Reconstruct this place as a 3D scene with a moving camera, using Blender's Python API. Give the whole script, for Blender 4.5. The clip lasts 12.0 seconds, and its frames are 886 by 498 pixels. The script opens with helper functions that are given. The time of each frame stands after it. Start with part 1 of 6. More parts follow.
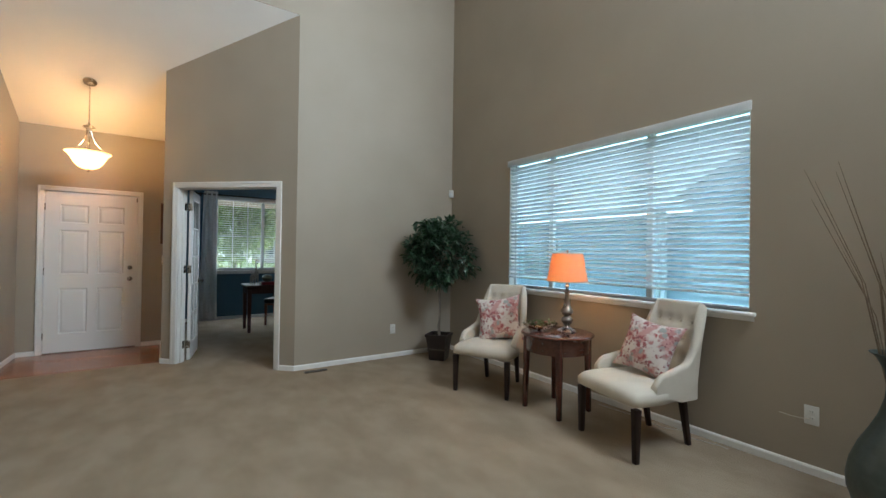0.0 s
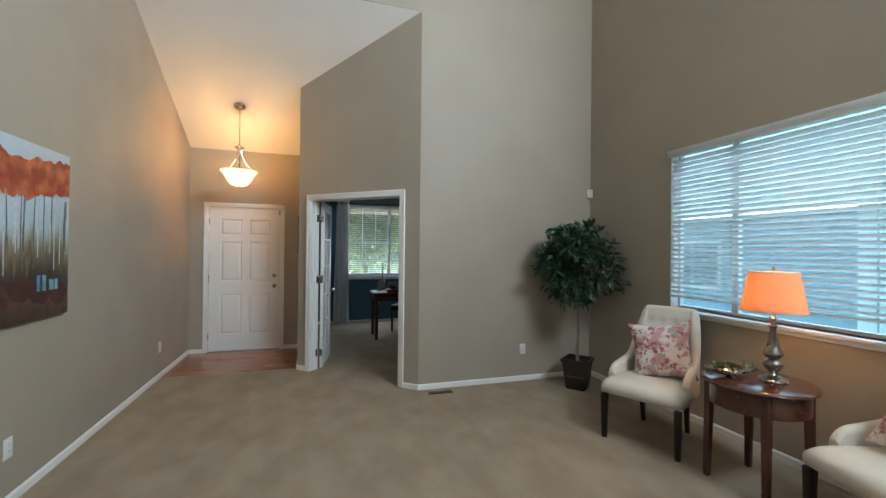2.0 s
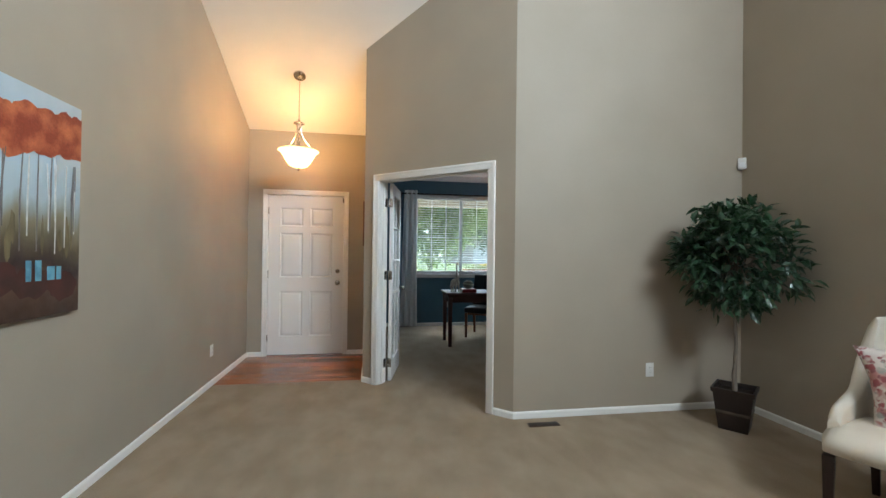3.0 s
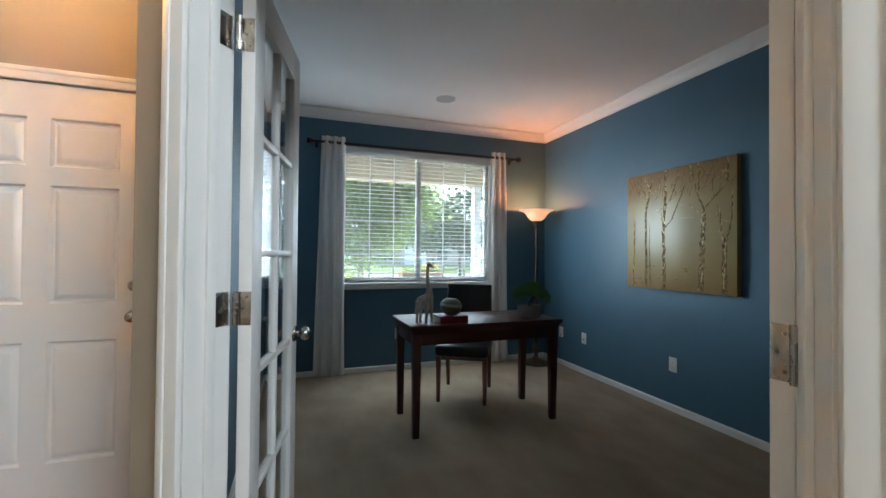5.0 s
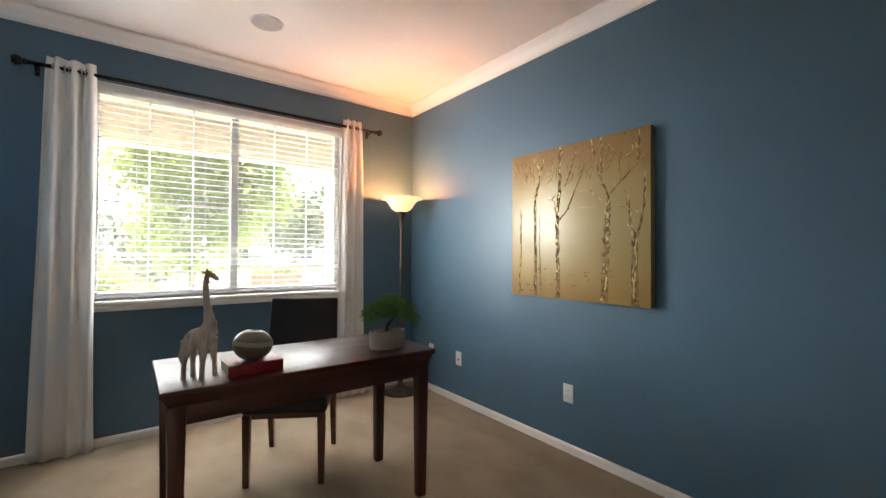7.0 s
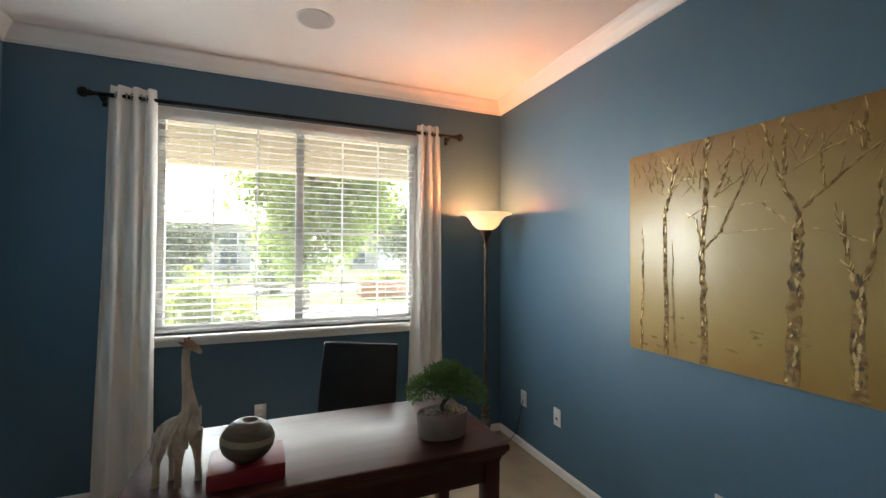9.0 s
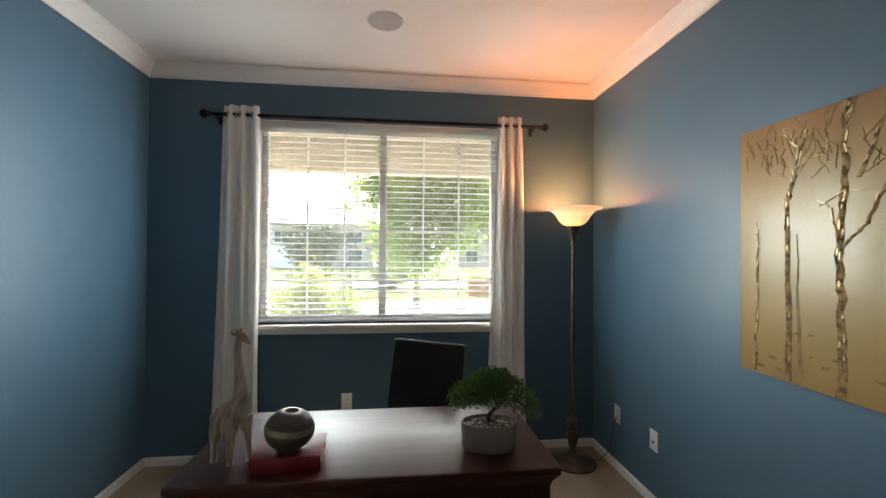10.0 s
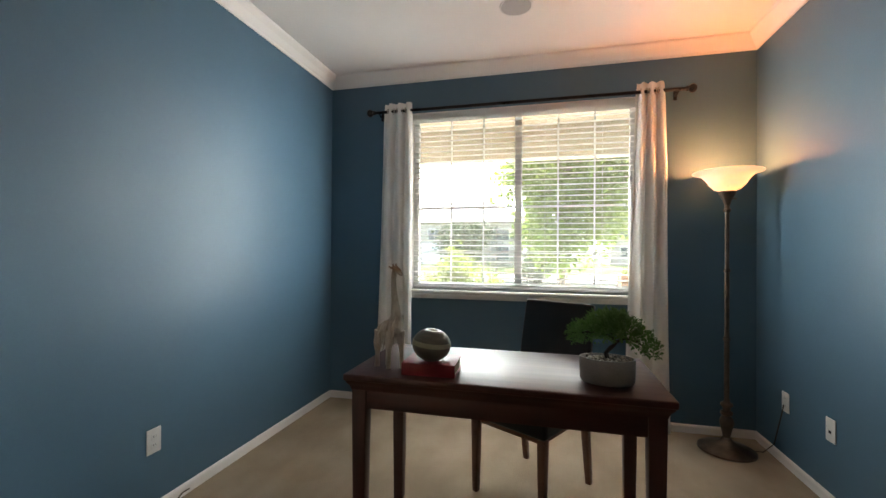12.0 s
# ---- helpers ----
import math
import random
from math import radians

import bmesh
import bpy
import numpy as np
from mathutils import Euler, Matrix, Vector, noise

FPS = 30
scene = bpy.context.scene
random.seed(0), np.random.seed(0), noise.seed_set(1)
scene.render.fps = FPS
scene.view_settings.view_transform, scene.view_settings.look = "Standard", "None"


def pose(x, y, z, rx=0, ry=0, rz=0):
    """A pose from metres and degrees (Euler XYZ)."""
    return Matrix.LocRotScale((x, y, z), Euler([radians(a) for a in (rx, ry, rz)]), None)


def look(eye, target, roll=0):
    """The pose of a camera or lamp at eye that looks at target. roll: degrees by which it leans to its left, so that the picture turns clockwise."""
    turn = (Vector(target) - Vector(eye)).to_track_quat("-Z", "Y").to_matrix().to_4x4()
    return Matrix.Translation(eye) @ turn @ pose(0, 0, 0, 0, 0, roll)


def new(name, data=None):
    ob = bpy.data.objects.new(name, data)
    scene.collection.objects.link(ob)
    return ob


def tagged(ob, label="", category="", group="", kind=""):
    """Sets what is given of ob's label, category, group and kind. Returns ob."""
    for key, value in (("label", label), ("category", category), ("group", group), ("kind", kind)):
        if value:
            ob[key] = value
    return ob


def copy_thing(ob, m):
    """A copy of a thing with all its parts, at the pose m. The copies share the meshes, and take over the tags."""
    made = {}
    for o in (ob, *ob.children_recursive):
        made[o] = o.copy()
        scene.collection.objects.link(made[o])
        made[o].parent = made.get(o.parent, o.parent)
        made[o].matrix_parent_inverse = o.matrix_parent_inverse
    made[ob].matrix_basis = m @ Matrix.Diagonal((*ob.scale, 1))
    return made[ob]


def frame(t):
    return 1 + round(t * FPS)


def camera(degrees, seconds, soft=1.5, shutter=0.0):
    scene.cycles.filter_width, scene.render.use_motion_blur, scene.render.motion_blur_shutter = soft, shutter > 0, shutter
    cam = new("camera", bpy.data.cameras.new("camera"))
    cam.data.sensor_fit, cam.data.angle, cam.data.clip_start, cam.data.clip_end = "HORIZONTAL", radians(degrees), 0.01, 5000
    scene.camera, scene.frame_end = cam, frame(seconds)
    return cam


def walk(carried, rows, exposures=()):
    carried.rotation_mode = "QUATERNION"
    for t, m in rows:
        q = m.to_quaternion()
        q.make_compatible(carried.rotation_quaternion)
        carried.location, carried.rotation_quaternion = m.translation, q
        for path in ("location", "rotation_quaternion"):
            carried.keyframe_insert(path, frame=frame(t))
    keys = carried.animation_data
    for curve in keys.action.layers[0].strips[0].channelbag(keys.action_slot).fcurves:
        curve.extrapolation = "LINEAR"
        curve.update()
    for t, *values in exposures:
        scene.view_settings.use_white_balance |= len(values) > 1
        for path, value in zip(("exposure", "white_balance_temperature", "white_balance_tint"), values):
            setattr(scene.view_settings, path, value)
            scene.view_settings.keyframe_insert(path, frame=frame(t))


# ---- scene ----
cam = camera(94.0, 12.0)
PATH = [
    (0, (0.185, -0.064, 1.324), (1.305, 1.593, 1.344), 0.8),
    (0.5, (0.226, 0.004, 1.377), (1.251, 1.721, 1.394), 0.7),
    (1, (0.266, 0.126, 1.42), (1.164, 1.913, 1.439), 0.7),
    (1.5, (0.293, 0.255, 1.459), (1.052, 2.106, 1.473), 0.7),
    (2, (0.333, 0.456, 1.449), (0.936, 2.363, 1.459), 0.6),
    (2.5, (0.35, 0.676, 1.427), (0.833, 2.617, 1.437), 0.6),
    (3, (0.292, 1.445, 1.338), (0.614, 3.419, 1.351), 0.7),
    (3.2, (0.243, 1.762, 1.347), (0.565, 3.736, 1.358), 0.7),
    (4.8, (0.488, 4.215, 1.238), (0.988, 6.151, 1.263), 0.8),
    (5, (0.582, 4.474, 1.239), (1.241, 6.362, 1.266), 0.5),
    (5.2, (0.704, 4.656, 1.242), (1.512, 6.485, 1.272), 0.1),
    (5.5, (0.857, 4.896, 1.244), (1.869, 6.621, 1.27), 0.5),
    (6, (0.988, 5.052, 1.216), (2.103, 6.711, 1.255), 0.7),
    (6.5, (1.101, 5.215, 1.22), (2.287, 6.826, 1.251), 0.5),
    (6.7, (1.134, 5.285, 1.229), (2.342, 6.879, 1.255), 0.3),
    (8.3, (1.531, 5.747, 1.377), (2.668, 7.392, 1.409), 0.5),
    (8.5, (1.554, 5.782, 1.397), (2.61, 7.481, 1.43), 0.4),
    (9, (1.684, 5.833, 1.431), (2.438, 7.686, 1.468), 0.2),
    (9.5, (1.817, 5.862, 1.44), (2.294, 7.804, 1.467), 0.4),
    (10, (1.949, 5.862, 1.434), (2.171, 7.849, 1.458), 0.4),
    (10.5, (1.997, 5.841, 1.387), (1.971, 7.841, 1.41), 0.3),
    (11, (2.02, 5.785, 1.339), (1.81, 7.774, 1.359), 0.2),
    (11.5, (2.041, 5.711, 1.296), (1.681, 7.679, 1.311), 0.3),
    (12, (2.049, 5.65, 1.24), (1.57, 7.592, 1.253), 0.4),
]
SUN_AZ, SUN_EL, SUN, SKY = -12.0, 50.0, 2.4, 0.07
PENDANT_W, TORCH_W, TABLE_W, HIGH_W = 4.4, 1.45, 0.80, 46.0
OFFICE_UP_W, OFFICE_DOWN_W, OFFICE_WEST_W, OFFICE_EAST_W = 0.25, 0.52, 0.68, 0.50
GLOW_P, GLOW_T = 0.04, 0.045
HAZE_N, HAZE_E = 1.6, 0.52
# share of washed-out glare put into the panes, office and living room
VEIL_O, VEIL_L = 0.024, 0.09
BLIND_TILT_L, BLIND_TILT_O = -30.0, 4.0
EXPOSURES = [(0, 2.92, 5650, 4), (1.5, 2.94, 5600, 4), (2.6, 3.14, 5650, 4), (3.2, 3.3, 5700, 4), (4.8, 3.3, 5600, 4), (5.5, 4.16, 6750, 13), (6.5, 4.56, 7300, 18), (8.5, 4.12, 7100, 13), (9.4, 4.02, 7120, 13), (10.5, 3.8, 7150, 13), (12, 4.04, 7300, 14)]
walk(cam, [(t, look(eye, target, roll)) for t, eye, target, roll in PATH], EXPOSURES)

# ---- world, sun ----
world = bpy.data.worlds.new("world")
scene.world = world
world.use_nodes = True
wn = world.node_tree.nodes
sky = wn.new("ShaderNodeTexSky")
sky.sky_type = "NISHITA"
sky.sun_disc = False
sky.sun_elevation = radians(SUN_EL)
sky.sun_rotation = radians(SUN_AZ)
sky.air_density, sky.dust_density, sky.ozone_density = 1.0, 2.0, 1.0
world.node_tree.links.new(sky.outputs["Color"], wn["Background"].inputs["Color"])
wn["Background"].inputs["Strength"].default_value = SKY
sun = new("sun", bpy.data.lights.new("sun", "SUN"))
sun.data.energy, sun.data.angle, sun.data.color = SUN, radians(0.5), (1.0, 0.95, 0.87)
sun_from = Vector((math.sin(radians(SUN_AZ)) * math.cos(radians(SUN_EL)), math.cos(radians(SUN_AZ)) * math.cos(radians(SUN_EL)), math.sin(radians(SUN_EL))))
sun.matrix_world = look(sun_from * 40, (0, 0, 0))


def bulb(name, place, watts, colour, radius):
    ob = new(name, bpy.data.lights.new(name, "POINT"))
    ob.data.energy, ob.data.color, ob.data.shadow_soft_size = watts, colour, radius
    ob.location = place
    return ob


EAST_HIGH = 3.56


def fill_panel(name, eye, target, h, w, watts, colour, spread=180.0):
    """An added lamp in a window's opening for the sky's light, aimed freely."""
    ob = new(name, bpy.data.lights.new(name, "AREA"))
    ob.data.shape, ob.data.size, ob.data.size_y = "RECTANGLE", w, h
    ob.data.energy, ob.data.color, ob.data.spread = watts, colour, radians(spread)
    ob.matrix_world = look(eye, target)
    return ob


# added lamp in the unseen high window, turned north-west and down
fill_panel("high_window_fill", (EAST_HIGH, -0.15, 4.2), (EAST_HIGH - 2.1, 2.05, 3.5), 1.0, 3.5, HIGH_W, (0.93, 0.97, 1.0))
# four added lamps in the office window's opening brighten ceiling, floor and side walls
fill_panel("office_window_fill", (1.84, 8.82, 1.25), (1.84, 8.32, 2.12), 0.16, 1.6, OFFICE_UP_W, (0.86, 0.94, 1.0), 112.0)
fill_panel("office_window_fill", (1.84, 8.82, 1.25), (1.84, 8.28, 0.38), 0.16, 1.6, OFFICE_DOWN_W, (0.85, 0.94, 1.0), 104.0)
fill_panel("office_window_fill", (1.95, 8.70, 1.65), (1.05, 8.27, 1.65), 1.3, 0.34, OFFICE_WEST_W, (0.82, 0.93, 1.0), 84.0)
fill_panel("office_window_fill", (1.75, 8.70, 1.65), (2.65, 8.27, 1.65), 1.3, 0.34, OFFICE_EAST_W, (0.86, 0.94, 1.0), 84.0)
bulb("pendant_bulb", (-0.547, 6.12, 2.44), PENDANT_W, (1.0, 0.52, 0.17), 0.085)
bulb("torchiere_bulb", (3.165, 8.61, 1.74), TORCH_W, (1.0, 0.355, 0.125), 0.04)
bulb("table_lamp_bulb", (3.08, 2.294, 1.20), TABLE_W, (1.0, 0.55, 0.22), 0.04)

# ---- materials ----


def ramp_mix(nt, fac, a, b):
    mix = nt.nodes.new("ShaderNodeMix")
    mix.data_type = "RGBA"
    nt.links.new(fac, mix.inputs["Factor"])
    mix.inputs["A"].default_value = (*a, 1)
    mix.inputs["B"].default_value = (*b, 1)
    return mix.outputs["Result"]


def noise_node(nt, coord, scale, detail=4, stretch=(1, 1, 1), contrast=None):
    mp = nt.nodes.new("ShaderNodeMapping")
    mp.inputs["Scale"].default_value = stretch
    nt.links.new(coord, mp.inputs["Vector"])
    n = nt.nodes.new("ShaderNodeTexNoise")
    n.inputs["Scale"].default_value = scale
    n.inputs["Detail"].default_value = detail
    nt.links.new(mp.outputs["Vector"], n.inputs["Vector"])
    if not contrast:
        return n.outputs["Fac"]
    mr = nt.nodes.new("ShaderNodeMapRange")
    mr.inputs["From Min"].default_value, mr.inputs["From Max"].default_value = contrast
    nt.links.new(n.outputs["Fac"], mr.inputs["Value"])
    return mr.outputs["Result"]


def mat(name, a, b=None, scale=6, stretch=(1, 1, 1), rough=0.6, metal=0.0, bump=0.0, bscale=300, fine=0.06, spec=0.5, coat=0.0, contrast=(0.3, 0.7), rvar=0.08, piece=0.0):
    """A surface of two tones at a broad scale, a fine grain over them, varied gloss and a fine relief."""
    m = bpy.data.materials.new(name)
    m.use_nodes = True
    nt = m.node_tree
    bsdf = nt.nodes["Principled BSDF"]
    coord = nt.nodes.new("ShaderNodeTexCoord").outputs["Object"]
    b = b or tuple(c * 0.88 for c in a)
    broad = noise_node(nt, coord, scale, 5, stretch, contrast)
    col = ramp_mix(nt, broad, a, b)
    grain = noise_node(nt, coord, bscale, 3, stretch)
    hsv = nt.nodes.new("ShaderNodeHueSaturation")
    nt.links.new(col, hsv.inputs["Color"])
    mr = nt.nodes.new("ShaderNodeMapRange")
    mr.inputs["To Min"].default_value, mr.inputs["To Max"].default_value = 1 - 2 * fine, 1 + 2 * fine
    nt.links.new(grain, mr.inputs["Value"])
    value = mr.outputs["Result"]
    if piece:
        info = nt.nodes.new("ShaderNodeObjectInfo")
        pr = nt.nodes.new("ShaderNodeMapRange")
        pr.inputs["To Min"].default_value, pr.inputs["To Max"].default_value = 1 - piece, 1 + piece
        nt.links.new(info.outputs["Random"], pr.inputs["Value"])
        mul = nt.nodes.new("ShaderNodeMath")
        mul.operation = "MULTIPLY"
        nt.links.new(value, mul.inputs[0])
        nt.links.new(pr.outputs["Result"], mul.inputs[1])
        value = mul.outputs[0]
    nt.links.new(value, hsv.inputs["Value"])
    nt.links.new(hsv.outputs["Color"], bsdf.inputs["Base Color"])
    rr = nt.nodes.new("ShaderNodeMapRange")
    rr.inputs["To Min"].default_value, rr.inputs["To Max"].default_value = max(0.02, rough - rvar), min(1, rough + rvar)
    nt.links.new(broad, rr.inputs["Value"])
    nt.links.new(rr.outputs["Result"], bsdf.inputs["Roughness"])
    bsdf.inputs["Metallic"].default_value = metal
    bsdf.inputs["Specular IOR Level"].default_value = spec
    bsdf.inputs["Coat Weight"].default_value = coat
    bsdf.inputs["Coat Roughness"].default_value = 0.15
    if bump:
        bp = nt.nodes.new("ShaderNodeBump")
        bp.inputs["Strength"].default_value = 1.0
        bp.inputs["Distance"].default_value = bump
        nt.links.new(grain, bp.inputs["Height"])
        nt.links.new(bp.outputs["Normal"], bsdf.inputs["Normal"])
    return m


def glow(name, colour, strength, through_share):
    """Frosted lamp glass: it glows and lets the bulb's light through."""
    m = translucent(name, (0.80, 0.74, 0.64), through_share, rough=0.35, scale=8, back=(0.95, 0.80, 0.62))
    b = m.node_tree.nodes["Principled BSDF"]
    b.inputs["Emission Color"].default_value = (*colour, 1)
    b.inputs["Emission Strength"].default_value = strength
    return m


def glass(name, tint=(0.97, 0.985, 0.98), veil=0.0, veil_tint=(1, 1, 1)):
    m = bpy.data.materials.new(name)
    m.use_nodes = True
    nt = m.node_tree
    nt.nodes.remove(nt.nodes["Principled BSDF"])
    t, g, f, x = (nt.nodes.new(k) for k in ("ShaderNodeBsdfTransparent", "ShaderNodeBsdfGlossy", "ShaderNodeLayerWeight", "ShaderNodeMixShader"))
    t.inputs["Color"].default_value = (*tint, 1)
    g.inputs["Roughness"].default_value = 0.01
    f.inputs["Blend"].default_value = 0.5
    up = nt.nodes.new("ShaderNodeMath")
    up.operation, up.inputs[1].default_value = "POWER", 5.0
    gain = nt.nodes.new("ShaderNodeMath")
    gain.operation, gain.inputs[1].default_value, gain.inputs[2].default_value = "MULTIPLY_ADD", 0.9, 0.035
    nt.links.new(f.outputs["Facing"], up.inputs[0])
    nt.links.new(up.outputs[0], gain.inputs[0])
    nt.links.new(gain.outputs[0], x.inputs[0])
    nt.links.new(t.outputs[0], x.inputs[1])
    nt.links.new(g.outputs[0], x.inputs[2])
    out = x.outputs[0]
    # an even translucent share imitates glare and haze over the view
    if veil:
        d, y = nt.nodes.new("ShaderNodeBsdfTranslucent"), nt.nodes.new("ShaderNodeMixShader")
        d.inputs["Color"].default_value = (*veil_tint, 1)
        y.inputs[0].default_value = veil
        nt.links.new(out, y.inputs[1])
        nt.links.new(d.outputs[0], y.inputs[2])
        out = y.outputs[0]
    nt.links.new(out, nt.nodes["Material Output"].inputs["Surface"])
    return m


def translucent(name, colour, share, rough=0.8, scale=30, back=None):
    """Cloth, leaves or thin slats that let some light through."""
    m = mat(name, colour, scale=scale, rough=rough, bscale=60, fine=0.02)
    nt = m.node_tree
    t, x = nt.nodes.new("ShaderNodeBsdfTranslucent"), nt.nodes.new("ShaderNodeMixShader")
    t.inputs["Color"].default_value = (*(back or colour), 1)
    x.inputs[0].default_value = share
    nt.links.new(nt.nodes["Principled BSDF"].outputs[0], x.inputs[1])
    nt.links.new(t.outputs[0], x.inputs[2])
    nt.links.new(x.outputs[0], nt.nodes["Material Output"].inputs["Surface"])
    return m


TAUPE = mat("taupe_wall_paint", (0.36, 0.305, 0.235), (0.335, 0.285, 0.22), scale=1.5, rough=0.62, bump=0.0006, bscale=160, fine=0.02)
BLUE = mat("blue_wall_paint", (0.066, 0.141, 0.200), (0.061, 0.131, 0.187), scale=1.3, rough=0.47, bump=0.00045, bscale=150, fine=0.025, spec=0.5)
CEIL = mat("white_ceiling_paint", (0.82, 0.795, 0.755), (0.79, 0.765, 0.725), scale=2, rough=0.85, bump=0.0015, bscale=130, fine=0.02)
TRIM = mat("white_trim_paint", (0.78, 0.76, 0.72), (0.765, 0.745, 0.705), scale=2, rough=0.38, bump=0.00004, bscale=90, fine=0.006)
DOORP = mat("white_door_paint", (0.75, 0.73, 0.70), (0.735, 0.715, 0.685), scale=2, rough=0.40, bump=0.00004, bscale=90, fine=0.006)
CARPET = mat("beige_carpet", (0.380, 0.303, 0.215), (0.310, 0.243, 0.168), scale=3.4, stretch=(1.2, 0.7, 1), rough=0.95, bump=0.006, bscale=260, fine=0.16, spec=0.1, contrast=(0.36, 0.64))
OAK = mat("reddish_oak_floor", (0.36, 0.135, 0.055), (0.26, 0.085, 0.035), scale=3, stretch=(1, 9, 1), rough=0.22, bump=0.0004, bscale=90, fine=0.08, coat=0.3, piece=0.16)
CHERRY = mat("dark_cherry_wood", (0.062, 0.012, 0.008), (0.038, 0.007, 0.005), scale=5, stretch=(0.35, 6, 6), rough=0.42, bscale=90, fine=0.07, coat=0.06, rvar=0.03)
CHERRY_LEG = mat("dark_cherry_leg", (0.060, 0.014, 0.009), (0.042, 0.010, 0.007), scale=5, stretch=(6, 6, 0.35), rough=0.42, bscale=90, fine=0.05, coat=0.08, rvar=0.03)
ESPRESSO = mat("espresso_wood", (0.024, 0.012, 0.009), (0.014, 0.008, 0.006), scale=6, stretch=(8, 8, 0.7), rough=0.42, fine=0.1, bscale=150, spec=0.3)
WALNUT = mat("reddish_brown_chair_wood", (0.16, 0.060, 0.028), (0.11, 0.038, 0.018), scale=6, stretch=(8, 8, 0.7), rough=0.35, fine=0.1, bscale=150)
MAHOG = mat("mahogany_table_wood", (0.085, 0.026, 0.017), (0.05, 0.015, 0.010), scale=5, stretch=(1, 7, 7), rough=0.2, fine=0.09, bscale=150, coat=0.4)
LINEN = mat("cream_linen", (0.64, 0.59, 0.50), (0.58, 0.53, 0.445), scale=7, rough=0.92, bump=0.0012, bscale=520, fine=0.05, spec=0.15)
LEATHER = mat("black_leather", (0.009, 0.009, 0.011), (0.014, 0.014, 0.016), scale=9, spec=0.3, rough=0.42, bump=0.0006, bscale=330, fine=0.1)
BRONZE = mat("dark_bronze", (0.13, 0.095, 0.068), (0.065, 0.046, 0.035), scale=14, rough=0.42, metal=0.7, bump=0.0003, bscale=180, fine=0.1)
BLACKM = mat("black_metal", (0.014, 0.012, 0.012), rough=0.3, metal=0.8)
NICKEL = mat("brushed_nickel", (0.56, 0.52, 0.46), (0.47, 0.43, 0.38), scale=20, rough=0.24, metal=1.0, fine=0.05)
PEWTER = mat("pewter_lamp_metal", (0.32, 0.28, 0.24), (0.20, 0.17, 0.145), scale=18, rough=0.3, metal=0.9, fine=0.08)
PLASTIC = mat("white_plastic", (0.74, 0.73, 0.70), rough=0.35, fine=0.01)
DARKHOLE = mat("dark_slot", (0.02, 0.02, 0.02), rough=0.7)
GLASS = glass("clear_glass")
# bright haze over both windows is built into their glass; the panes are clean
VEILED = glass("veiled_window_glass", veil=VEIL_O)
VEILED_L = glass("veiled_tinted_window_glass", (0.84, 0.955, 1.0), VEIL_L, (0.72, 0.92, 1.0))
VINYL = mat("white_vinyl_frame", (0.78, 0.79, 0.79), rough=0.4, fine=0.01)
SLAT = translucent("white_blind_slat", (0.82, 0.82, 0.81), 0.62, rough=0.5, scale=2)
CURTAIN = translucent("off_white_curtain", (0.91, 0.89, 0.85), 0.2, rough=0.9, scale=2)
GLOWPEND = glow("lit_frosted_glass", (1.0, 0.72, 0.42), GLOW_P, 0.85)
GLOWTORCH = glow("lit_amber_glass", (1.0, 0.60, 0.33), GLOW_T, 0.14)
SHADE = translucent("orange_lamp_shade", (0.70, 0.46, 0.30), 0.42, rough=0.9, back=(0.85, 0.535, 0.30))
LEAF = translucent("ficus_leaf", (0.027, 0.058, 0.030), 0.12, rough=0.30, back=(0.06, 0.14, 0.04))
hsv = [n for n in LEAF.node_tree.nodes if n.type == "HUE_SAT"][0]
geo, leaf_tone = LEAF.node_tree.nodes.new("ShaderNodeNewGeometry"), LEAF.node_tree.nodes.new("ShaderNodeMapRange")
leaf_tone.inputs["To Min"].default_value, leaf_tone.inputs["To Max"].default_value = 0.45, 1.9
LEAF.node_tree.links.new(geo.outputs["Random Per Island"], leaf_tone.inputs["Value"])
LEAF.node_tree.links.new(leaf_tone.outputs["Result"], hsv.inputs["Value"])
BARK = mat("grey_brown_bark", (0.26, 0.215, 0.17), (0.13, 0.10, 0.075), scale=25, stretch=(1, 1, 0.2), rough=0.9, bump=0.003, bscale=120, fine=0.15)
POTDARK = mat("dark_brown_planter", (0.022, 0.013, 0.011), (0.012, 0.008, 0.007), scale=8, rough=0.4, bump=0.0006, bscale=140)
SOIL = mat("dark_soil", (0.03, 0.022, 0.016), rough=0.95, bump=0.006, bscale=90, fine=0.2)

# ---- mesh helpers ----


def finish(name, bm, material, parent=None, smooth=True, angle=38):
    bmesh.ops.recalc_face_normals(bm, faces=bm.faces)
    me = bpy.data.meshes.new(name)
    bm.to_mesh(me)
    bm.free()
    for m in material if isinstance(material, (list, tuple)) else (material,):
        me.materials.append(m)
    if smooth:
        me.shade_smooth()
        me.set_sharp_from_angle(angle=radians(angle))
    ob = new(name, me)
    if parent:
        ob.parent = parent
    return ob


def part(name, bm, material, parent, label="", smooth=True):
    return tagged(finish(name, bm, material, parent, smooth), label)


def thing(name, m, label, category, group=""):
    ob = new(name)
    ob.matrix_world = m
    ob.empty_display_size = 0.1
    return tagged(ob, label, category, group)


def box(a, b, bevel=0.0, bm=None, m=None, seg=2):
    bm = bm or bmesh.new()
    c = [(a[i] + b[i]) / 2 for i in range(3)]
    s = [abs(b[i] - a[i]) for i in range(3)]
    vs = bmesh.ops.create_cube(bm, size=1.0, matrix=(m or Matrix()) @ Matrix.LocRotScale(c, None, s))["verts"]
    if bevel:
        es = list({e for v in vs for e in v.link_edges})
        bmesh.ops.bevel(bm, geom=es, offset=min(bevel, min(s) * 0.45), segments=seg, affect="EDGES", profile=0.5)
    return bm


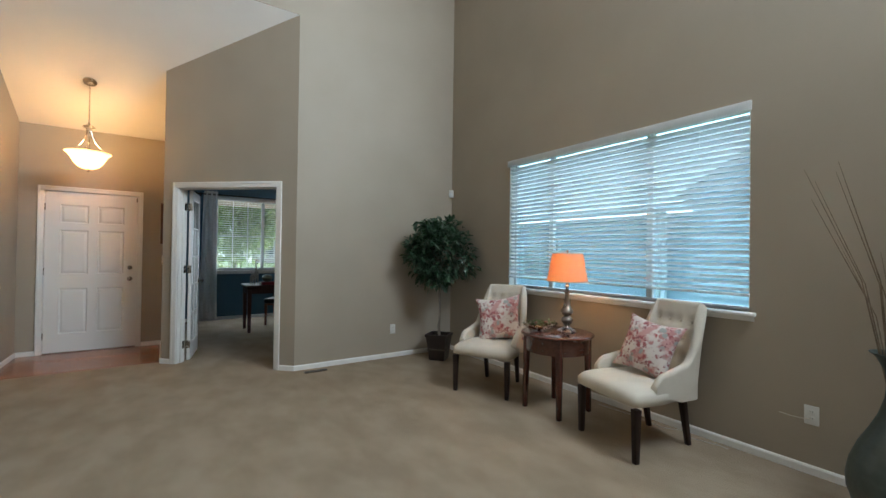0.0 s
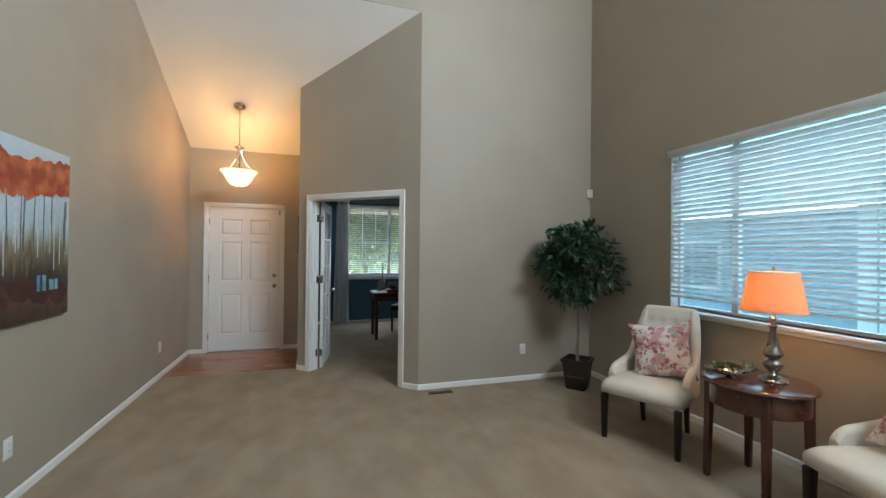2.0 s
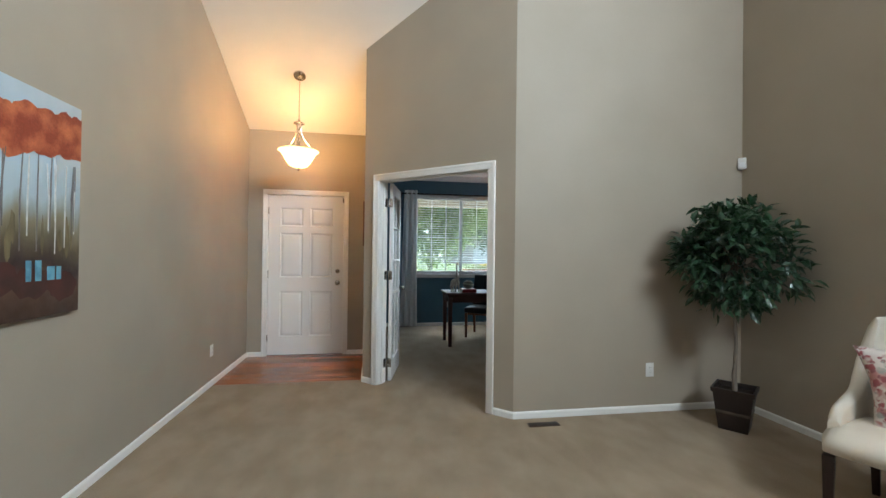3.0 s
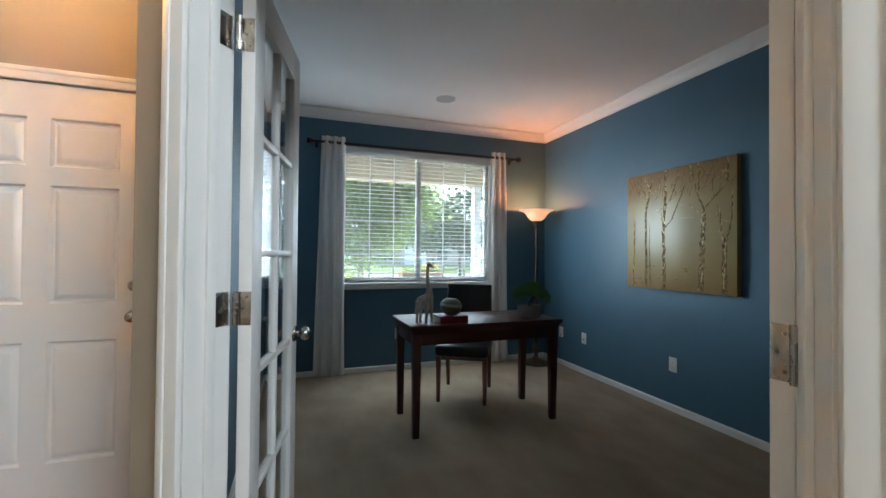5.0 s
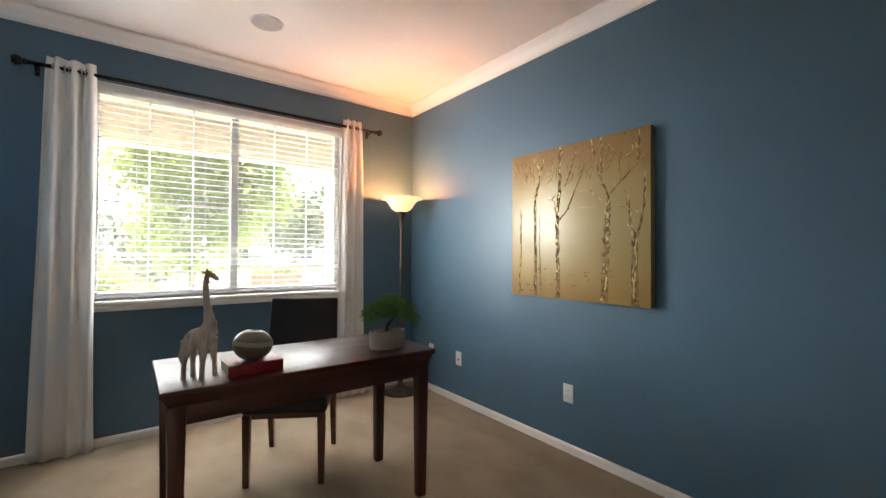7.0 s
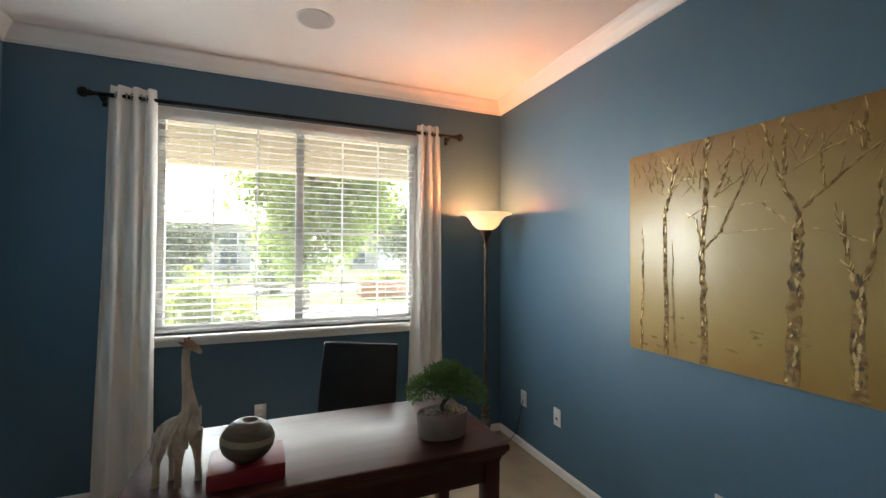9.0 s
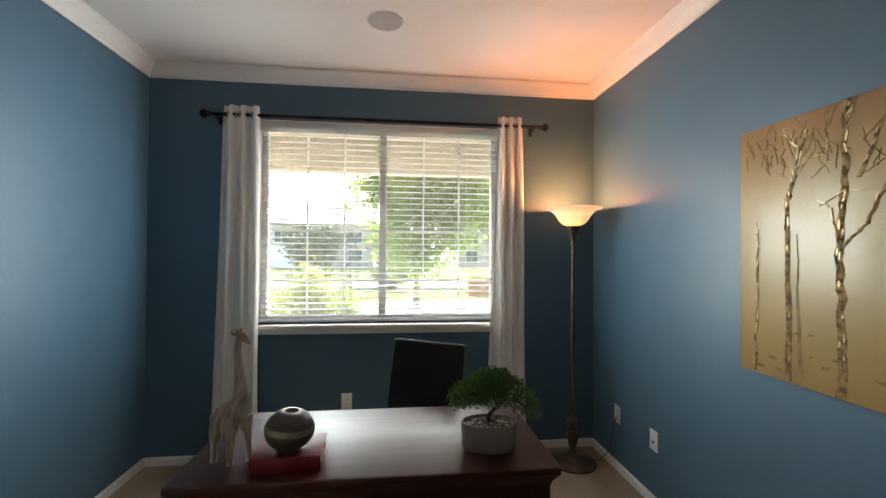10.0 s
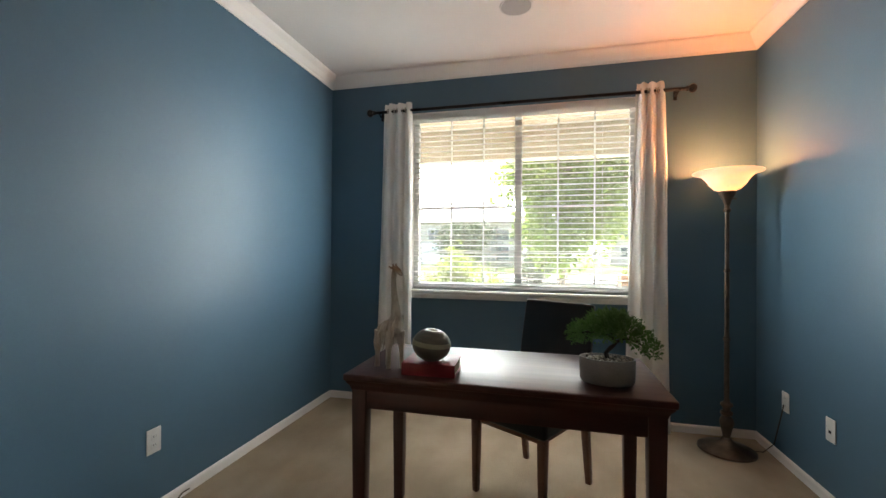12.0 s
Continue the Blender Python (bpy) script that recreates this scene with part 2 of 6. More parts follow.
def lathe(profile, n=32, bm=None, m=None, sx=1.0, sy=1.0):
    """A solid of revolution about z from (radius, height) pairs."""
    bm = bm or bmesh.new()
    m = m or Matrix()
    rings = []
    for r, z in profile:
        if r < 1e-5:
            rings.append([bm.verts.new(m @ Vector((0, 0, z)))])
        else:
            rings.append([bm.verts.new(m @ Vector((r * sx * math.cos(2 * math.pi * i / n), r * sy * math.sin(2 * math.pi * i / n), z))) for i in range(n)])
    for p, q in zip(rings, rings[1:]):
        for i in range(n):
            j = (i + 1) % n
            f = [p[i % len(p)], p[j % len(p)], q[j % len(q)], q[i % len(q)]]
            f = list(dict.fromkeys(f))
            if len(f) > 2:
                bm.faces.new(f)
    return bm


def tube(pts, radii, n=10, bm=None, caps=True):
    bm = bm or bmesh.new()
    pts = [Vector(p) for p in pts]
    if not isinstance(radii, (list, tuple)):
        radii = [radii] * len(pts)
    rings, side = [], None
    for i, p in enumerate(pts):
        d = (pts[min(i + 1, len(pts) - 1)] - pts[max(i - 1, 0)]).normalized()
        if side is None:
            side = d.orthogonal().normalized()
        side = (side - d * side.dot(d)).normalized()
        up = d.cross(side)
        rings.append([bm.verts.new(p + (side * math.cos(2 * math.pi * k / n) + up * math.sin(2 * math.pi * k / n)) * radii[i]) for k in range(n)])
    for a, b in zip(rings, rings[1:]):
        for k in range(n):
            bm.faces.new((a[k], a[(k + 1) % n], b[(k + 1) % n], b[k]))
    if caps:
        bm.faces.new(rings[0][::-1])
        bm.faces.new(rings[-1])
    return bm


def sheet(rows, bm=None, thick=0.0):
    """A grid of points, as faces; with a thickness when one is given."""
    bm = bm or bmesh.new()
    g = [[bm.verts.new(p) for p in r] for r in rows]
    fs = [bm.faces.new((g[i][j], g[i][j + 1], g[i + 1][j + 1], g[i + 1][j])) for i in range(len(g) - 1) for j in range(len(g[0]) - 1)]
    if thick:
        bmesh.ops.recalc_face_normals(bm, faces=fs)
        bmesh.ops.solidify(bm, geom=fs, thickness=thick)
    return bm


def tapered_leg(x, y, z0, z1, w0, w1, dx=0.0, dy=0.0):
    """A square leg from the foot (w0, set off by dx, dy) to the top (w1)."""
    bm = bmesh.new()
    lo = [bm.verts.new((x + dx + sx * w0 / 2, y + dy + sy * w0 / 2, z0)) for sx, sy in ((-1, -1), (1, -1), (1, 1), (-1, 1))]
    hi = [bm.verts.new((x + sx * w1 / 2, y + sy * w1 / 2, z1)) for sx, sy in ((-1, -1), (1, -1), (1, 1), (-1, 1))]
    for i in range(4):
        bm.faces.new((lo[i], lo[(i + 1) % 4], hi[(i + 1) % 4], hi[i]))
    bm.faces.new(lo[::-1])
    bm.faces.new(hi)
    bmesh.ops.bevel(bm, geom=list(bm.edges), offset=0.004, segments=2, affect="EDGES", profile=0.5)
    return bm


# ---- the plan ----
WEST, EAST, EAST_O, LIT, FRONT, WIN = -1.28, 3.50, 3.43, 4.64, 6.92, 8.85
OFF_W, OFF_S, CEIL_O, SOUTH, TOP = 0.275, 4.76, 2.71, -3.6, 5.7
CORNER_A, CORNER_B = Vector((0.175, 5.755, 0)), Vector((1.40, 4.64, 0))
U = (CORNER_B - CORNER_A).normalized()
N = Vector((-U.y, U.x, 0))
DIAG = Matrix(((U.x, N.x, 0, CORNER_A.x), (U.y, N.y, 0, CORNER_A.y), (0, 0, 1, 0), (0, 0, 0, 1)))
DIAG_L = (CORNER_B - CORNER_A).length
D0, D1, DH = 0.203, 1.411, 2.035
SLOPE = 0.49


def hall_z(y):
    return 2.84 + SLOPE * (FRONT - y)


def structure(name, bm, material, label="", category="wall"):
    ob = finish(name, bm, material, smooth=True)
    return tagged(ob, label, category, kind="structure")


# living room and hall
structure("floor", box((WEST - 0.2, SOUTH - 0.2, -0.12), (EAST + 0.12, LIT + 1.172, 0)), CARPET, "beige cut-pile carpet with vacuum marks", "floor")
structure("floor_office", box((OFF_W - 0.1, LIT + 1.172, -0.12), (EAST_O + 0.12, WIN + 0.1, 0)), CARPET, "beige cut-pile carpet of the office", "floor")
structure("floor_hall", box((WEST - 0.1, LIT + 1.172, -0.12), (OFF_W - 0.1, FRONT + 0.05, -0.016)), DARKHOLE, "subfloor under reddish oak planks", "floor")
structure("wall_west", box((WEST - 0.15, SOUTH, 0), (WEST, FRONT, TOP)), TAUPE, "taupe painted drywall")
structure("wall_south", box((WEST - 0.15, SOUTH - 0.15, 0), (EAST + 0.15, SOUTH, TOP)), TAUPE, "taupe painted drywall")
LW0, LW1, LWZ0, LWZ1 = 1.10, 3.47, 0.95, 2.38
HW0, HW1, HWZ0, HWZ1 = -2.0, 1.7, 3.65, 4.75
bm = box((EAST, SOUTH, 0), (EAST + 0.15, LIT, LWZ0))
box((EAST, SOUTH, LWZ1), (EAST + 0.15, LIT, HWZ0), bm=bm)
box((EAST, SOUTH, HWZ1), (EAST + 0.15, LIT, TOP), bm=bm)
box((EAST, SOUTH, HWZ0), (EAST + 0.15, HW0, HWZ1), bm=bm)
box((EAST, HW1, HWZ0), (EAST + 0.15, LIT, HWZ1), bm=bm)
box((EAST, SOUTH, LWZ0), (EAST + 0.15, LW0, LWZ1), bm=bm)
box((EAST, LW1, LWZ0), (EAST + 0.15, LIT, LWZ1), bm=bm)
structure("wall_east", bm, TAUPE, "taupe painted drywall round a wide window")
structure("wall_lit", box((CORNER_B.x, LIT, 0), (EAST + 0.15, LIT + 0.055, TOP), bm=box((WEST, LIT, hall_z(LIT + 0.004)), (CORNER_B.x, LIT + 0.055, TOP))), TAUPE, "taupe drywall, lit softly from high windows")
structure("ceiling", box((WEST - 0.15, SOUTH - 0.15, TOP), (EAST + 0.15, LIT + 0.06, TOP + 0.1)), CEIL, "high white ceiling", "ceiling")
bm = bmesh.new()
yy = (LIT + 0.004, FRONT + 0.02)
for x in (WEST - 0.05, 1.6):
    for y in yy:
        for dz in (0, 0.1):
            bm.verts.new((x, y, hall_z(y) + dz))
bmesh.ops.convex_hull(bm, input=list(bm.verts))
structure("ceiling_hall", bm, CEIL, "white sloping ceiling of the entry", "ceiling")
# front wall with the door opening
FD0, FD1 = -1.04, -0.12
bm = box((WEST - 0.15, FRONT, 0), (FD0 - 0.02, FRONT + 0.14, 2.06))
box((FD1 + 0.02, FRONT, 0), (0.22, FRONT + 0.14, 2.06), bm=bm)
box((WEST - 0.15, FRONT, 2.06), (0.22, FRONT + 0.14, 3.1), bm=bm)
structure("wall_front", bm, TAUPE, "taupe drywall round the front door")
# hall's east wall, up to the sloping ceiling
structure("wall_hall", box((0.175, CORNER_A.y, 0), (0.222, FRONT, 3.5)), TAUPE, "taupe drywall of the entry")
# angled wall: hall side and office side
for nm, y0, y1, material, zt in (("wall_angled", 0.0, 0.055, TAUPE, 4.3), ("wall_angled_office", 0.06, 0.115, BLUE, CEIL_O)):
    x0, x1 = (0.0, DIAG_L) if material is TAUPE else (0.02, DIAG_L - 0.02)
    bm = box((x0, y0, 0), (D0 - 0.02, y1, zt), m=DIAG)
    box((D1 + 0.02, y0, 0), (x1, y1, zt), bm=bm, m=DIAG)
    box((D0 - 0.02, y0, DH + 0.02), (D1 + 0.02, y1, zt), bm=bm, m=DIAG)
    structure(nm, bm, material, "taupe angled wall round double doors" if material is TAUPE else "blue angled wall round double doors")
# office
structure("wall_office_west", box((0.226, 5.74, 0), (OFF_W, WIN, CEIL_O)), BLUE, "blue satin-painted drywall")
structure("wall_office_south", box((1.42, 4.699, 0), (EAST_O, OFF_S, CEIL_O)), BLUE, "blue satin-painted drywall")
structure("wall_office_east", box((EAST_O, 4.699, 0), (EAST_O + 0.15, WIN + 0.15, CEIL_O + 0.1)), BLUE, "blue satin-painted drywall")
OW0, OW1, OWZ0, OWZ1 = 0.985, 2.70, 0.935, 2.362
bm = box((0.226, WIN, 0), (EAST_O, WIN + 0.15, OWZ0))
box((0.226, WIN, OWZ1), (EAST_O, WIN + 0.15, CEIL_O), bm=bm)
box((0.226, WIN, OWZ0), (OW0, WIN + 0.15, OWZ1), bm=bm)
box((OW1, WIN, OWZ0), (EAST_O, WIN + 0.15, OWZ1), bm=bm)
structure("wall_office_north", bm, BLUE, "blue satin-painted drywall round the window")
bm = bmesh.new()
for z in (CEIL_O, CEIL_O + 0.08):
    for x, y in ((0.23, 5.76), (1.42, 4.70), (EAST_O + 0.05, 4.70), (EAST_O + 0.05, WIN + 0.1), (0.23, WIN + 0.1)):
        bm.verts.new((x, y, z))
bmesh.ops.convex_hull(bm, input=list(bm.verts))
structure("ceiling_office", bm, CEIL, "flat white office ceiling", "ceiling")


def run(name, a, b, inward, profile, material, label, category):
    """A moulding from a to b, its profile as (out from the wall, height) pairs."""
    a, b, o = Vector((*a, 0)), Vector((*b, 0)), Vector((*inward, 0)).normalized()
    bm = bmesh.new()
    ends = [[bm.verts.new(p + o * d + Vector((0, 0, z))) for d, z in profile] for p in (a, b)]
    n = len(profile)
    for i in range(n):
        bm.faces.new((ends[0][i], ends[0][(i + 1) % n], ends[1][(i + 1) % n], ends[1][i]))
    bm.faces.new(ends[0][::-1])
    bm.faces.new(ends[1])
    return tagged(finish(name, bm, material, smooth=False), label, category, kind="structure")


BASE = ((0.0005, 0), (0.013, 0), (0.013, 0.042), (0.010, 0.049), (0.006, 0.054), (0.0005, 0.056))
UU, NN = (U.x, U.y), (-N.x, -N.y)


def diag(x, y=0.0):
    p = DIAG @ Vector((x, y, 0))
    return (p.x, p.y)


for a, b, o in (((WEST, SOUTH), (WEST, FRONT), (1, 0)), ((WEST + 0.014, FRONT), (-1.106, FRONT), (0, -1)), ((-0.054, FRONT), (0.161, FRONT), (0, -1)),
                ((0.175, FRONT), (0.175, CORNER_A.y - 0.006), (-1, 0)), (diag(-0.004), diag(D0 - 0.072), NN), (diag(D1 + 0.072), diag(DIAG_L + 0.006), NN),
                ((CORNER_B.x - 0.006, LIT), (EAST - 0.014, LIT), (0, -1)), ((EAST, LIT), (EAST, SOUTH), (-1, 0)),
                ((OFF_W, 5.9), (OFF_W, WIN), (1, 0)), ((OFF_W + 0.014, WIN), (EAST_O - 0.014, WIN), (0, -1)), ((EAST_O, WIN), (EAST_O, OFF_S), (-1, 0)), ((1.6, OFF_S), (EAST_O - 0.014, OFF_S), (0, 1))):
    run("baseboard", a, b, o, BASE, TRIM, "white painted baseboard", "baseboard")
CZ = CEIL_O - 0.0005
CROWN = ((0.0005, CZ - 0.095), (0.010, CZ - 0.095), (0.014, CZ - 0.080), (0.026, CZ - 0.066), (0.044, CZ - 0.040), (0.062, CZ - 0.022), (0.070, CZ - 0.014), (0.074, CZ), (0.0005, CZ))
for a, b, o in (((OFF_W, 5.75), (OFF_W, WIN), (1, 0)), ((OFF_W, WIN), (EAST_O, WIN), (0, -1)), ((EAST_O, WIN), (EAST_O, OFF_S), (-1, 0)), ((1.5, OFF_S), (EAST_O, OFF_S), (0, 1)), (diag(0.06, 0.115), diag(1.62, 0.115), (N.x, N.y))):
    run("trim", a, b, o, CROWN, TRIM, "white crown moulding", "crown moulding")


# ---- doors ----
def casing(parent, x0, x1, h, w, proud, m=None, side=-1, y=0.0):
    """Three moulded boards round an opening in a wall whose face is at y."""
    for nm, a, b in (("casing", (x0 - w, 0, 0), (x0, 0, h)), ("casing", (x1, 0, 0), (x1 + w, 0, h)), ("casing", (x0 - w, 0, h), (x1 + w, 0, h + w))):
        lo = min(y + side * 0.0005, y + side * proud)
        hi = max(y + side * 0.0005, y + side * proud)
        bm = box((a[0], lo, a[2]), (b[0], hi, b[2]), 0.004)
        part(nm, bm, TRIM, parent)
        e = 0.012
        lo2, hi2 = (y + side * (proud + 0.006), y + side * proud) if side < 0 else (y + side * proud, y + side * (proud + 0.006))
        if nm == "casing" and b[2] == h:
            outer = a[0] if a[0] < x0 else b[0] - 2 * e
            part("casing_bead", box((outer, lo2, a[2]), (outer + 2 * e, hi2, b[2] + w), 0.004), TRIM, parent)
        else:
            part("casing_bead", box((a[0] + 2 * e, lo2, b[2] - 2 * e), (b[0] - 2 * e, hi2, b[2]), 0.004), TRIM, parent)


def knob(parent, x, y0, z, side, material=NICKEL, name="door_knob", r=0.027):
    m = Matrix.Translation((x, y0, z)) @ Matrix.Rotation(radians(90 * side), 4, "X")
    k = part(name, lathe([(0, 0.062), (0.012, 0.061), (r * 0.85, 0.055), (r, 0.044), (r * 0.85, 0.033), (0.012, 0.026), (0.010, 0.010), (0.030, 0.008), (0.032, 0.0), (0, 0)], 24, m=m), material, parent, "brushed nickel knob")
    return k


def hinge(parent, x, y, z):
    bm = box((x - 0.003, y - 0.032, z - 0.045), (x, y + 0.0, z + 0.045), 0.0012)
    tube([(x - 0.002, y + 0.004, z - 0.046), (x - 0.002, y + 0.004, z + 0.046)], 0.006, 10, bm)
    return part("hinge", bm, NICKEL, parent, "brushed nickel hinge")


def panel_relief(x0, x1, z0, z1, y, side):
    """A raised door panel: a sunk moulding round a raised field."""
    bm = bmesh.new()
    loops = []
    for inset, d in ((0, 0.0004), (0.009, 0.0180), (0.018, 0.0185), (0.040, 0.002), (0.046, 0.0005)):
        yv = y + side * -d + side * 0.0
        loops.append([bm.verts.new(p) for p in ((x0 + inset, yv, z0 + inset), (x1 - inset, yv, z0 + inset), (x1 - inset, yv, z1 - inset), (x0 + inset, yv, z1 - inset))])
    for a, b in zip(loops, loops[1:]):
        for i in range(4):
            bm.faces.new((a[i], a[(i + 1) % 4], b[(i + 1) % 4], b[i]))
    bm.faces.new(loops[-1])
    return bm


front_door = thing("door_1", Matrix.Translation((0, FRONT, 0)), "closed white six-panel front door with nickel hardware", "door")
front_door["kind"] = "structure"
casing(front_door, FD0 - 0.004, FD1 + 0.004, 2.035, 0.06, 0.016)
for a, b in (((FD0 - 0.02, 0.0, 0), (FD0 - 0.004, 0.13, 2.036)), ((FD1 + 0.004, 0.0, 0), (FD1 + 0.02, 0.13, 2.036)), ((FD0 - 0.02, 0.0, 2.036), (FD1 + 0.02, 0.13, 2.055))):
    part("jamb", box(a, b), TRIM, front_door)
dw = FD1 - FD0
cols = [(FD0 + 0.14, FD0 + 0.415), (FD0 + 0.505, FD0 + 0.78)]
prow = [(0.24, 0.81), (0.99, 1.55), (1.64, 1.87)]
bm = bmesh.new()
xs = [FD0, cols[0][0], cols[0][1], cols[1][0], cols[1][1], FD1]
zs = [0.012, *[v for p in prow for v in p], 2.032]
for i in range(5):
    for j in range(7):
        if i % 2 == 1 and j % 2 == 1:
            box((xs[i], 0.030, zs[j]), (xs[i + 1], 0.045, zs[j + 1]), bm=bm)
        else:
            box((xs[i], 0.010, zs[j]), (xs[i + 1], 0.050, zs[j + 1]), bm=bm)
leaf = part("door_leaf", bm, DOORP, front_door)
for c in cols:
    for p in prow:
        part("panel", panel_relief(c[0], c[1], p[0], p[1], 0.010, -1), DOORP, leaf)
knob(front_door, FD1 - 0.07, 0.010, 0.92, 1)
part("deadbolt", lathe([(0, 0.022), (0.016, 0.02), (0.026, 0.012), (0.029, 0.0), (0, 0)], 24, m=Matrix.Translation((FD1 - 0.07, 0.010, 1.07)) @ Matrix.Rotation(radians(90), 4, "X")), NICKEL, front_door, "brushed nickel deadbolt")
for z in (0.22, 1.03, 1.83):
    part("hinge", tube([(FD0 - 0.002, 0.002, z - 0.045), (FD0 - 0.002, 0.002, z + 0.045)], 0.008, 10), NICKEL, front_door, "nickel hinge")
for a, b in (((FD0 - 0.004, 0.0505, 0.0112), (FD0 + 0.016, 0.075, 2.036)), ((FD1 - 0.016, 0.0505, 0.0112), (FD1 + 0.004, 0.075, 2.036)), ((FD0 + 0.016, 0.0505, 2.012), (FD1 - 0.016, 0.075, 2.036))):
    part("door_stop", box(a, b), TRIM, front_door)
part("threshold", box((FD0 - 0.004, 0.0, 0.0), (FD1 + 0.004, 0.13, 0.011), 0.003), BRONZE, front_door, "dark metal threshold")
part("latch", box((FD1 - 0.012, -0.012, 1.955), (FD1 + 0.002, 0.009, 2.01), 0.003), NICKEL, front_door, "small nickel flip latch")

frame_d = thing("door_2", DIAG, "white-cased double doorway into the blue office", "door frame")
frame_d["kind"] = "structure"
casing(frame_d, D0 - 0.004, D1 + 0.004, DH, 0.066, 0.016)
casing(frame_d, D0 - 0.004, D1 + 0.004, DH, 0.066, 0.016, side=1, y=0.115)
for a, b in (((D0 - 0.0195, 0.0, 0), (D0, 0.115, DH)), ((D1, 0.0, 0), (D1 + 0.0195, 0.115, DH)), ((D0 - 0.0195, 0.0, DH), (D1 + 0.0195, 0.115, DH + 0.0195))):
    part("jamb", box(a, b), TRIM, frame_d)
for a, b in (((D0, 0.05, 0), (D0 + 0.011, 0.075, DH)), ((D1 - 0.011, 0.05, 0), (D1, 0.075, DH)), ((D0, 0.05, DH - 0.011), (D1, 0.075, DH))):
    part("door_stop", box(a, b, 0.002), TRIM, frame_d)


for x0, x1 in ((D0, D0 + 0.003), (D1 - 0.003, D1)):
    for z in (0.20, 1.09, 1.83):
        part("hinge", box((x0, 0.078, z - 0.045), (x1, 0.118, z + 0.045), 0.001), NICKEL, frame_d, "brushed nickel hinge plate")


def french_leaf(m, s, label):
    """A glazed leaf with ten lights; s is the side to which its thickness lies."""
    t = thing("french_door", m, label, "door")
    w, h, y0, y1 = 0.597, 2.015, min(0, s * 0.035), max(0, s * 0.035)
    st, top, bot, mun = 0.095, 0.11, 0.20, 0.022
    z0 = 0.015
    for a, b in (((0.004, z0), (st, z0 + h)), ((w - st, z0), (w, z0 + h))):
        part("stile", box((a[0], y0, a[1]), (b[0], y1, b[1]), 0.0025), DOORP, t)
    part("rail", box((st, y0 + 0.0005, z0), (w - st, y1 - 0.0005, z0 + bot), 0.002), DOORP, t)
    part("rail", box((st, y0 + 0.0005, z0 + h - top), (w - st, y1 - 0.0005, z0 + h), 0.002), DOORP, t)
    gz0, gz1 = z0 + bot, z0 + h - top
    step = (gz1 - gz0) / 5
    part("muntin", box((w / 2 - mun / 2, y0 + 0.004, gz0), (w / 2 + mun / 2, y1 - 0.004, gz1), 0.005), DOORP, t)
    for i in range(1, 5):
        for xa, xb in ((st, w / 2 - mun / 2), (w / 2 + mun / 2, w - st)):
            part("muntin", box((xa, y0 + 0.004, gz0 + i * step - mun / 2), (xb, y1 - 0.004, gz0 + i * step + mun / 2), 0.005), DOORP, t)
    ym = (y0 + y1) / 2
    for i in range(5):
        for xa, xb in ((st, w / 2 - mun / 2), (w / 2 + mun / 2, w - st)):
            za = gz0 + i * step + (mun / 2 if i else 0)
            zb = gz0 + (i + 1) * step - (mun / 2 if i < 4 else 0)
            g = part("pane", box((xa, ym - 0.002, za), (xb, ym + 0.002, zb)), GLASS, t, "clear glass pane", smooth=False)
            g.visible_shadow = False
    knob(t, w - 0.055, y0, 0.92, 1)
    knob(t, w - 0.055, y1, 0.92, -1)
    for z in (0.20, 1.09, 1.83):
        part("hinge", box((0.001, y0 + 0.002, z - 0.045), (0.0045, y1 - 0.002, z + 0.045), 0.001, bm=tube([(-0.005, 0 - s * 0.004, z - 0.046), (-0.005, 0 - s * 0.004, z + 0.046)], 0.0075, 10)), NICKEL, t, "nickel hinge plate")
        for dz, fy_ in ((-0.03, 0.35), (0.0, 0.65), (0.03, 0.35)):
            part("screw", lathe([(0, 0.0012), (0.0028, 0.0010), (0.0036, 0.0), (0, 0)], 10, m=Matrix.Translation((0.001, y0 + (y1 - y0) * fy_, z + dz)) @ Matrix.Rotation(radians(-90), 4, "Y")), PEWTER, t)
    return t


hl, hrr = DIAG @ Vector((D0 + 0.022, 0.130, 0)), DIAG @ Vector((D1, 0.124, 0))
french_leaf(Matrix.Translation(hl) @ Matrix.Rotation(radians(79), 4, "Z"), -1, "white French door leaf with glass lights, standing open")
french_leaf(Matrix.Translation(hrr) @ Matrix.Rotation(radians(8), 4, "Z"), 1, "white French door leaf folded open along the blue wall")


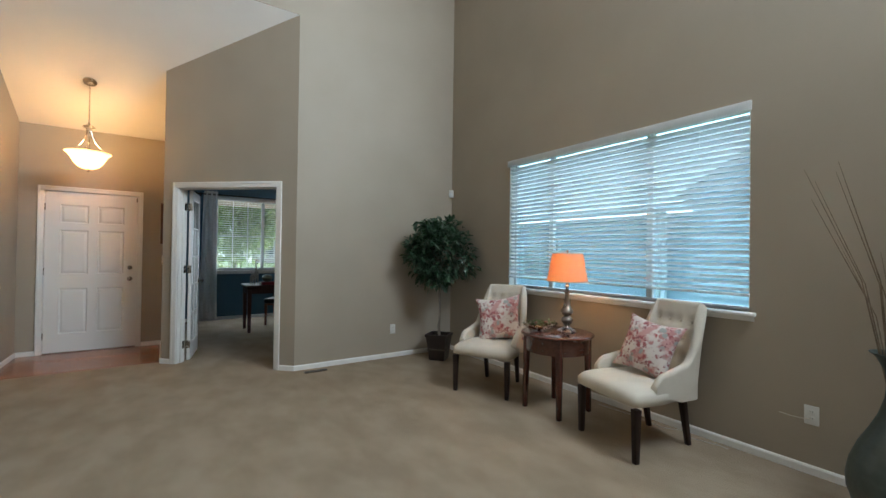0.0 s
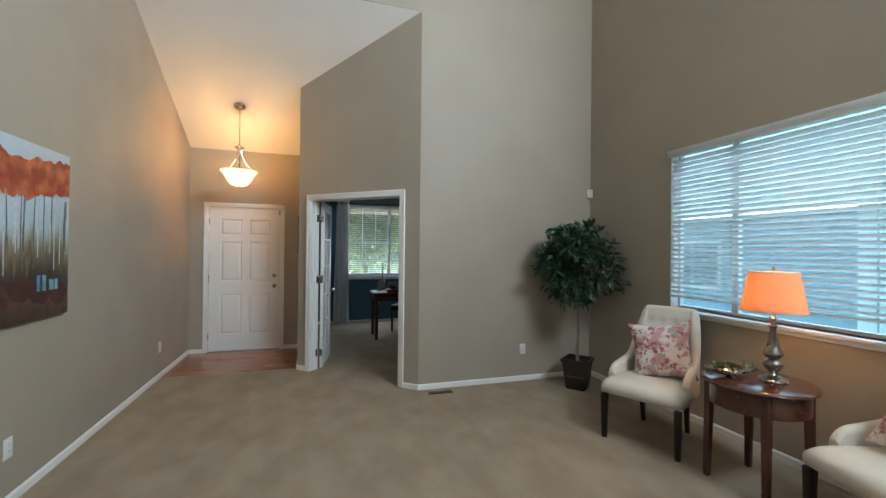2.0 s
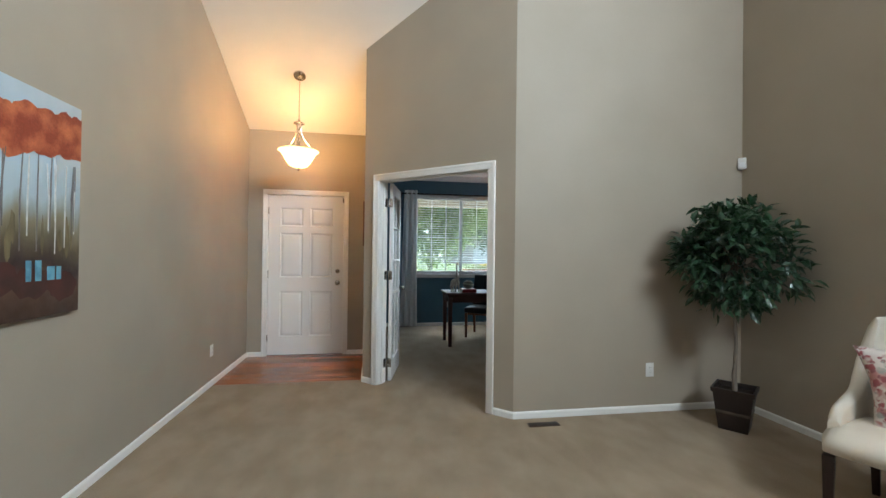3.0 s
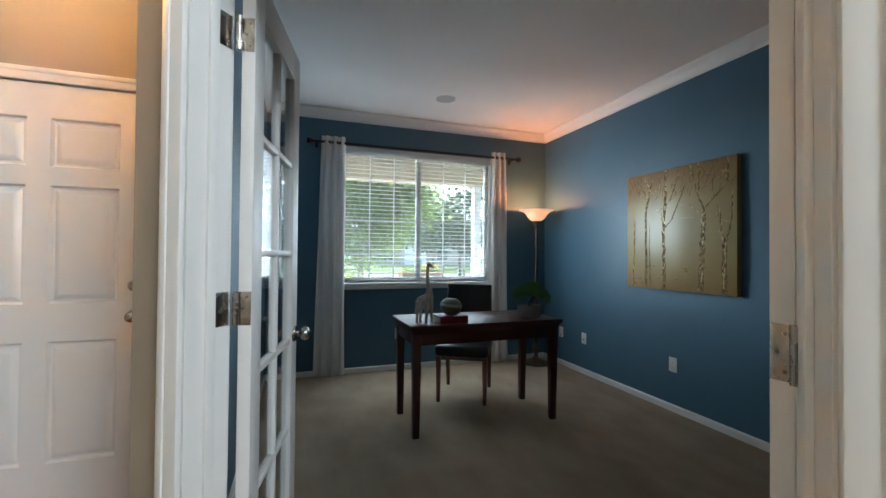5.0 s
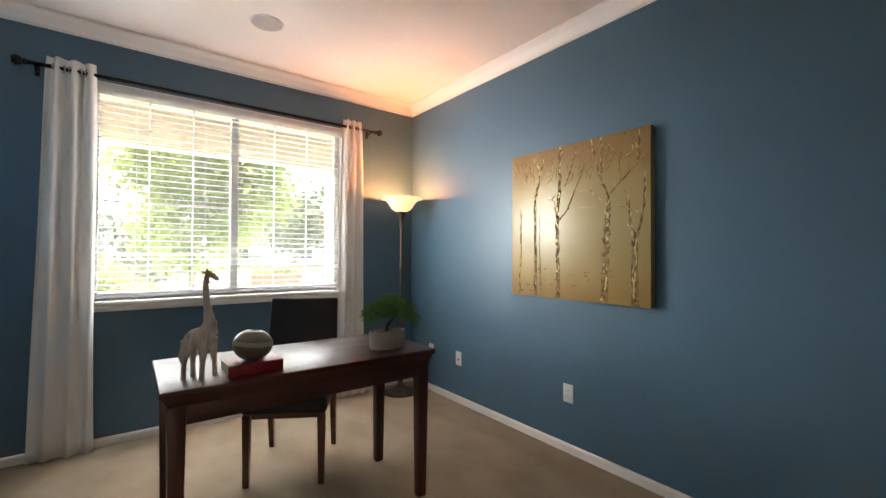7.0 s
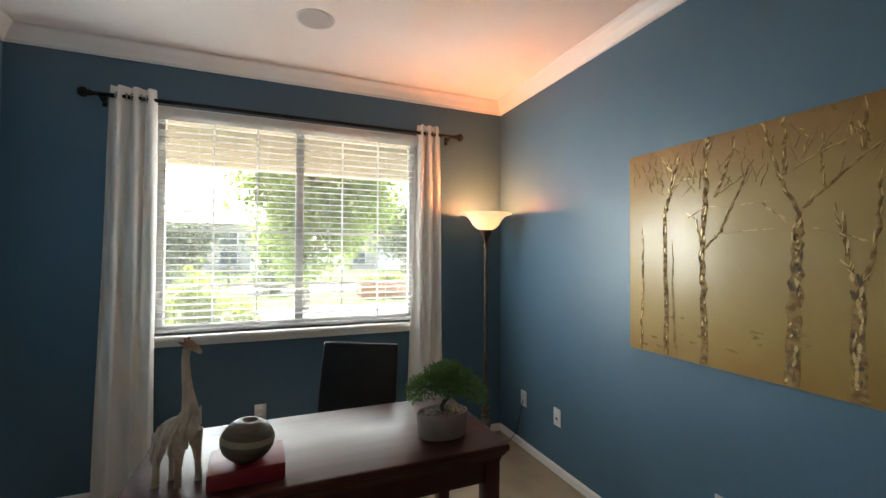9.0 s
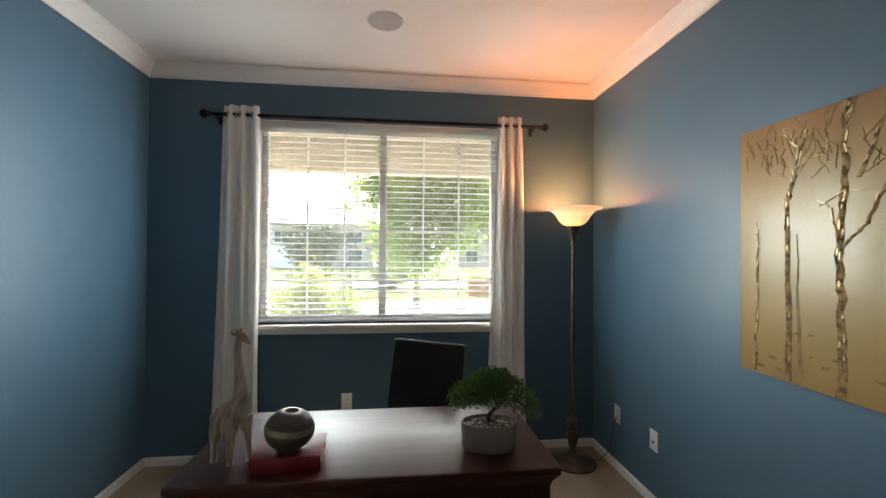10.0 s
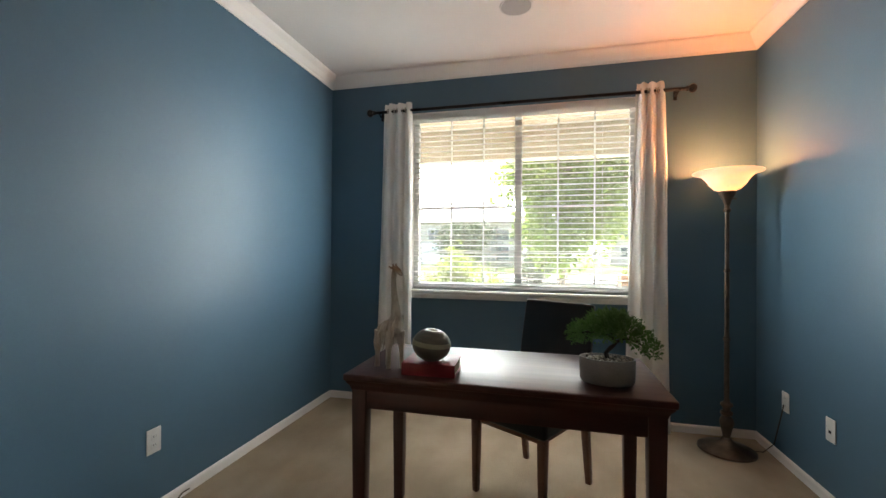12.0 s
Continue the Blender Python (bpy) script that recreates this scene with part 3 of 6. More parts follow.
# ---- windows and blinds ----
def blind(name, m, w, z0, z1, pitch, tilt, depth, label, valance=0.075, vproud=0.03):
    """A slatted blind on a wall whose face is local y = 0, the room towards -y; x along it."""
    t = thing(name, m, label, "window blind")
    bm = box((-w / 2, -vproud, z1 - valance), (w / 2, -vproud + 0.012, z1), 0.004)
    part("valance", bm, SLAT, t, "white blind valance")
    part("headrail", box((-w / 2 + 0.01, -vproud + 0.014, z1 - 0.05), (w / 2 - 0.01, 0.045, z1 - 0.004), 0.002), VINYL, t)
    yc = max(depth / 2 - vproud + 0.02, 0.012)
    bm = bmesh.new()
    rows = []
    for i in range(7):
        a = (i / 6 - 0.5)
        rows.append([(x, a * depth, 0.0035 * (1 - 4 * a * a)) for x in (-w / 2 + 0.012, w / 2 - 0.012)])
    sheet(rows, bm, 0.0022)
    me = finish("slat", bm, SLAT, t)
    n = int((z1 - valance * 0.7 - z0 - 0.035) / pitch)
    for i in range(n):
        s = me if i == 0 else me.copy()
        if i:
            scene.collection.objects.link(s)
        s.parent = t
        s.matrix_local = Matrix.Translation((0, yc, z0 + 0.045 + i * pitch)) @ Matrix.Rotation(radians(tilt + 1.4 * math.sin(i * 1.7)), 4, "X")
    part("bottom_rail", box((-w / 2 + 0.012, yc - 0.025, z0), (w / 2 - 0.012, yc + 0.025, z0 + 0.018), 0.004), SLAT, t)
    for f in (-0.36, -0.12, 0.12, 0.36):
        part("ladder_cord", tube([(w * f, yc - depth / 2 - 0.001, z0 + 0.01), (w * f, yc - depth / 2 - 0.001, z1 - 0.05)], 0.0011, 6), PLASTIC, t)
    return t


def sash_window(name, m, w, z0, z1, splits, munts, hm, label, pane=None, f=0.045):
    """A vinyl window set in an opening; local x along it, the room towards -y."""
    t = thing(name, m, label, "window")
    t["kind"] = "structure"
    y0, y1 = 0.085, 0.13
    for a, b in (((-w / 2, z0), (-w / 2 + f, z1)), ((w / 2 - f, z0), (w / 2, z1)), ((-w / 2 + f, z0), (w / 2 - f, z0 + f)), ((-w / 2 + f, z1 - f), (w / 2 - f, z1))):
        part("window_frame", box((a[0], y0, a[1]), (b[0], y1, b[1]), 0.003), VINYL, t)
    xs = [-w / 2 + f, *splits, w / 2 - f]
    for s in splits:
        part("mullion", box((s - 0.027, y0 - 0.004, z0 + f), (s + 0.027, y1, z1 - f), 0.003), VINYL, t)
    for a, b in zip(xs, xs[1:]):
        g = part("pane", box((a, 0.105, z0 + f), (b, 0.109, z1 - f)), pane or GLASS, t, "clear glass pane", smooth=False)
        g.visible_shadow = False
    for s in munts:
        part("muntin", box((s - 0.006, 0.101, z0 + f), (s + 0.006, 0.113, z1 - f), 0.002), VINYL, t)
    for z in hm:
        for a, b in zip(xs, xs[1:]):
            part("muntin", box((a + 0.02, 0.102, z - 0.006), (b - 0.02, 0.112, z + 0.006), 0.002), VINYL, t)
    return t


LWM = Matrix.Translation((EAST, (LW0 + LW1) / 2, 0)) @ Matrix.Rotation(radians(-90), 4, "Z")
lw = LW1 - LW0
sash_window("window_1", LWM, lw, LWZ0, LWZ1, (-lw / 2 + 0.55, lw / 2 - 0.75), (), (), "wide white vinyl living-room window", VEILED_L, 0.026)
bm = box((EAST - 0.001, LW0, LWZ0 + 0.001), (EAST + 0.085, LW0 + 0.003, LWZ1 - 0.003))
box((EAST - 0.001, LW1 - 0.003, LWZ0 + 0.001), (EAST + 0.085, LW1, LWZ1 - 0.003), bm=bm)
box((EAST - 0.001, LW0, LWZ1 - 0.003), (EAST + 0.085, LW1, LWZ1), bm=bm)
structure("trim", bm, TRIM, "white painted window return", "window trim")
structure("window_sill_1", box((EAST - 0.045, LW0 - 0.04, LWZ0 - 0.028), (EAST + 0.085, LW1 + 0.03, LWZ0), 0.006, bm=box((EAST - 0.016, LW0 - 0.03, LWZ0 - 0.06), (EAST - 0.0005, LW1 + 0.02, LWZ0 - 0.029), 0.004)), TRIM, "white painted window sill", "window sill")
blind("window_blind", Matrix.Translation((EAST, (LW0 + LW1) / 2 + 0.0, 0)) @ Matrix.Rotation(radians(-90), 4, "Z"), lw + 0.03, LWZ0 + 0.105, LWZ1 + 0.015, 0.0425, BLIND_TILT_L, 0.05, "white slatted blind, slats open, lowered almost to the sill", valance=0.068)
OWM = Matrix.Translation(((OW0 + OW1) / 2, WIN, 0))
oc = (OW0 + OW1) / 2
sash_window("window_2", OWM, OW1 - OW0, OWZ0, OWZ1, (1.844 - oc,), (1.302 - oc, 1.567 - oc, 2.145 - oc, 2.412 - oc), (1.232, 1.60), "white vinyl slider with colonial grids", VEILED)
bm = box((OW0, WIN - 0.001, OWZ0 + 0.001), (OW0 + 0.003, WIN + 0.085, OWZ1 - 0.003))
box((OW1 - 0.003, WIN - 0.001, OWZ0 + 0.001), (OW1, WIN + 0.085, OWZ1 - 0.003), bm=bm)
box((OW0, WIN - 0.001, OWZ1 - 0.003), (OW1, WIN + 0.085, OWZ1), bm=bm)
structure("trim", bm, TRIM, "white painted window return", "window trim")
structure("window_sill_2", box((OW0 - 0.03, WIN - 0.035, OWZ0 - 0.03), (OW1 + 0.03, WIN + 0.085, OWZ0), 0.006, bm=box((OW0 - 0.02, WIN - 0.014, OWZ0 - 0.068), (OW1 + 0.02, WIN - 0.0005, OWZ0 - 0.031), 0.004)), TRIM, "white painted window sill", "window sill")
blind("window_blind", OWM, OW1 - OW0 - 0.008, OWZ0 + 0.012, OWZ1 - 0.002, 0.0425, BLIND_TILT_O, 0.05, "white slatted blind with open slats, fully lowered", valance=0.08, vproud=-0.008)
sash_window("window_3", Matrix.Translation((EAST, (HW0 + HW1) / 2, 0)) @ Matrix.Rotation(radians(-90), 4, "Z"), HW1 - HW0, HWZ0, HWZ1, (-0.55, 0.55), (), (), "wide high window over the blinds")

# ---- small fixtures ----


def plate(name, m, label, kind="outlet"):
    """A wall plate on a wall whose face is local y = 0, the room towards -y."""
    t = thing(name, m, label, "wall outlet" if kind == "outlet" else "wall switch" if kind == "switch" else "cable outlet")
    part("cover_plate", box((-0.036, -0.006, -0.058), (0.036, -0.0005, 0.058), 0.004), PLASTIC, t)
    if kind == "outlet":
        for z in (-0.02, 0.02):
            r = part("receptacle", box((-0.017, -0.0085, z - 0.014), (0.017, -0.006, z + 0.014), 0.004), PLASTIC, t)
            for dx in (-0.006, 0.006):
                part("slot", box((dx - 0.001, -0.0092, z - 0.002), (dx + 0.001, -0.0083, z + 0.006)), DARKHOLE, r)
    elif kind == "switch":
        part("rocker", box((-0.016, -0.010, -0.032), (0.016, -0.006, 0.032), 0.003), PLASTIC, t)
    else:
        part("jack", box((-0.008, -0.010, -0.016), (0.008, -0.006, -0.002), 0.002), DARKHOLE, t)
    return t


def on_wall(x, y, z, turn):
    return pose(x, y, z, 0, 0, turn)


plate("wall_outlet", on_wall(2.608, LIT, 0.355, 0), "white duplex outlet on the taupe wall")
plate("wall_outlet", on_wall(EAST, 0.77, 0.36, -90), "white duplex outlet with a plug on the taupe wall")
plate("wall_outlet", on_wall(WEST, 5.80, 0.345, 90), "white duplex outlet on the taupe hall wall")
plate("wall_outlet", on_wall(WEST, 3.393, 0.32, 90), "white duplex outlet below the painting")
plate("wall_outlet", on_wall(EAST_O, 7.004, 0.372, -90), "white duplex outlet on the blue wall")
plate("cable_outlet", on_wall(EAST_O, 8.10, 0.37, -90), "white cable plate on the blue wall", "cable")
plate("wall_outlet", on_wall(EAST_O, 8.496, 0.37, -90), "white duplex outlet beside the floor lamp")
plate("wall_outlet", on_wall(OFF_W, 7.209, 0.347, 90), "white duplex outlet on the blue wall beside the desk")
plate("wall_outlet", on_wall(1.606, WIN, 0.389, 0), "white duplex outlet below the office window")
plate("light_switch", on_wall(0.175, 6.25, 1.19, -90), "white rocker switch in the entry", "switch")

vent = thing("floor_vent", pose(1.60, 4.50, 0, 0, 0, 0), "brown metal floor register set in the carpet", "floor vent")
part("vent_frame", box((-0.125, -0.036, 0.0), (0.125, 0.036, 0.006), 0.002), BRONZE, vent)
for i in range(14):
    part("louvre", box((-0.115 + i * 0.017, -0.028, 0.006), (-0.108 + i * 0.017, 0.028, 0.009)), DARKHOLE, vent)

sensor = thing("motion_detector", pose(EAST - 0.03, LIT - 0.03, 2.145, 0, 0, -45), "small white alarm sensor high in the corner", "alarm sensor")
part("housing", box((-0.03, -0.024, -0.05), (0.03, 0.016, 0.05), 0.008), PLASTIC, sensor)
part("lens", box((-0.02, -0.027, -0.035), (0.02, -0.022, 0.01), 0.004), VINYL, sensor)

speaker = thing("ceiling_speaker", pose(1.875, 8.14, CEIL_O), "round white speaker grille flush in the ceiling", "ceiling speaker")
part("rim", lathe([(0.088, 0), (0.092, -0.004), (0.096, -0.005), (0.100, -0.003), (0.101, 0)], 40), PLASTIC, speaker)
part("grille", lathe([(0, -0.006), (0.05, -0.0055), (0.089, -0.003), (0.089, 0), (0, 0)], 40), mat("grey_grille", (0.45, 0.44, 0.43), scale=200, rough=0.6, bump=0.001, bscale=700, fine=0.2), speaker)


def cord(name, pts, label, r=0.003, material=PLASTIC):
    return tagged(finish(name, tube(pts, r, 6), material), label, "cable")


cord("power_cord", [(3.42, 1.19, 0.005), (3.43, 1.25, 0.005), (3.38, 1.42, 0.006), (3.43, 1.5, 0.02), (3.39, 1.62, 0.005), (3.42, 1.9, 0.005), (3.40, 2.2, 0.005)], "white lamp cord lying along the baseboard", 0.0024, LINEN)
cord("power_cord", [(3.478, 0.77, 0.342), (3.474, 0.80, 0.336), (3.478, 0.87, 0.331), (3.49, 0.93, 0.334)], "short white cord plugged into the outlet", 0.0024, LINEN)
cord("power_cord", [(0.29, 7.40, 0.02), (0.33, 7.32, 0.05), (0.36, 7.22, 0.03), (0.33, 7.1, 0.006), (0.36, 6.95, 0.005), (0.33, 6.75, 0.005), (0.38, 6.5, 0.005)], "dark cord lying on the carpet along the wall", 0.004, BRONZE)
cord("power_cord", [(3.30, 8.62, 0.012), (3.36, 8.60, 0.02), (3.39, 8.54, 0.10), (3.41, 8.50, 0.30), (3.417, 8.496, 0.352)], "brown floor lamp cord to the outlet", 0.003, BRONZE)

# ---- hall: pendant, framed picture ----
PX, PY = -0.547, 6.12
PC = hall_z(PY)
DROP = Matrix.Translation((0, 0, -0.035))
pend = thing("pendant_lamp", Matrix.Translation((PX, PY, 0)), "nickel pendant lamp with a lit frosted glass bowl", "pendant lamp")
part("canopy", lathe([(0, 0.0), (0.066, 0.0), (0.064, -0.012), (0.045, -0.024), (0.012, -0.030), (0, -0.03)], 28, m=Matrix.Translation((0, 0, PC)) @ Matrix.Rotation(math.atan(-SLOPE), 4, "X")), NICKEL, pend, "round nickel canopy")
for i in range(int((PC - 0.03 - 2.755) / 0.026)):
    z = 2.755 + 0.026 * i
    link = [(0.007 * math.cos(a) * (1 if i % 2 else 0), 0.007 * math.cos(a) * (0 if i % 2 else 1), z + 0.018 * math.sin(a)) for a in [k * math.pi / 5 for k in range(11)]]
    part("chain_link", tube(link, 0.0022, 5), NICKEL, pend)
part("hub", lathe([(0, 2.80), (0.010, 2.795), (0.014, 2.775), (0.030, 2.765), (0.056, 2.752), (0.058, 2.742), (0.030, 2.735), (0.026, 2.71), (0.012, 2.69), (0.009, 2.42), (0, 2.42)], 24, m=DROP), NICKEL, pend, "nickel hub and stem")
for k in range(3):
    a = radians(30 + 120 * k)
    pts = []
    for i in range(13):
        s = i / 12
        r = 0.022 + 0.183 * (s ** 1.9)
        z = 2.700 - 0.275 * s ** 0.75
        pts.append((r * math.cos(a), r * math.sin(a), z))
    part("arm", tube(pts, 0.0055, 8), NICKEL, pend)
    part("rim_knob", lathe([(0, 0.018), (0.008, 0.014), (0.010, 0.0), (0.007, -0.012), (0, -0.014)], 12, m=Matrix.Translation((0.212 * math.cos(a), 0.212 * math.sin(a), 2.427))), NICKEL, pend)
bowl_p = [(0.0, 2.262), (0.05, 2.266), (0.095, 2.286), (0.132, 2.330), (0.160, 2.385), (0.185, 2.425), (0.212, 2.446)]
part("glass_bowl", lathe(bowl_p + [(r - 0.004 if r > 0.01 else 0, z + 0.005) for r, z in reversed(bowl_p)], 40, m=DROP), GLOWPEND, pend, "lit frosted glass bowl")
part("finial", lathe([(0, 2.228), (0.008, 2.232), (0.012, 2.245), (0.006, 2.256), (0.020, 2.262), (0, 2.266)], 16, m=DROP), NICKEL, pend)

pic = thing("picture_frame", on_wall(0.175, 6.42, 1.645, -90), "reddish-brown framed picture on the entry wall", "picture frame")
for a, b in (((-0.20, -0.255), (-0.17, 0.255)), ((0.17, -0.255), (0.20, 0.255)), ((-0.17, -0.255), (0.17, -0.225)), ((-0.17, 0.225), (0.17, 0.255))):
    part("frame_side", box((a[0], -0.028, a[1]), (b[0], -0.001, b[1]), 0.004), WALNUT, pic)
part("print", box((-0.17, -0.012, -0.225), (0.17, -0.004, 0.225)), mat("muted_print", (0.35, 0.28, 0.2), (0.2, 0.1, 0.07), scale=9), pic)


# ---- living room chairs ----
def floral():
    m = mat("floral_cushion_cloth", (0.68, 0.62, 0.58), (0.60, 0.55, 0.52), scale=10, rough=0.9, bump=0.0008, bscale=600, fine=0.04, spec=0.15)
    nt = m.node_tree
    coord = [n for n in nt.nodes if n.type == "TEX_COORD"][0].outputs["Object"]
    bsdf = nt.nodes["Principled BSDF"]
    base = bsdf.inputs["Base Color"].links[0].from_socket
    warp = nt.nodes.new("ShaderNodeTexNoise")
    warp.inputs["Scale"].default_value = 22
    add = nt.nodes.new("ShaderNodeVectorMath")
    add.operation = "MULTIPLY_ADD"
    add.inputs[1].default_value = (0.035, 0.035, 0.035)
    nt.links.new(coord, warp.inputs["Vector"])
    nt.links.new(warp.outputs["Color"], add.inputs[0])
    nt.links.new(coord, add.inputs[2])
    col = base
    for scale, lo, hi, tone in ((7.5, 0.42, 0.58, (0.52, 0.30, 0.28)), (22, 0.34, 0.46, (0.33, 0.11, 0.12)), (15, 0.32, 0.44, (0.45, 0.23, 0.22)), (30, 0.26, 0.38, (0.29, 0.13, 0.14)), (13, 0.26, 0.36, (0.34, 0.35, 0.33))):
        v = nt.nodes.new("ShaderNodeTexVoronoi")
        v.inputs["Scale"].default_value = scale
        nt.links.new(add.outputs[0], v.inputs["Vector"])
        patch = noise_node(nt, coord, 7 + scale * 0.35, 2, (1, 1, 1), (0.42, 0.52))
        mr = nt.nodes.new("ShaderNodeMapRange")
        mr.inputs["From Min"].default_value, mr.inputs["From Max"].default_value = hi, lo
        nt.links.new(v.outputs["Distance"], mr.inputs["Value"])
        mul = nt.nodes.new("ShaderNodeMath")
        mul.operation = "MULTIPLY"
        nt.links.new(mr.outputs["Result"], mul.inputs[0])
        nt.links.new(patch, mul.inputs[1])
        mix = nt.nodes.new("ShaderNodeMix")
        mix.data_type = "RGBA"
        nt.links.new(mul.outputs[0], mix.inputs["Factor"])
        nt.links.new(col, mix.inputs["A"])
        mix.inputs["B"].default_value = (*tone, 1)
        col = mix.outputs["Result"]
    nt.links.new(col, bsdf.inputs["Base Color"])
    return m


FLORAL = floral()


def shell_point(s, v, out):
    """The chair's wrap-round back: s from -1 to 1 round the seat, v up, out 0 inside to 1 outside."""
    a = abs(s)
    sg = 1 if s >= 0 else -1
    half, deep, rc = 0.272, 0.30, 0.072
    straight, arc = half - rc, math.pi / 2 * rc
    side = 0.36
    total = straight + arc + side
    d = a * total
    if d < straight:
        x, y, nx, ny = -deep, d, -1.0, 0.0
    elif d < straight + arc:
        q = (d - straight) / rc
        x, y = -deep + rc * (1 - math.cos(q)), straight + rc * math.sin(q)
        nx, ny = -math.cos(q), math.sin(q)
    else:
        x, y, nx, ny = -deep + rc + (d - straight - arc), half, 0.0, 1.0
    drop = max(0.0, (d - straight) / (total - straight))
    top = 0.962 if drop == 0 else 0.605 - 0.09 * drop - 0.05 * max(0.0, (drop - 0.85) / 0.15) ** 2 + 0.357 * math.exp(-(max(0.0, drop - 0.07) * 7.0) ** 1.7)
    low = 0.352 + 0.075 * max(0.0, (drop - 0.5) / 0.5)
    z = low + (top - low) * v
    flare = max(0, z - 0.45)
    x -= 0.17 * flare * max(0, 1 - drop * 1.1) + 0.10 * flare ** 2
    y *= 0.83 + 0.17 * min(1.0, max(0.0, (x + 0.34) / 0.45))
    thick = 0.062 if drop < 0.2 else 0.066 - 0.020 * drop
    x += nx * thick * (out - 0.5)
    y += ny * thick * (out - 0.5)
    return Vector((x, sg * y, z))


BUTTONS = [(s, v) for row, v in enumerate((0.42, 0.62, 0.82)) for s in ((-0.167, 0.0, 0.167) if row % 2 else (-0.25, -0.083, 0.083, 0.25))]


def tufted_chair(m):
    t = thing("accent_chair", m, "cream linen tufted accent chair with dark tapered legs", "chair", "accent chairs at the table")
    bm = bmesh.new()
    ns, nv = 64, 26
    loops = []
    for i in range(ns + 1):
        s = -1 + 2 * i / ns
        col = []
        for j in range(nv + 1):
            v = j / nv
            p = shell_point(s, v, 0)
            dent = sum(math.exp(-(((s - bs) / 0.06) ** 2 + ((v - bv) / 0.06) ** 2)) for bs, bv in BUTTONS) if abs(s) < 0.36 else 0
            q = shell_point(s, v, 1)
            puff = 0.014 * math.sin(math.pi * min(1, v * 1.05)) if abs(s) < 0.33 else 0.004
            col.append(p + (p - q).normalized() * (puff * 1.3 - 0.030 * dent))
        top_in, top_out = shell_point(s, 1, 0), shell_point(s, 1, 1)
        mid, rad = (top_in + top_out) / 2, (top_in - top_out) / 2
        for k in range(1, 6):
            a = math.pi * k / 6
            col.append(mid + rad * math.cos(a) + Vector((0, 0, rad.length * math.sin(a))))
        for j in range(nv, -1, -1):
            col.append(shell_point(s, j / nv, 1))
        loops.append([bm.verts.new(p) for p in col])
    n = len(loops[0])
    for a, b in zip(loops, loops[1:]):
        for k in range(n):
            bm.faces.new((a[k], a[(k + 1) % n], b[(k + 1) % n], b[k]))
    bm.faces.new(loops[0][::-1])
    bm.faces.new(loops[-1])
    back = part("backrest", bm, LINEN, t)
    for bs, bv in BUTTONS:
        p, q = shell_point(bs, bv, 0), shell_point(bs, bv, 1)
        d = (p - q).normalized()
        part("tuft_button", lathe([(0, 0.006), (0.007, 0.004), (0.010, 0.0), (0, -0.004)], 10, m=Matrix.Translation(p + d * -0.011) @ d.to_track_quat("Z", "Y").to_matrix().to_4x4()), LINEN, back)
    rows = []
    nx, ny = 18, 18
    bm = bmesh.new()
    cz = 0.352
    for face in (0, 1):
        g = []
        for i in range(nx + 1):
            r = []
            for j in range(ny + 1):
                a, b = i / nx * 2 - 1, j / ny * 2 - 1
                e = max(abs(a), abs(b)) ** 8
                ra, rb = a * (1 - 0.06 * b ** 6), b * (1 - 0.05 * a ** 6)
                x = -0.26 + 0.575 * (ra + 1) / 2
                y = rb * (0.300 if a > 0.2 else 0.300 - 0.065 * ((0.2 - a) / 1.2)) * (1 - 0.03 * a ** 8)
                z = (0.472 - 0.012 * (a ** 6 + b ** 6) - 0.026 * e - 0.006 * (a * a + b * b)) if face else (cz + 0.012 * e)
                r.append(bm.verts.new((x, y, z)))
            g.append(r)
        rows.append(g)
    for face in (0, 1):
        for i in range(nx):
            for j in range(ny):
                g = rows[face]
                bm.faces.new((g[i][j], g[i + 1][j], g[i + 1][j + 1], g[i][j + 1]))
    lo, hi = rows
    rim = [(i, 0) for i in range(nx)] + [(nx, j) for j in range(ny)] + [(i, ny) for i in range(nx, 0, -1)] + [(0, j) for j in range(ny, 0, -1)]
    for a, b in zip(rim, rim[1:] + rim[:1]):
        bm.faces.new((lo[a[0]][a[1]], lo[b[0]][b[1]], hi[b[0]][b[1]], hi[a[0]][a[1]]))
    finish("seat", bm, LINEN, t, angle=85)
    for y in (-0.262, 0.262):
        part("leg", tapered_leg(0.27, y, 0, 0.345, 0.034, 0.048), ESPRESSO, t, "dark espresso leg")
    for y in (-0.17, 0.17):
        part("leg", tapered_leg(-0.22, y, 0, 0.42, 0.032, 0.046, dx=-0.075), ESPRESSO, t, "dark espresso leg")
    return t


def face_pose(x, y, ang):
    return pose(x, y, 0, 0, 0, ang)


C1 = face_pose(2.905, 3.068, 206.7)
C2 = face_pose(3.022, 1.617, 166.0)
chair_1 = tufted_chair(C1)
chair_2 = copy_thing(chair_1, C2)


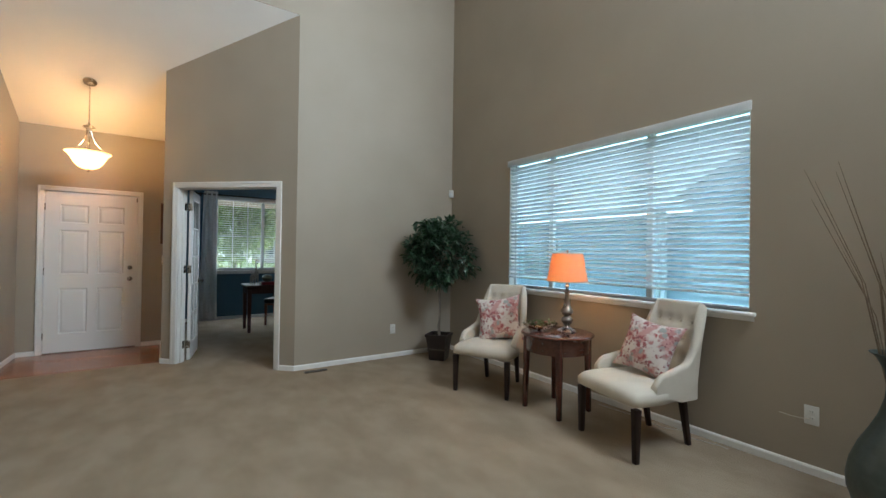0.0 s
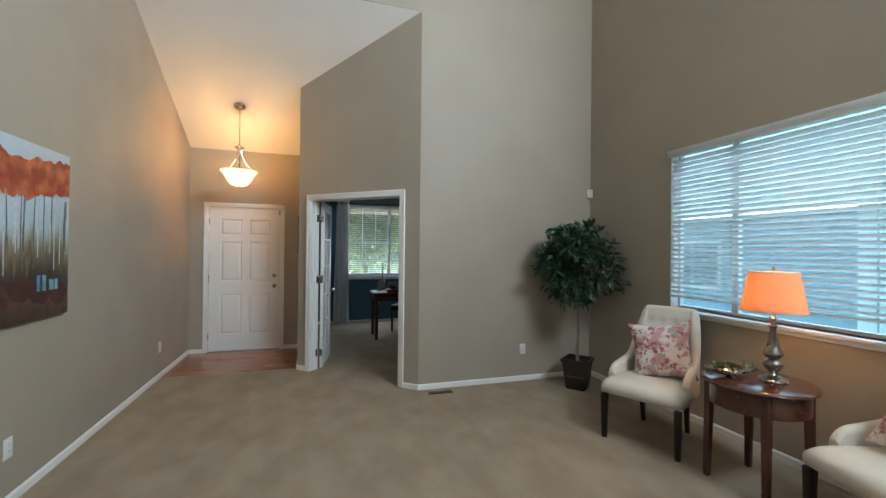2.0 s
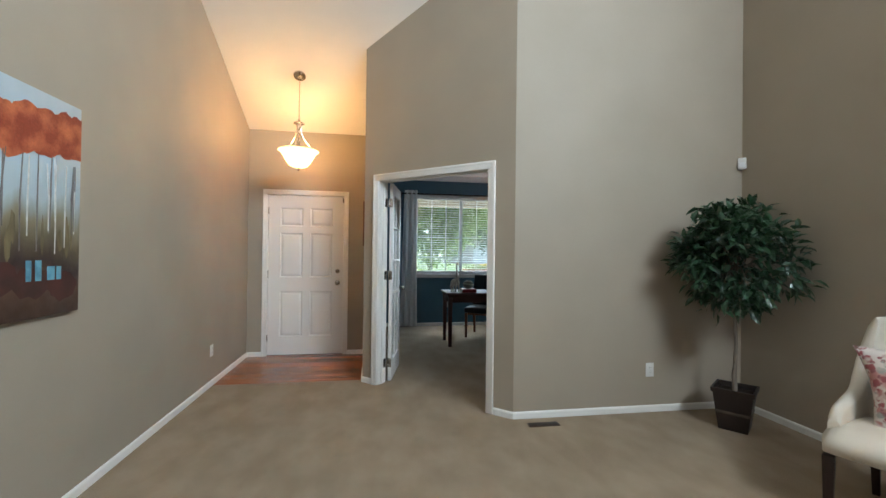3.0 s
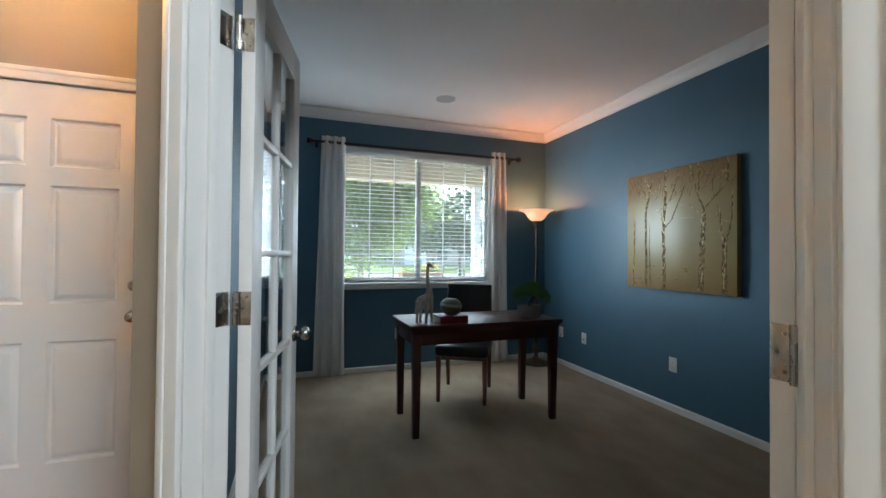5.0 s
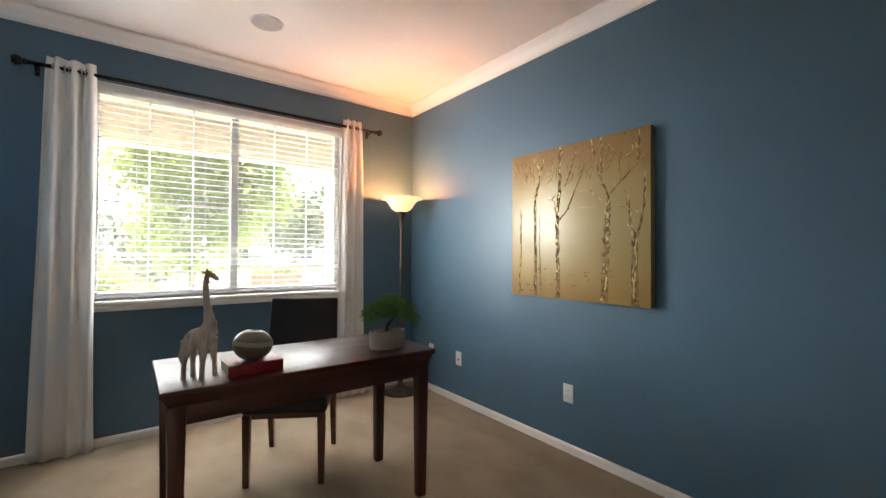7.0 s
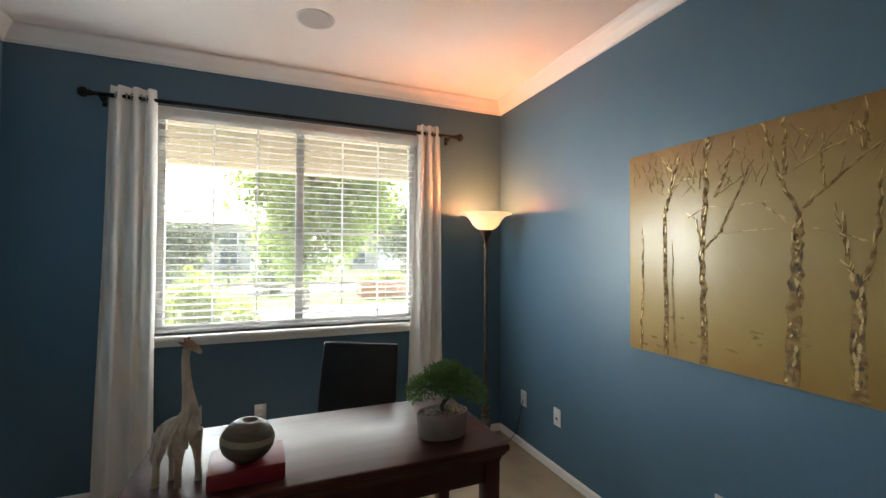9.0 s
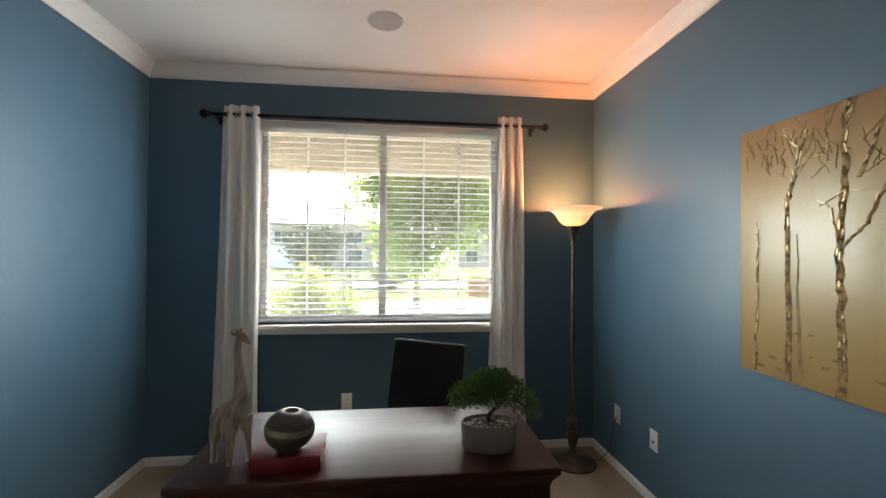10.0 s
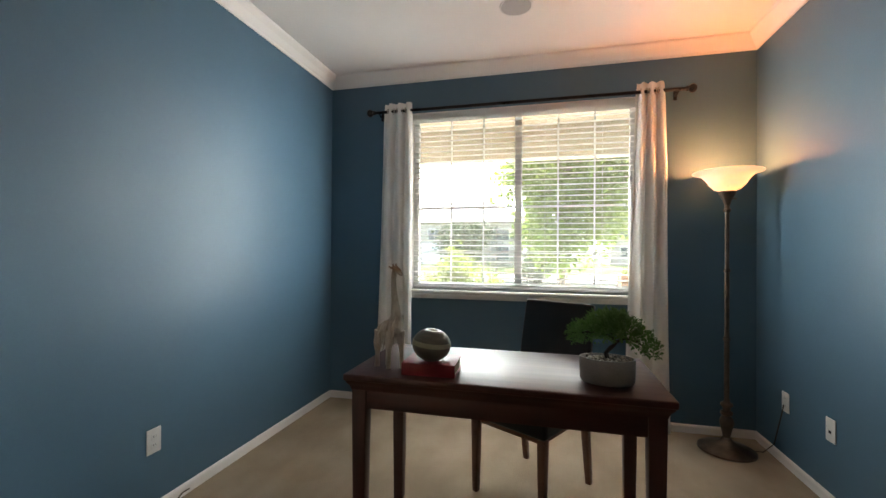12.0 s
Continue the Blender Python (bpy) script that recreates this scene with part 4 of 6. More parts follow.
def pillow(m, label):
    rows_f, rows_b = [], []
    n, h = 22, 0.225
    bm = bmesh.new()
    for sgn, rows in ((1, rows_f), (-1, rows_b)):
        for i in range(n + 1):
            r = []
            for j in range(n + 1):
                a, b = i / n * 2 - 1, j / n * 2 - 1
                pinch = 1 - 0.13 * (1 - abs(a) ** 2) * abs(b) ** 3 - 0.13 * (1 - abs(b) ** 2) * abs(a) ** 3 + 0.03 * abs(a * b) ** 3
                bulge = 0.085 * ((1 - a * a) ** 0.55) * ((1 - b * b) ** 0.55)
                wob = 0.006 * noise.noise((a * 2.2, b * 2.2, sgn * 3.0))
                r.append(bm.verts.new((sgn * bulge + wob * (1 - a * a) * (1 - b * b), a * h * pinch, b * h * pinch)))
            rows.append(r)
    for rows in (rows_f, rows_b):
        for i in range(n):
            for j in range(n):
                bm.faces.new((rows[i][j], rows[i + 1][j], rows[i + 1][j + 1], rows[i][j + 1]))
    bmesh.ops.remove_doubles(bm, verts=list(bm.verts), dist=0.0006)
    ob = finish("throw_pillow", bm, FLORAL, angle=70)
    ob.matrix_world = m
    return tagged(ob, label, "pillow", "throw pillows")


pillow(C1 @ pose(-0.105, 0.03, 0.668, 9, -20, 10) @ Matrix.Scale(1.0, 4), "pink and cream floral throw pillow on the tufted chair")
pillow(C2 @ pose(-0.085, 0.015, 0.668, -9, -22, 16) @ Matrix.Scale(0.9, 4), "pink and red floral throw pillow leaning in the chair")

# ---- round table, lamp, dish ----
TBZ = 0.662
tb = thing("side_table", pose(3.005, 2.335, 0, 0, 0, 0), "round dark mahogany side table with an apron", "side table")
part("tabletop", lathe([(0, 0.662), (0.285, 0.662), (0.298, 0.659), (0.304, 0.652), (0.304, 0.644), (0.296, 0.637), (0.286, 0.634), (0, 0.634)], 64), MAHOG, tb)
part("apron", lathe([(0.262, 0.634), (0.264, 0.55), (0.262, 0.505), (0.245, 0.505), (0.245, 0.634)], 64), MAHOG, tb)
for a in (45, 135, 225, 315):
    x, y = 0.252 * math.cos(radians(a)), 0.252 * math.sin(radians(a))
    part("leg", tapered_leg(x, y, 0, 0.633, 0.034, 0.046, dx=0.012 * math.cos(radians(a)), dy=0.012 * math.sin(radians(a))), MAHOG, tb)

tl = thing("table_lamp", pose(3.08, 2.294, TBZ + 0.0005), "pewter table lamp with a glowing orange drum shade", "table lamp")
part("base", lathe([(0, 0), (0.078, 0), (0.080, 0.008), (0.074, 0.016), (0.058, 0.022), (0.046, 0.030), (0.034, 0.036), (0, 0.036)], 36), PEWTER, tl)
part("stem", lathe([(0.028, 0.036), (0.020, 0.05), (0.026, 0.062), (0.048, 0.085), (0.052, 0.10), (0.046, 0.118), (0.028, 0.132), (0.022, 0.138), (0.042, 0.150), (0.054, 0.168), (0.050, 0.185), (0.036, 0.205), (0.026, 0.24), (0.020, 0.29), (0.017, 0.33), (0.026, 0.338), (0.026, 0.346), (0.015, 0.352), (0.013, 0.385), (0.022, 0.392), (0.012, 0.400), (0.009, 0.44), (0, 0.44)], 32), PEWTER, tl)
part("shade", lathe([(0.172, 0.432), (0.128, 0.676), (0.126, 0.676), (0.170, 0.432)], 48), SHADE, tl, "orange fabric shade, lit from inside")
part("shade_trim", lathe([(0.1735, 0.430), (0.1745, 0.438), (0.171, 0.439), (0.1695, 0.430)], 48), LINEN, tl)
part("shade_trim", lathe([(0.1295, 0.670), (0.1295, 0.678), (0.125, 0.678), (0.125, 0.670)], 48), LINEN, tl)
part("finial", lathe([(0, 0.712), (0.006, 0.708), (0.009, 0.698), (0.005, 0.690), (0.011, 0.684), (0.004, 0.678), (0, 0.66)], 14), PEWTER, tl)
part("spider", tube([(-0.126, 0, 0.668), (0, 0, 0.672), (0.126, 0, 0.668)], 0.002, 6, bm=tube([(0, 0, 0.44), (0, 0, 0.672)], 0.003, 6)), PEWTER, tl)

dish = thing("leaf_dish", pose(2.90, 2.43, TBZ + 0.0005, 0, 0, -30), "boat-shaped silver dish with greenery on the table", "dish")
bm = bmesh.new()
rows = []
for i in range(25):
    s = i / 24 * 2 - 1
    w = 0.062 * (1 - abs(s) ** 2.4) + 0.004
    lift = 0.012 + 0.040 * abs(s) ** 2.2
    rows.append([(s * 0.15, w * math.sin(a), lift + 0.035 * (1 - math.cos(a)) * (1.0 - 0.4 * s * s)) for a in [math.pi / 2 * (k / 5 - 1) for k in range(11)]])
sheet(rows, bm, 0.003)
lathe([(0, 0.0), (0.03, 0.0), (0.024, 0.006), (0.018, 0.014), (0, 0.014)], 18, bm)
part("bowl", bm, NICKEL, dish, "polished silver bowl")
rnd = random.Random(4)


def leaf_quad(bm, p, d, up, ln, wd, fold=0.25):
    """One pointed leaf: six faces, folded at its rib, from p along d."""
    d = d.normalized()
    s = d.cross(up)
    if s.length < 0.05:
        s = d.orthogonal()
    s.normalize()
    nn = s.cross(d)
    mid = [p, p + d * ln * 0.35 - nn * 0.01 * ln, p + d * ln * 0.72 - nn * 0.05 * ln, p + d * ln - nn * 0.16 * ln]
    l = [p + d * ln * 0.33 + s * wd * 0.5 + nn * wd * fold, p + d * ln * 0.70 + s * wd * 0.36 + nn * wd * fold * 0.6 - nn * 0.05 * ln]
    r = [p + d * ln * 0.33 - s * wd * 0.5 + nn * wd * fold, p + d * ln * 0.70 - s * wd * 0.36 + nn * wd * fold * 0.6 - nn * 0.05 * ln]
    m = [bm.verts.new(v) for v in mid]
    lv = [bm.verts.new(v) for v in l]
    rv = [bm.verts.new(v) for v in r]
    bm.faces.new((m[0], m[1], lv[0]))
    bm.faces.new((m[1], m[2], lv[1], lv[0]))
    bm.faces.new((m[2], m[3], lv[1]))
    bm.faces.new((m[0], rv[0], m[1]))
    bm.faces.new((m[1], rv[0], rv[1], m[2]))
    bm.faces.new((m[2], rv[1], m[3]))


def rand_dir(rnd, down=0.0):
    while True:
        v = Vector((rnd.uniform(-1, 1), rnd.uniform(-1, 1), rnd.uniform(-1, 1) - down))
        if 0.2 < v.length < 1.4:
            return v.normalized()


bm = bmesh.new()
for i in range(130):
    p = Vector((rnd.gauss(0, 0.05), rnd.gauss(0, 0.022), 0.055 + rnd.uniform(0, 0.03)))
    leaf_quad(bm, p, rand_dir(rnd, -0.5), Vector((0, 0, 1)), rnd.uniform(0.02, 0.035), 0.014)
part("greenery", bm, translucent("mixed_greenery", (0.10, 0.13, 0.05), 0.1, back=(0.2, 0.25, 0.06)), dish, "small green leaves")
for i in range(6):
    part("berry", lathe([(0, 0.014), (0.010, 0.010), (0.014, 0), (0.010, -0.010), (0, -0.014)], 12, m=Matrix.Translation((rnd.uniform(-0.07, 0.07), rnd.uniform(-0.03, 0.03), 0.075))), mat("dusty_red_berry", (0.22, 0.06, 0.05), rough=0.5), dish, "dusty red pod")

# ---- ficus tree, floor vase, painting of trees ----
fx, fy = 3.06, 4.25
ficus = thing("ficus_tree", pose(fx, fy, 0, 0, 0, 38), "green artificial ficus tree in a dark square planter", "potted tree")
bm = bmesh.new()
q = []
for w, z in ((0.094, 0.0), (0.128, 0.285), (0.138, 0.287), (0.141, 0.318), (0.126, 0.320), (0.120, 0.275)):
    q.append([bm.verts.new((sx * w, sy * w, z)) for sx, sy in ((-1, -1), (1, -1), (1, 1), (-1, 1))])
for a, b in zip(q, q[1:]):
    for i in range(4):
        bm.faces.new((a[i], a[(i + 1) % 4], b[(i + 1) % 4], b[i]))
bm.faces.new(q[0][::-1])
part("planter", bm, POTDARK, ficus, "dark square tapered planter", smooth=False)
part("band", box((-0.1125, -0.1125, 0.126), (0.1125, 0.1125, 0.148), 0.002), mat("worn_brown_band", (0.085, 0.065, 0.05), (0.045, 0.034, 0.026), scale=20, rough=0.5), ficus, "paler band round the planter")
part("soil", box((-0.121, -0.121, 0.26), (0.121, 0.121, 0.282)), SOIL, ficus)
rnd = random.Random(11)
bm = bmesh.new()
trunk_pts = [(0.0, 0.0, 0.27), (0.012, 0.004, 0.45), (-0.008, -0.006, 0.62), (0.010, 0.002, 0.80), (0.004, 0.008, 0.98), (0.0, 0.0, 1.15), (-0.01, 0.0, 1.45)]
tube(trunk_pts, [0.017, 0.015, 0.014, 0.013, 0.012, 0.010, 0.006], 8, bm)
tube([(0.022, 0.01, 0.27), (-0.012, 0.012, 0.42), (0.014, -0.010, 0.58), (-0.012, 0.008, 0.76), (0.012, 0.0, 0.95), (0.0, 0.0, 1.1)], [0.011, 0.010, 0.009, 0.009, 0.008, 0.006], 8, bm)
crown_c = Vector((0, 0, 1.27))
tips = []
for i in range(46):
    d = rand_dir(rnd)
    if d.z < -0.75:
        d.z = -d.z
    start = Vector((0, 0, rnd.uniform(0.95, 1.4)))
    end = crown_c + Vector((d.x * 0.41, d.y * 0.41, d.z * 0.48)) * rnd.uniform(0.7, 1.08)
    mid = (start + end) / 2 + Vector((0, 0, 0.07))
    tube([start, mid, end, end + Vector((d.x * 0.05, d.y * 0.05, -0.07))], [0.006, 0.004, 0.0025, 0.0015], 5, bm)
    tips.append((start, mid, end))
part("trunk", bm, BARK, ficus, "thin twisted trunk with fine branches")
wall_x, wall_y = EAST - fx - 0.02, LIT - fy - 0.02
bm = bmesh.new()
for start, mid, end in tips:
    for k in range(48):
        f = rnd.random() ** 0.55
        p = mid.lerp(end, f) if f > 0.25 else start.lerp(mid, 0.4 + f)
        p = p + Vector((rnd.gauss(0, 0.045), rnd.gauss(0, 0.045), rnd.gauss(0, 0.045)))
        d = (p - crown_c).normalized() * 0.8 + rand_dir(rnd, 0.25)
        q_ = Matrix.Rotation(radians(38), 3, "Z") @ p
        if q_.x > wall_x - 0.07 or q_.y > wall_y - 0.07:
            continue
        leaf_quad(bm, p, d, Vector((rnd.gauss(0, 0.4), rnd.gauss(0, 0.4), 1)), rnd.uniform(0.070, 0.112), rnd.uniform(0.034, 0.050))
part("crown", bm, LEAF, ficus, "dense dark green leaves")

vm = mat("verdigris_vase_glaze", (0.035, 0.050, 0.048), (0.075, 0.095, 0.085), scale=9, rough=0.45, bump=0.0012, bscale=40, fine=0.12)
vx, vy = 3.165, 0.335
vase = thing("floor_vase", pose(vx, vy, 0), "tall dark green-grey floor vase with dry reeds", "vase")
vp = [(0.0, 0.0), (0.11, 0.0), (0.14, 0.02), (0.185, 0.09), (0.210, 0.17), (0.214, 0.23), (0.200, 0.31), (0.168, 0.40), (0.128, 0.48), (0.094, 0.56), (0.073, 0.64), (0.067, 0.71), (0.077, 0.78), (0.104, 0.84), (0.130, 0.862), (0.122, 0.862), (0.094, 0.83), (0.066, 0.74), (0.06, 0.64), (0.0, 0.62)]
part("vase_body", lathe(vp, 48), vm, vase)
reed = mat("dry_reed", (0.20, 0.15, 0.10), (0.12, 0.09, 0.06), scale=20, rough=0.85)
rnd = random.Random(5)
for i in range(26):
    a, r = rnd.uniform(0, 6.28), rnd.uniform(0.12, 0.40)
    h = rnd.uniform(1.35, 1.95)
    c0 = Vector((0.05 * math.cos(a), 0.05 * math.sin(a), 0.62))
    c1 = Vector((r * math.cos(a), r * math.sin(a), h))
    if vx + c1.x > EAST - 0.03:
        c1.x = EAST - 0.03 - vx
    mid = c0.lerp(c1, 0.5) + Vector((-0.06 * math.cos(a), -0.06 * math.sin(a), 0.0))
    part("reed", tube([c0, c0.lerp(mid, 0.5), mid, mid.lerp(c1, 0.55), c1], [0.0035, 0.003, 0.0028, 0.002, 0.001], 6), reed, vase)

# painting over the hall wall: sky, red crowns, pale trunks, dark ground
CW, CH = 1.30, 1.05


def wet_canvas(name, bands, scale, stretch):
    """Paint in bands up the canvas, their borders pulled about by noise."""
    m = mat(name, (0.5, 0.5, 0.5), scale=20, rough=0.5, bump=0.0004, bscale=120)
    nt = m.node_tree
    bsdf = nt.nodes["Principled BSDF"]
    coord = [n for n in nt.nodes if n.type == "TEX_COORD"][0].outputs["Object"]
    sep = nt.nodes.new("ShaderNodeSeparateXYZ")
    nt.links.new(coord, sep.inputs[0])
    wob = noise_node(nt, coord, scale, 5, stretch)
    ma = nt.nodes.new("ShaderNodeMath")
    ma.operation = "MULTIPLY_ADD"
    ma.inputs[1].default_value = 0.28
    nt.links.new(wob, ma.inputs[0])
    nt.links.new(sep.outputs["Z"], ma.inputs[2])
    mr = nt.nodes.new("ShaderNodeMapRange")
    mr.inputs["From Min"].default_value, mr.inputs["From Max"].default_value = -CH / 2 + 0.14, CH / 2 + 0.14
    nt.links.new(ma.outputs[0], mr.inputs["Value"])
    cr = nt.nodes.new("ShaderNodeValToRGB")
    nt.links.new(mr.outputs["Result"], cr.inputs["Fac"])
    while len(cr.color_ramp.elements) < len(bands):
        cr.color_ramp.elements.new(0.5)
    for e, (p, c) in zip(cr.color_ramp.elements, bands):
        e.position, e.color = p, (*c, 1)
    nt.links.new(cr.outputs["Color"], bsdf.inputs["Base Color"])
    return m


canvas_paint = wet_canvas("landscape_paint", [(0.0, (0.05, 0.028, 0.02)), (0.12, (0.10, 0.055, 0.035)), (0.22, (0.035, 0.022, 0.022)), (0.34, (0.11, 0.085, 0.05)), (0.44, (0.24, 0.21, 0.13)), (0.54, (0.40, 0.47, 0.50)), (0.74, (0.42, 0.52, 0.58)), (0.9, (0.36, 0.44, 0.50)), (1.0, (0.40, 0.47, 0.52))], 9, (1, 1, 0.25))
painting = thing("landscape_painting", pose(WEST + 0.02, 3.892 - CW / 2, 1.01 + CH / 2, 0, 0, 90), "painting of red-crowned trees over a dark shore", "painting")
part("canvas", box((-CW / 2, -0.018, -CH / 2), (CW / 2, 0.0195, CH / 2), 0.004), canvas_paint, painting)
red = mat("red_orange_paint", (0.46, 0.12, 0.05), (0.24, 0.042, 0.022), scale=8, rough=0.5, bump=0.002, bscale=90, fine=0.15, contrast=(0.4, 0.6))
rnd = random.Random(21)
crowns = []
for i in range(14):
    cx = -CW / 2 + 0.04 + i * (CW - 0.08) / 13
    cz = CH / 2 - 0.235 + 0.055 * (i / 13) + rnd.uniform(-0.03, 0.03)
    bm = bmesh.new()
    ctr = bm.verts.new((cx, -0.0215, cz))
    ring = []
    turn = rnd.uniform(0, 6.283)
    for k in range(36):
        a = 2 * math.pi * k / 36
        r = 0.112 + 0.010 * math.sin(3 * a + turn) + 0.006 * math.sin(7 * a + 2 * turn) + rnd.uniform(-0.004, 0.004)
        ring.append(bm.verts.new((max(-CW / 2 + 0.004, min(CW / 2 - 0.004, cx + r * math.cos(a))), -0.0198 - 0.0004 * (i % 3), cz + r * 1.0 * math.sin(a))))
    for k in range(36):
        bm.faces.new((ctr, ring[k], ring[(k + 1) % 36]))
    part("painted_crown", bm, red, painting)
dark_p = mat("dark_trunk_paint", (0.06, 0.045, 0.04), (0.12, 0.10, 0.085), scale=30, rough=0.5)
pale_p = mat("pale_trunk_paint", (0.50, 0.50, 0.46), (0.33, 0.31, 0.27), scale=30, rough=0.5)
for i in range(44):
    cx = rnd.uniform(-CW / 2 + 0.02, CW / 2 - 0.02)
    z1 = CH / 2 - 0.30 + rnd.uniform(-0.04, 0.02)
    z0 = -CH / 2 + rnd.uniform(0.28, 0.46)
    part("painted_trunk", tube([(cx, -0.0185, z0), (cx + rnd.gauss(0, 0.004), -0.0195, (z0 + z1) / 2), (cx + rnd.gauss(0, 0.008), -0.0185, z1)], [0.0025, 0.004, 0.003], 5), dark_p if rnd.random() < 0.72 else pale_p, painting)
olive = mat("olive_paint_streak", (0.20, 0.165, 0.085), (0.10, 0.075, 0.04), scale=22, stretch=(1, 1, 0.3), rough=0.5)
rust = mat("rust_paint_patch", (0.080, 0.024, 0.018), (0.040, 0.022, 0.018), scale=9, rough=0.5)


def dab(cx, cz, w, h, material, lift):
    """A soft-edged upright dab of paint on the canvas."""
    bm = bmesh.new()
    mid_v = bm.verts.new((cx, -0.0188 - lift, cz))
    rim_v = [bm.verts.new((max(-CW / 2 + 0.003, min(CW / 2 - 0.003, cx + w / 2 * math.cos(q * math.pi / 9) * rnd.uniform(0.8, 1.15))), -0.0183 - lift, cz + h / 2 * math.sin(q * math.pi / 9) * rnd.uniform(0.8, 1.15))) for q in range(18)]
    for q in range(18):
        bm.faces.new((mid_v, rim_v[q], rim_v[(q + 1) % 18]))
    part("paint_dab", bm, material, painting)


for k in range(30):
    dab(rnd.uniform(-CW / 2 + 0.03, CW / 2 - 0.03), -CH / 2 + rnd.uniform(0.32, 0.44), rnd.uniform(0.012, 0.035), rnd.uniform(0.10, 0.22), olive, 0.0003 * (k % 3))
for k in range(7):
    dab(-CW / 2 + 0.10 + 0.18 * k, -CH / 2 + rnd.uniform(0.12, 0.20), rnd.uniform(0.12, 0.26), rnd.uniform(0.06, 0.16), rust, 0.0004 + 0.0003 * (k % 2))
teal = mat("teal_paint_stroke", (0.16, 0.36, 0.45), (0.08, 0.20, 0.27), scale=25, rough=0.45)
for cx, w in ((0.33, 0.035), (0.385, 0.04), (0.46, 0.05), (0.51, 0.035)):
    part("paint_stroke", box((cx - w / 2, -0.0205, -CH / 2 + 0.17), (cx + w / 2 - 0.004, -0.0175, -CH / 2 + 0.265 - (0.03 if cx > 0.45 else 0)), 0.004), teal, painting)

# ---- office: desk and what stands on it ----
DX0, DX1, DY0, DY1, DZ = 1.285, 2.473, 7.125, 7.69, 0.76
dcx, dcy = (DX0 + DX1) / 2, (DY0 + DY1) / 2
hw, hd = (DX1 - DX0) / 2, (DY1 - DY0) / 2
desk = thing("writing_desk", pose(dcx, dcy, 0), "dark cherry writing desk with square legs", "desk")
bm = box((-hw, -hd, DZ - 0.026), (hw, hd, DZ), 0.006, seg=3)
part("desktop", bm, CHERRY, desk, "polished cherry desktop")
bm = bmesh.new()
loops = []
for off, z in ((0.026, DZ - 0.066), (0.024, DZ - 0.056), (0.018, DZ - 0.044), (0.010, DZ - 0.034), (0.008, DZ - 0.0265)):
    loops.append([bm.verts.new((sx * (hw - off), sy * (hd - off), z)) for sx, sy in ((-1, -1), (1, -1), (1, 1), (-1, 1))])
for a, b in zip(loops, loops[1:]):
    for i in range(4):
        bm.faces.new((a[i], a[(i + 1) % 4], b[(i + 1) % 4], b[i]))
bm.faces.new(loops[0][::-1])
bm.faces.new(loops[-1])
part("cove_moulding", bm, CHERRY, desk)
for a, b in (((-hw + 0.086, -hd + 0.034), (hw - 0.086, -hd + 0.054)), ((-hw + 0.086, hd - 0.054), (hw - 0.086, hd - 0.034))):
    part("apron", box((a[0], a[1], 0.622), (b[0], b[1], DZ - 0.066), 0.002), CHERRY, desk)
for sx in (-1, 1):
    part("apron", box((sx * (hw - 0.034) - (0.02 if sx > 0 else 0), -hd + 0.086, 0.622), (sx * (hw - 0.034) + (0.02 if sx < 0 else 0), hd - 0.086, DZ - 0.066), 0.002), CHERRY, desk)
    for sy in (-1, 1):
        part("leg", tapered_leg(sx * (hw - 0.056), sy * (hd - 0.056), 0, DZ - 0.0662, 0.045, 0.060), CHERRY_LEG, desk)
part("drawer", box((-0.30, hd - 0.036, 0.635), (0.30, hd - 0.028, DZ - 0.078), 0.003), CHERRY, desk)


def ellipsoid(bm, c, r, m=None, n=16):
    bmesh.ops.create_uvsphere(bm, u_segments=n, v_segments=n // 2 + 2, radius=1.0, matrix=Matrix.Translation(c) @ (m or Matrix()) @ Matrix.LocRotScale((0, 0, 0), None, r))


def head_tone(m, z, tone):
    """Brown paint from the height z upwards, on a thing modelled from its base."""
    nt = m.node_tree
    bsdf = nt.nodes["Principled BSDF"]
    src = bsdf.inputs["Base Color"].links[0].from_socket
    coord = [n for n in nt.nodes if n.type == "TEX_COORD"][0].outputs["Object"]
    sep, mr, mix = nt.nodes.new("ShaderNodeSeparateXYZ"), nt.nodes.new("ShaderNodeMapRange"), nt.nodes.new("ShaderNodeMix")
    nt.links.new(coord, sep.inputs[0])
    mr.inputs["From Min"].default_value, mr.inputs["From Max"].default_value = z - 0.012, z + 0.004
    mr.inputs["To Max"].default_value = 0.75
    nt.links.new(sep.outputs["Z"], mr.inputs["Value"])
    mix.data_type = "RGBA"
    nt.links.new(mr.outputs["Result"], mix.inputs["Factor"])
    nt.links.new(src, mix.inputs["A"])
    mix.inputs["B"].default_value = (*tone, 1)
    nt.links.new(mix.outputs["Result"], bsdf.inputs["Base Color"])


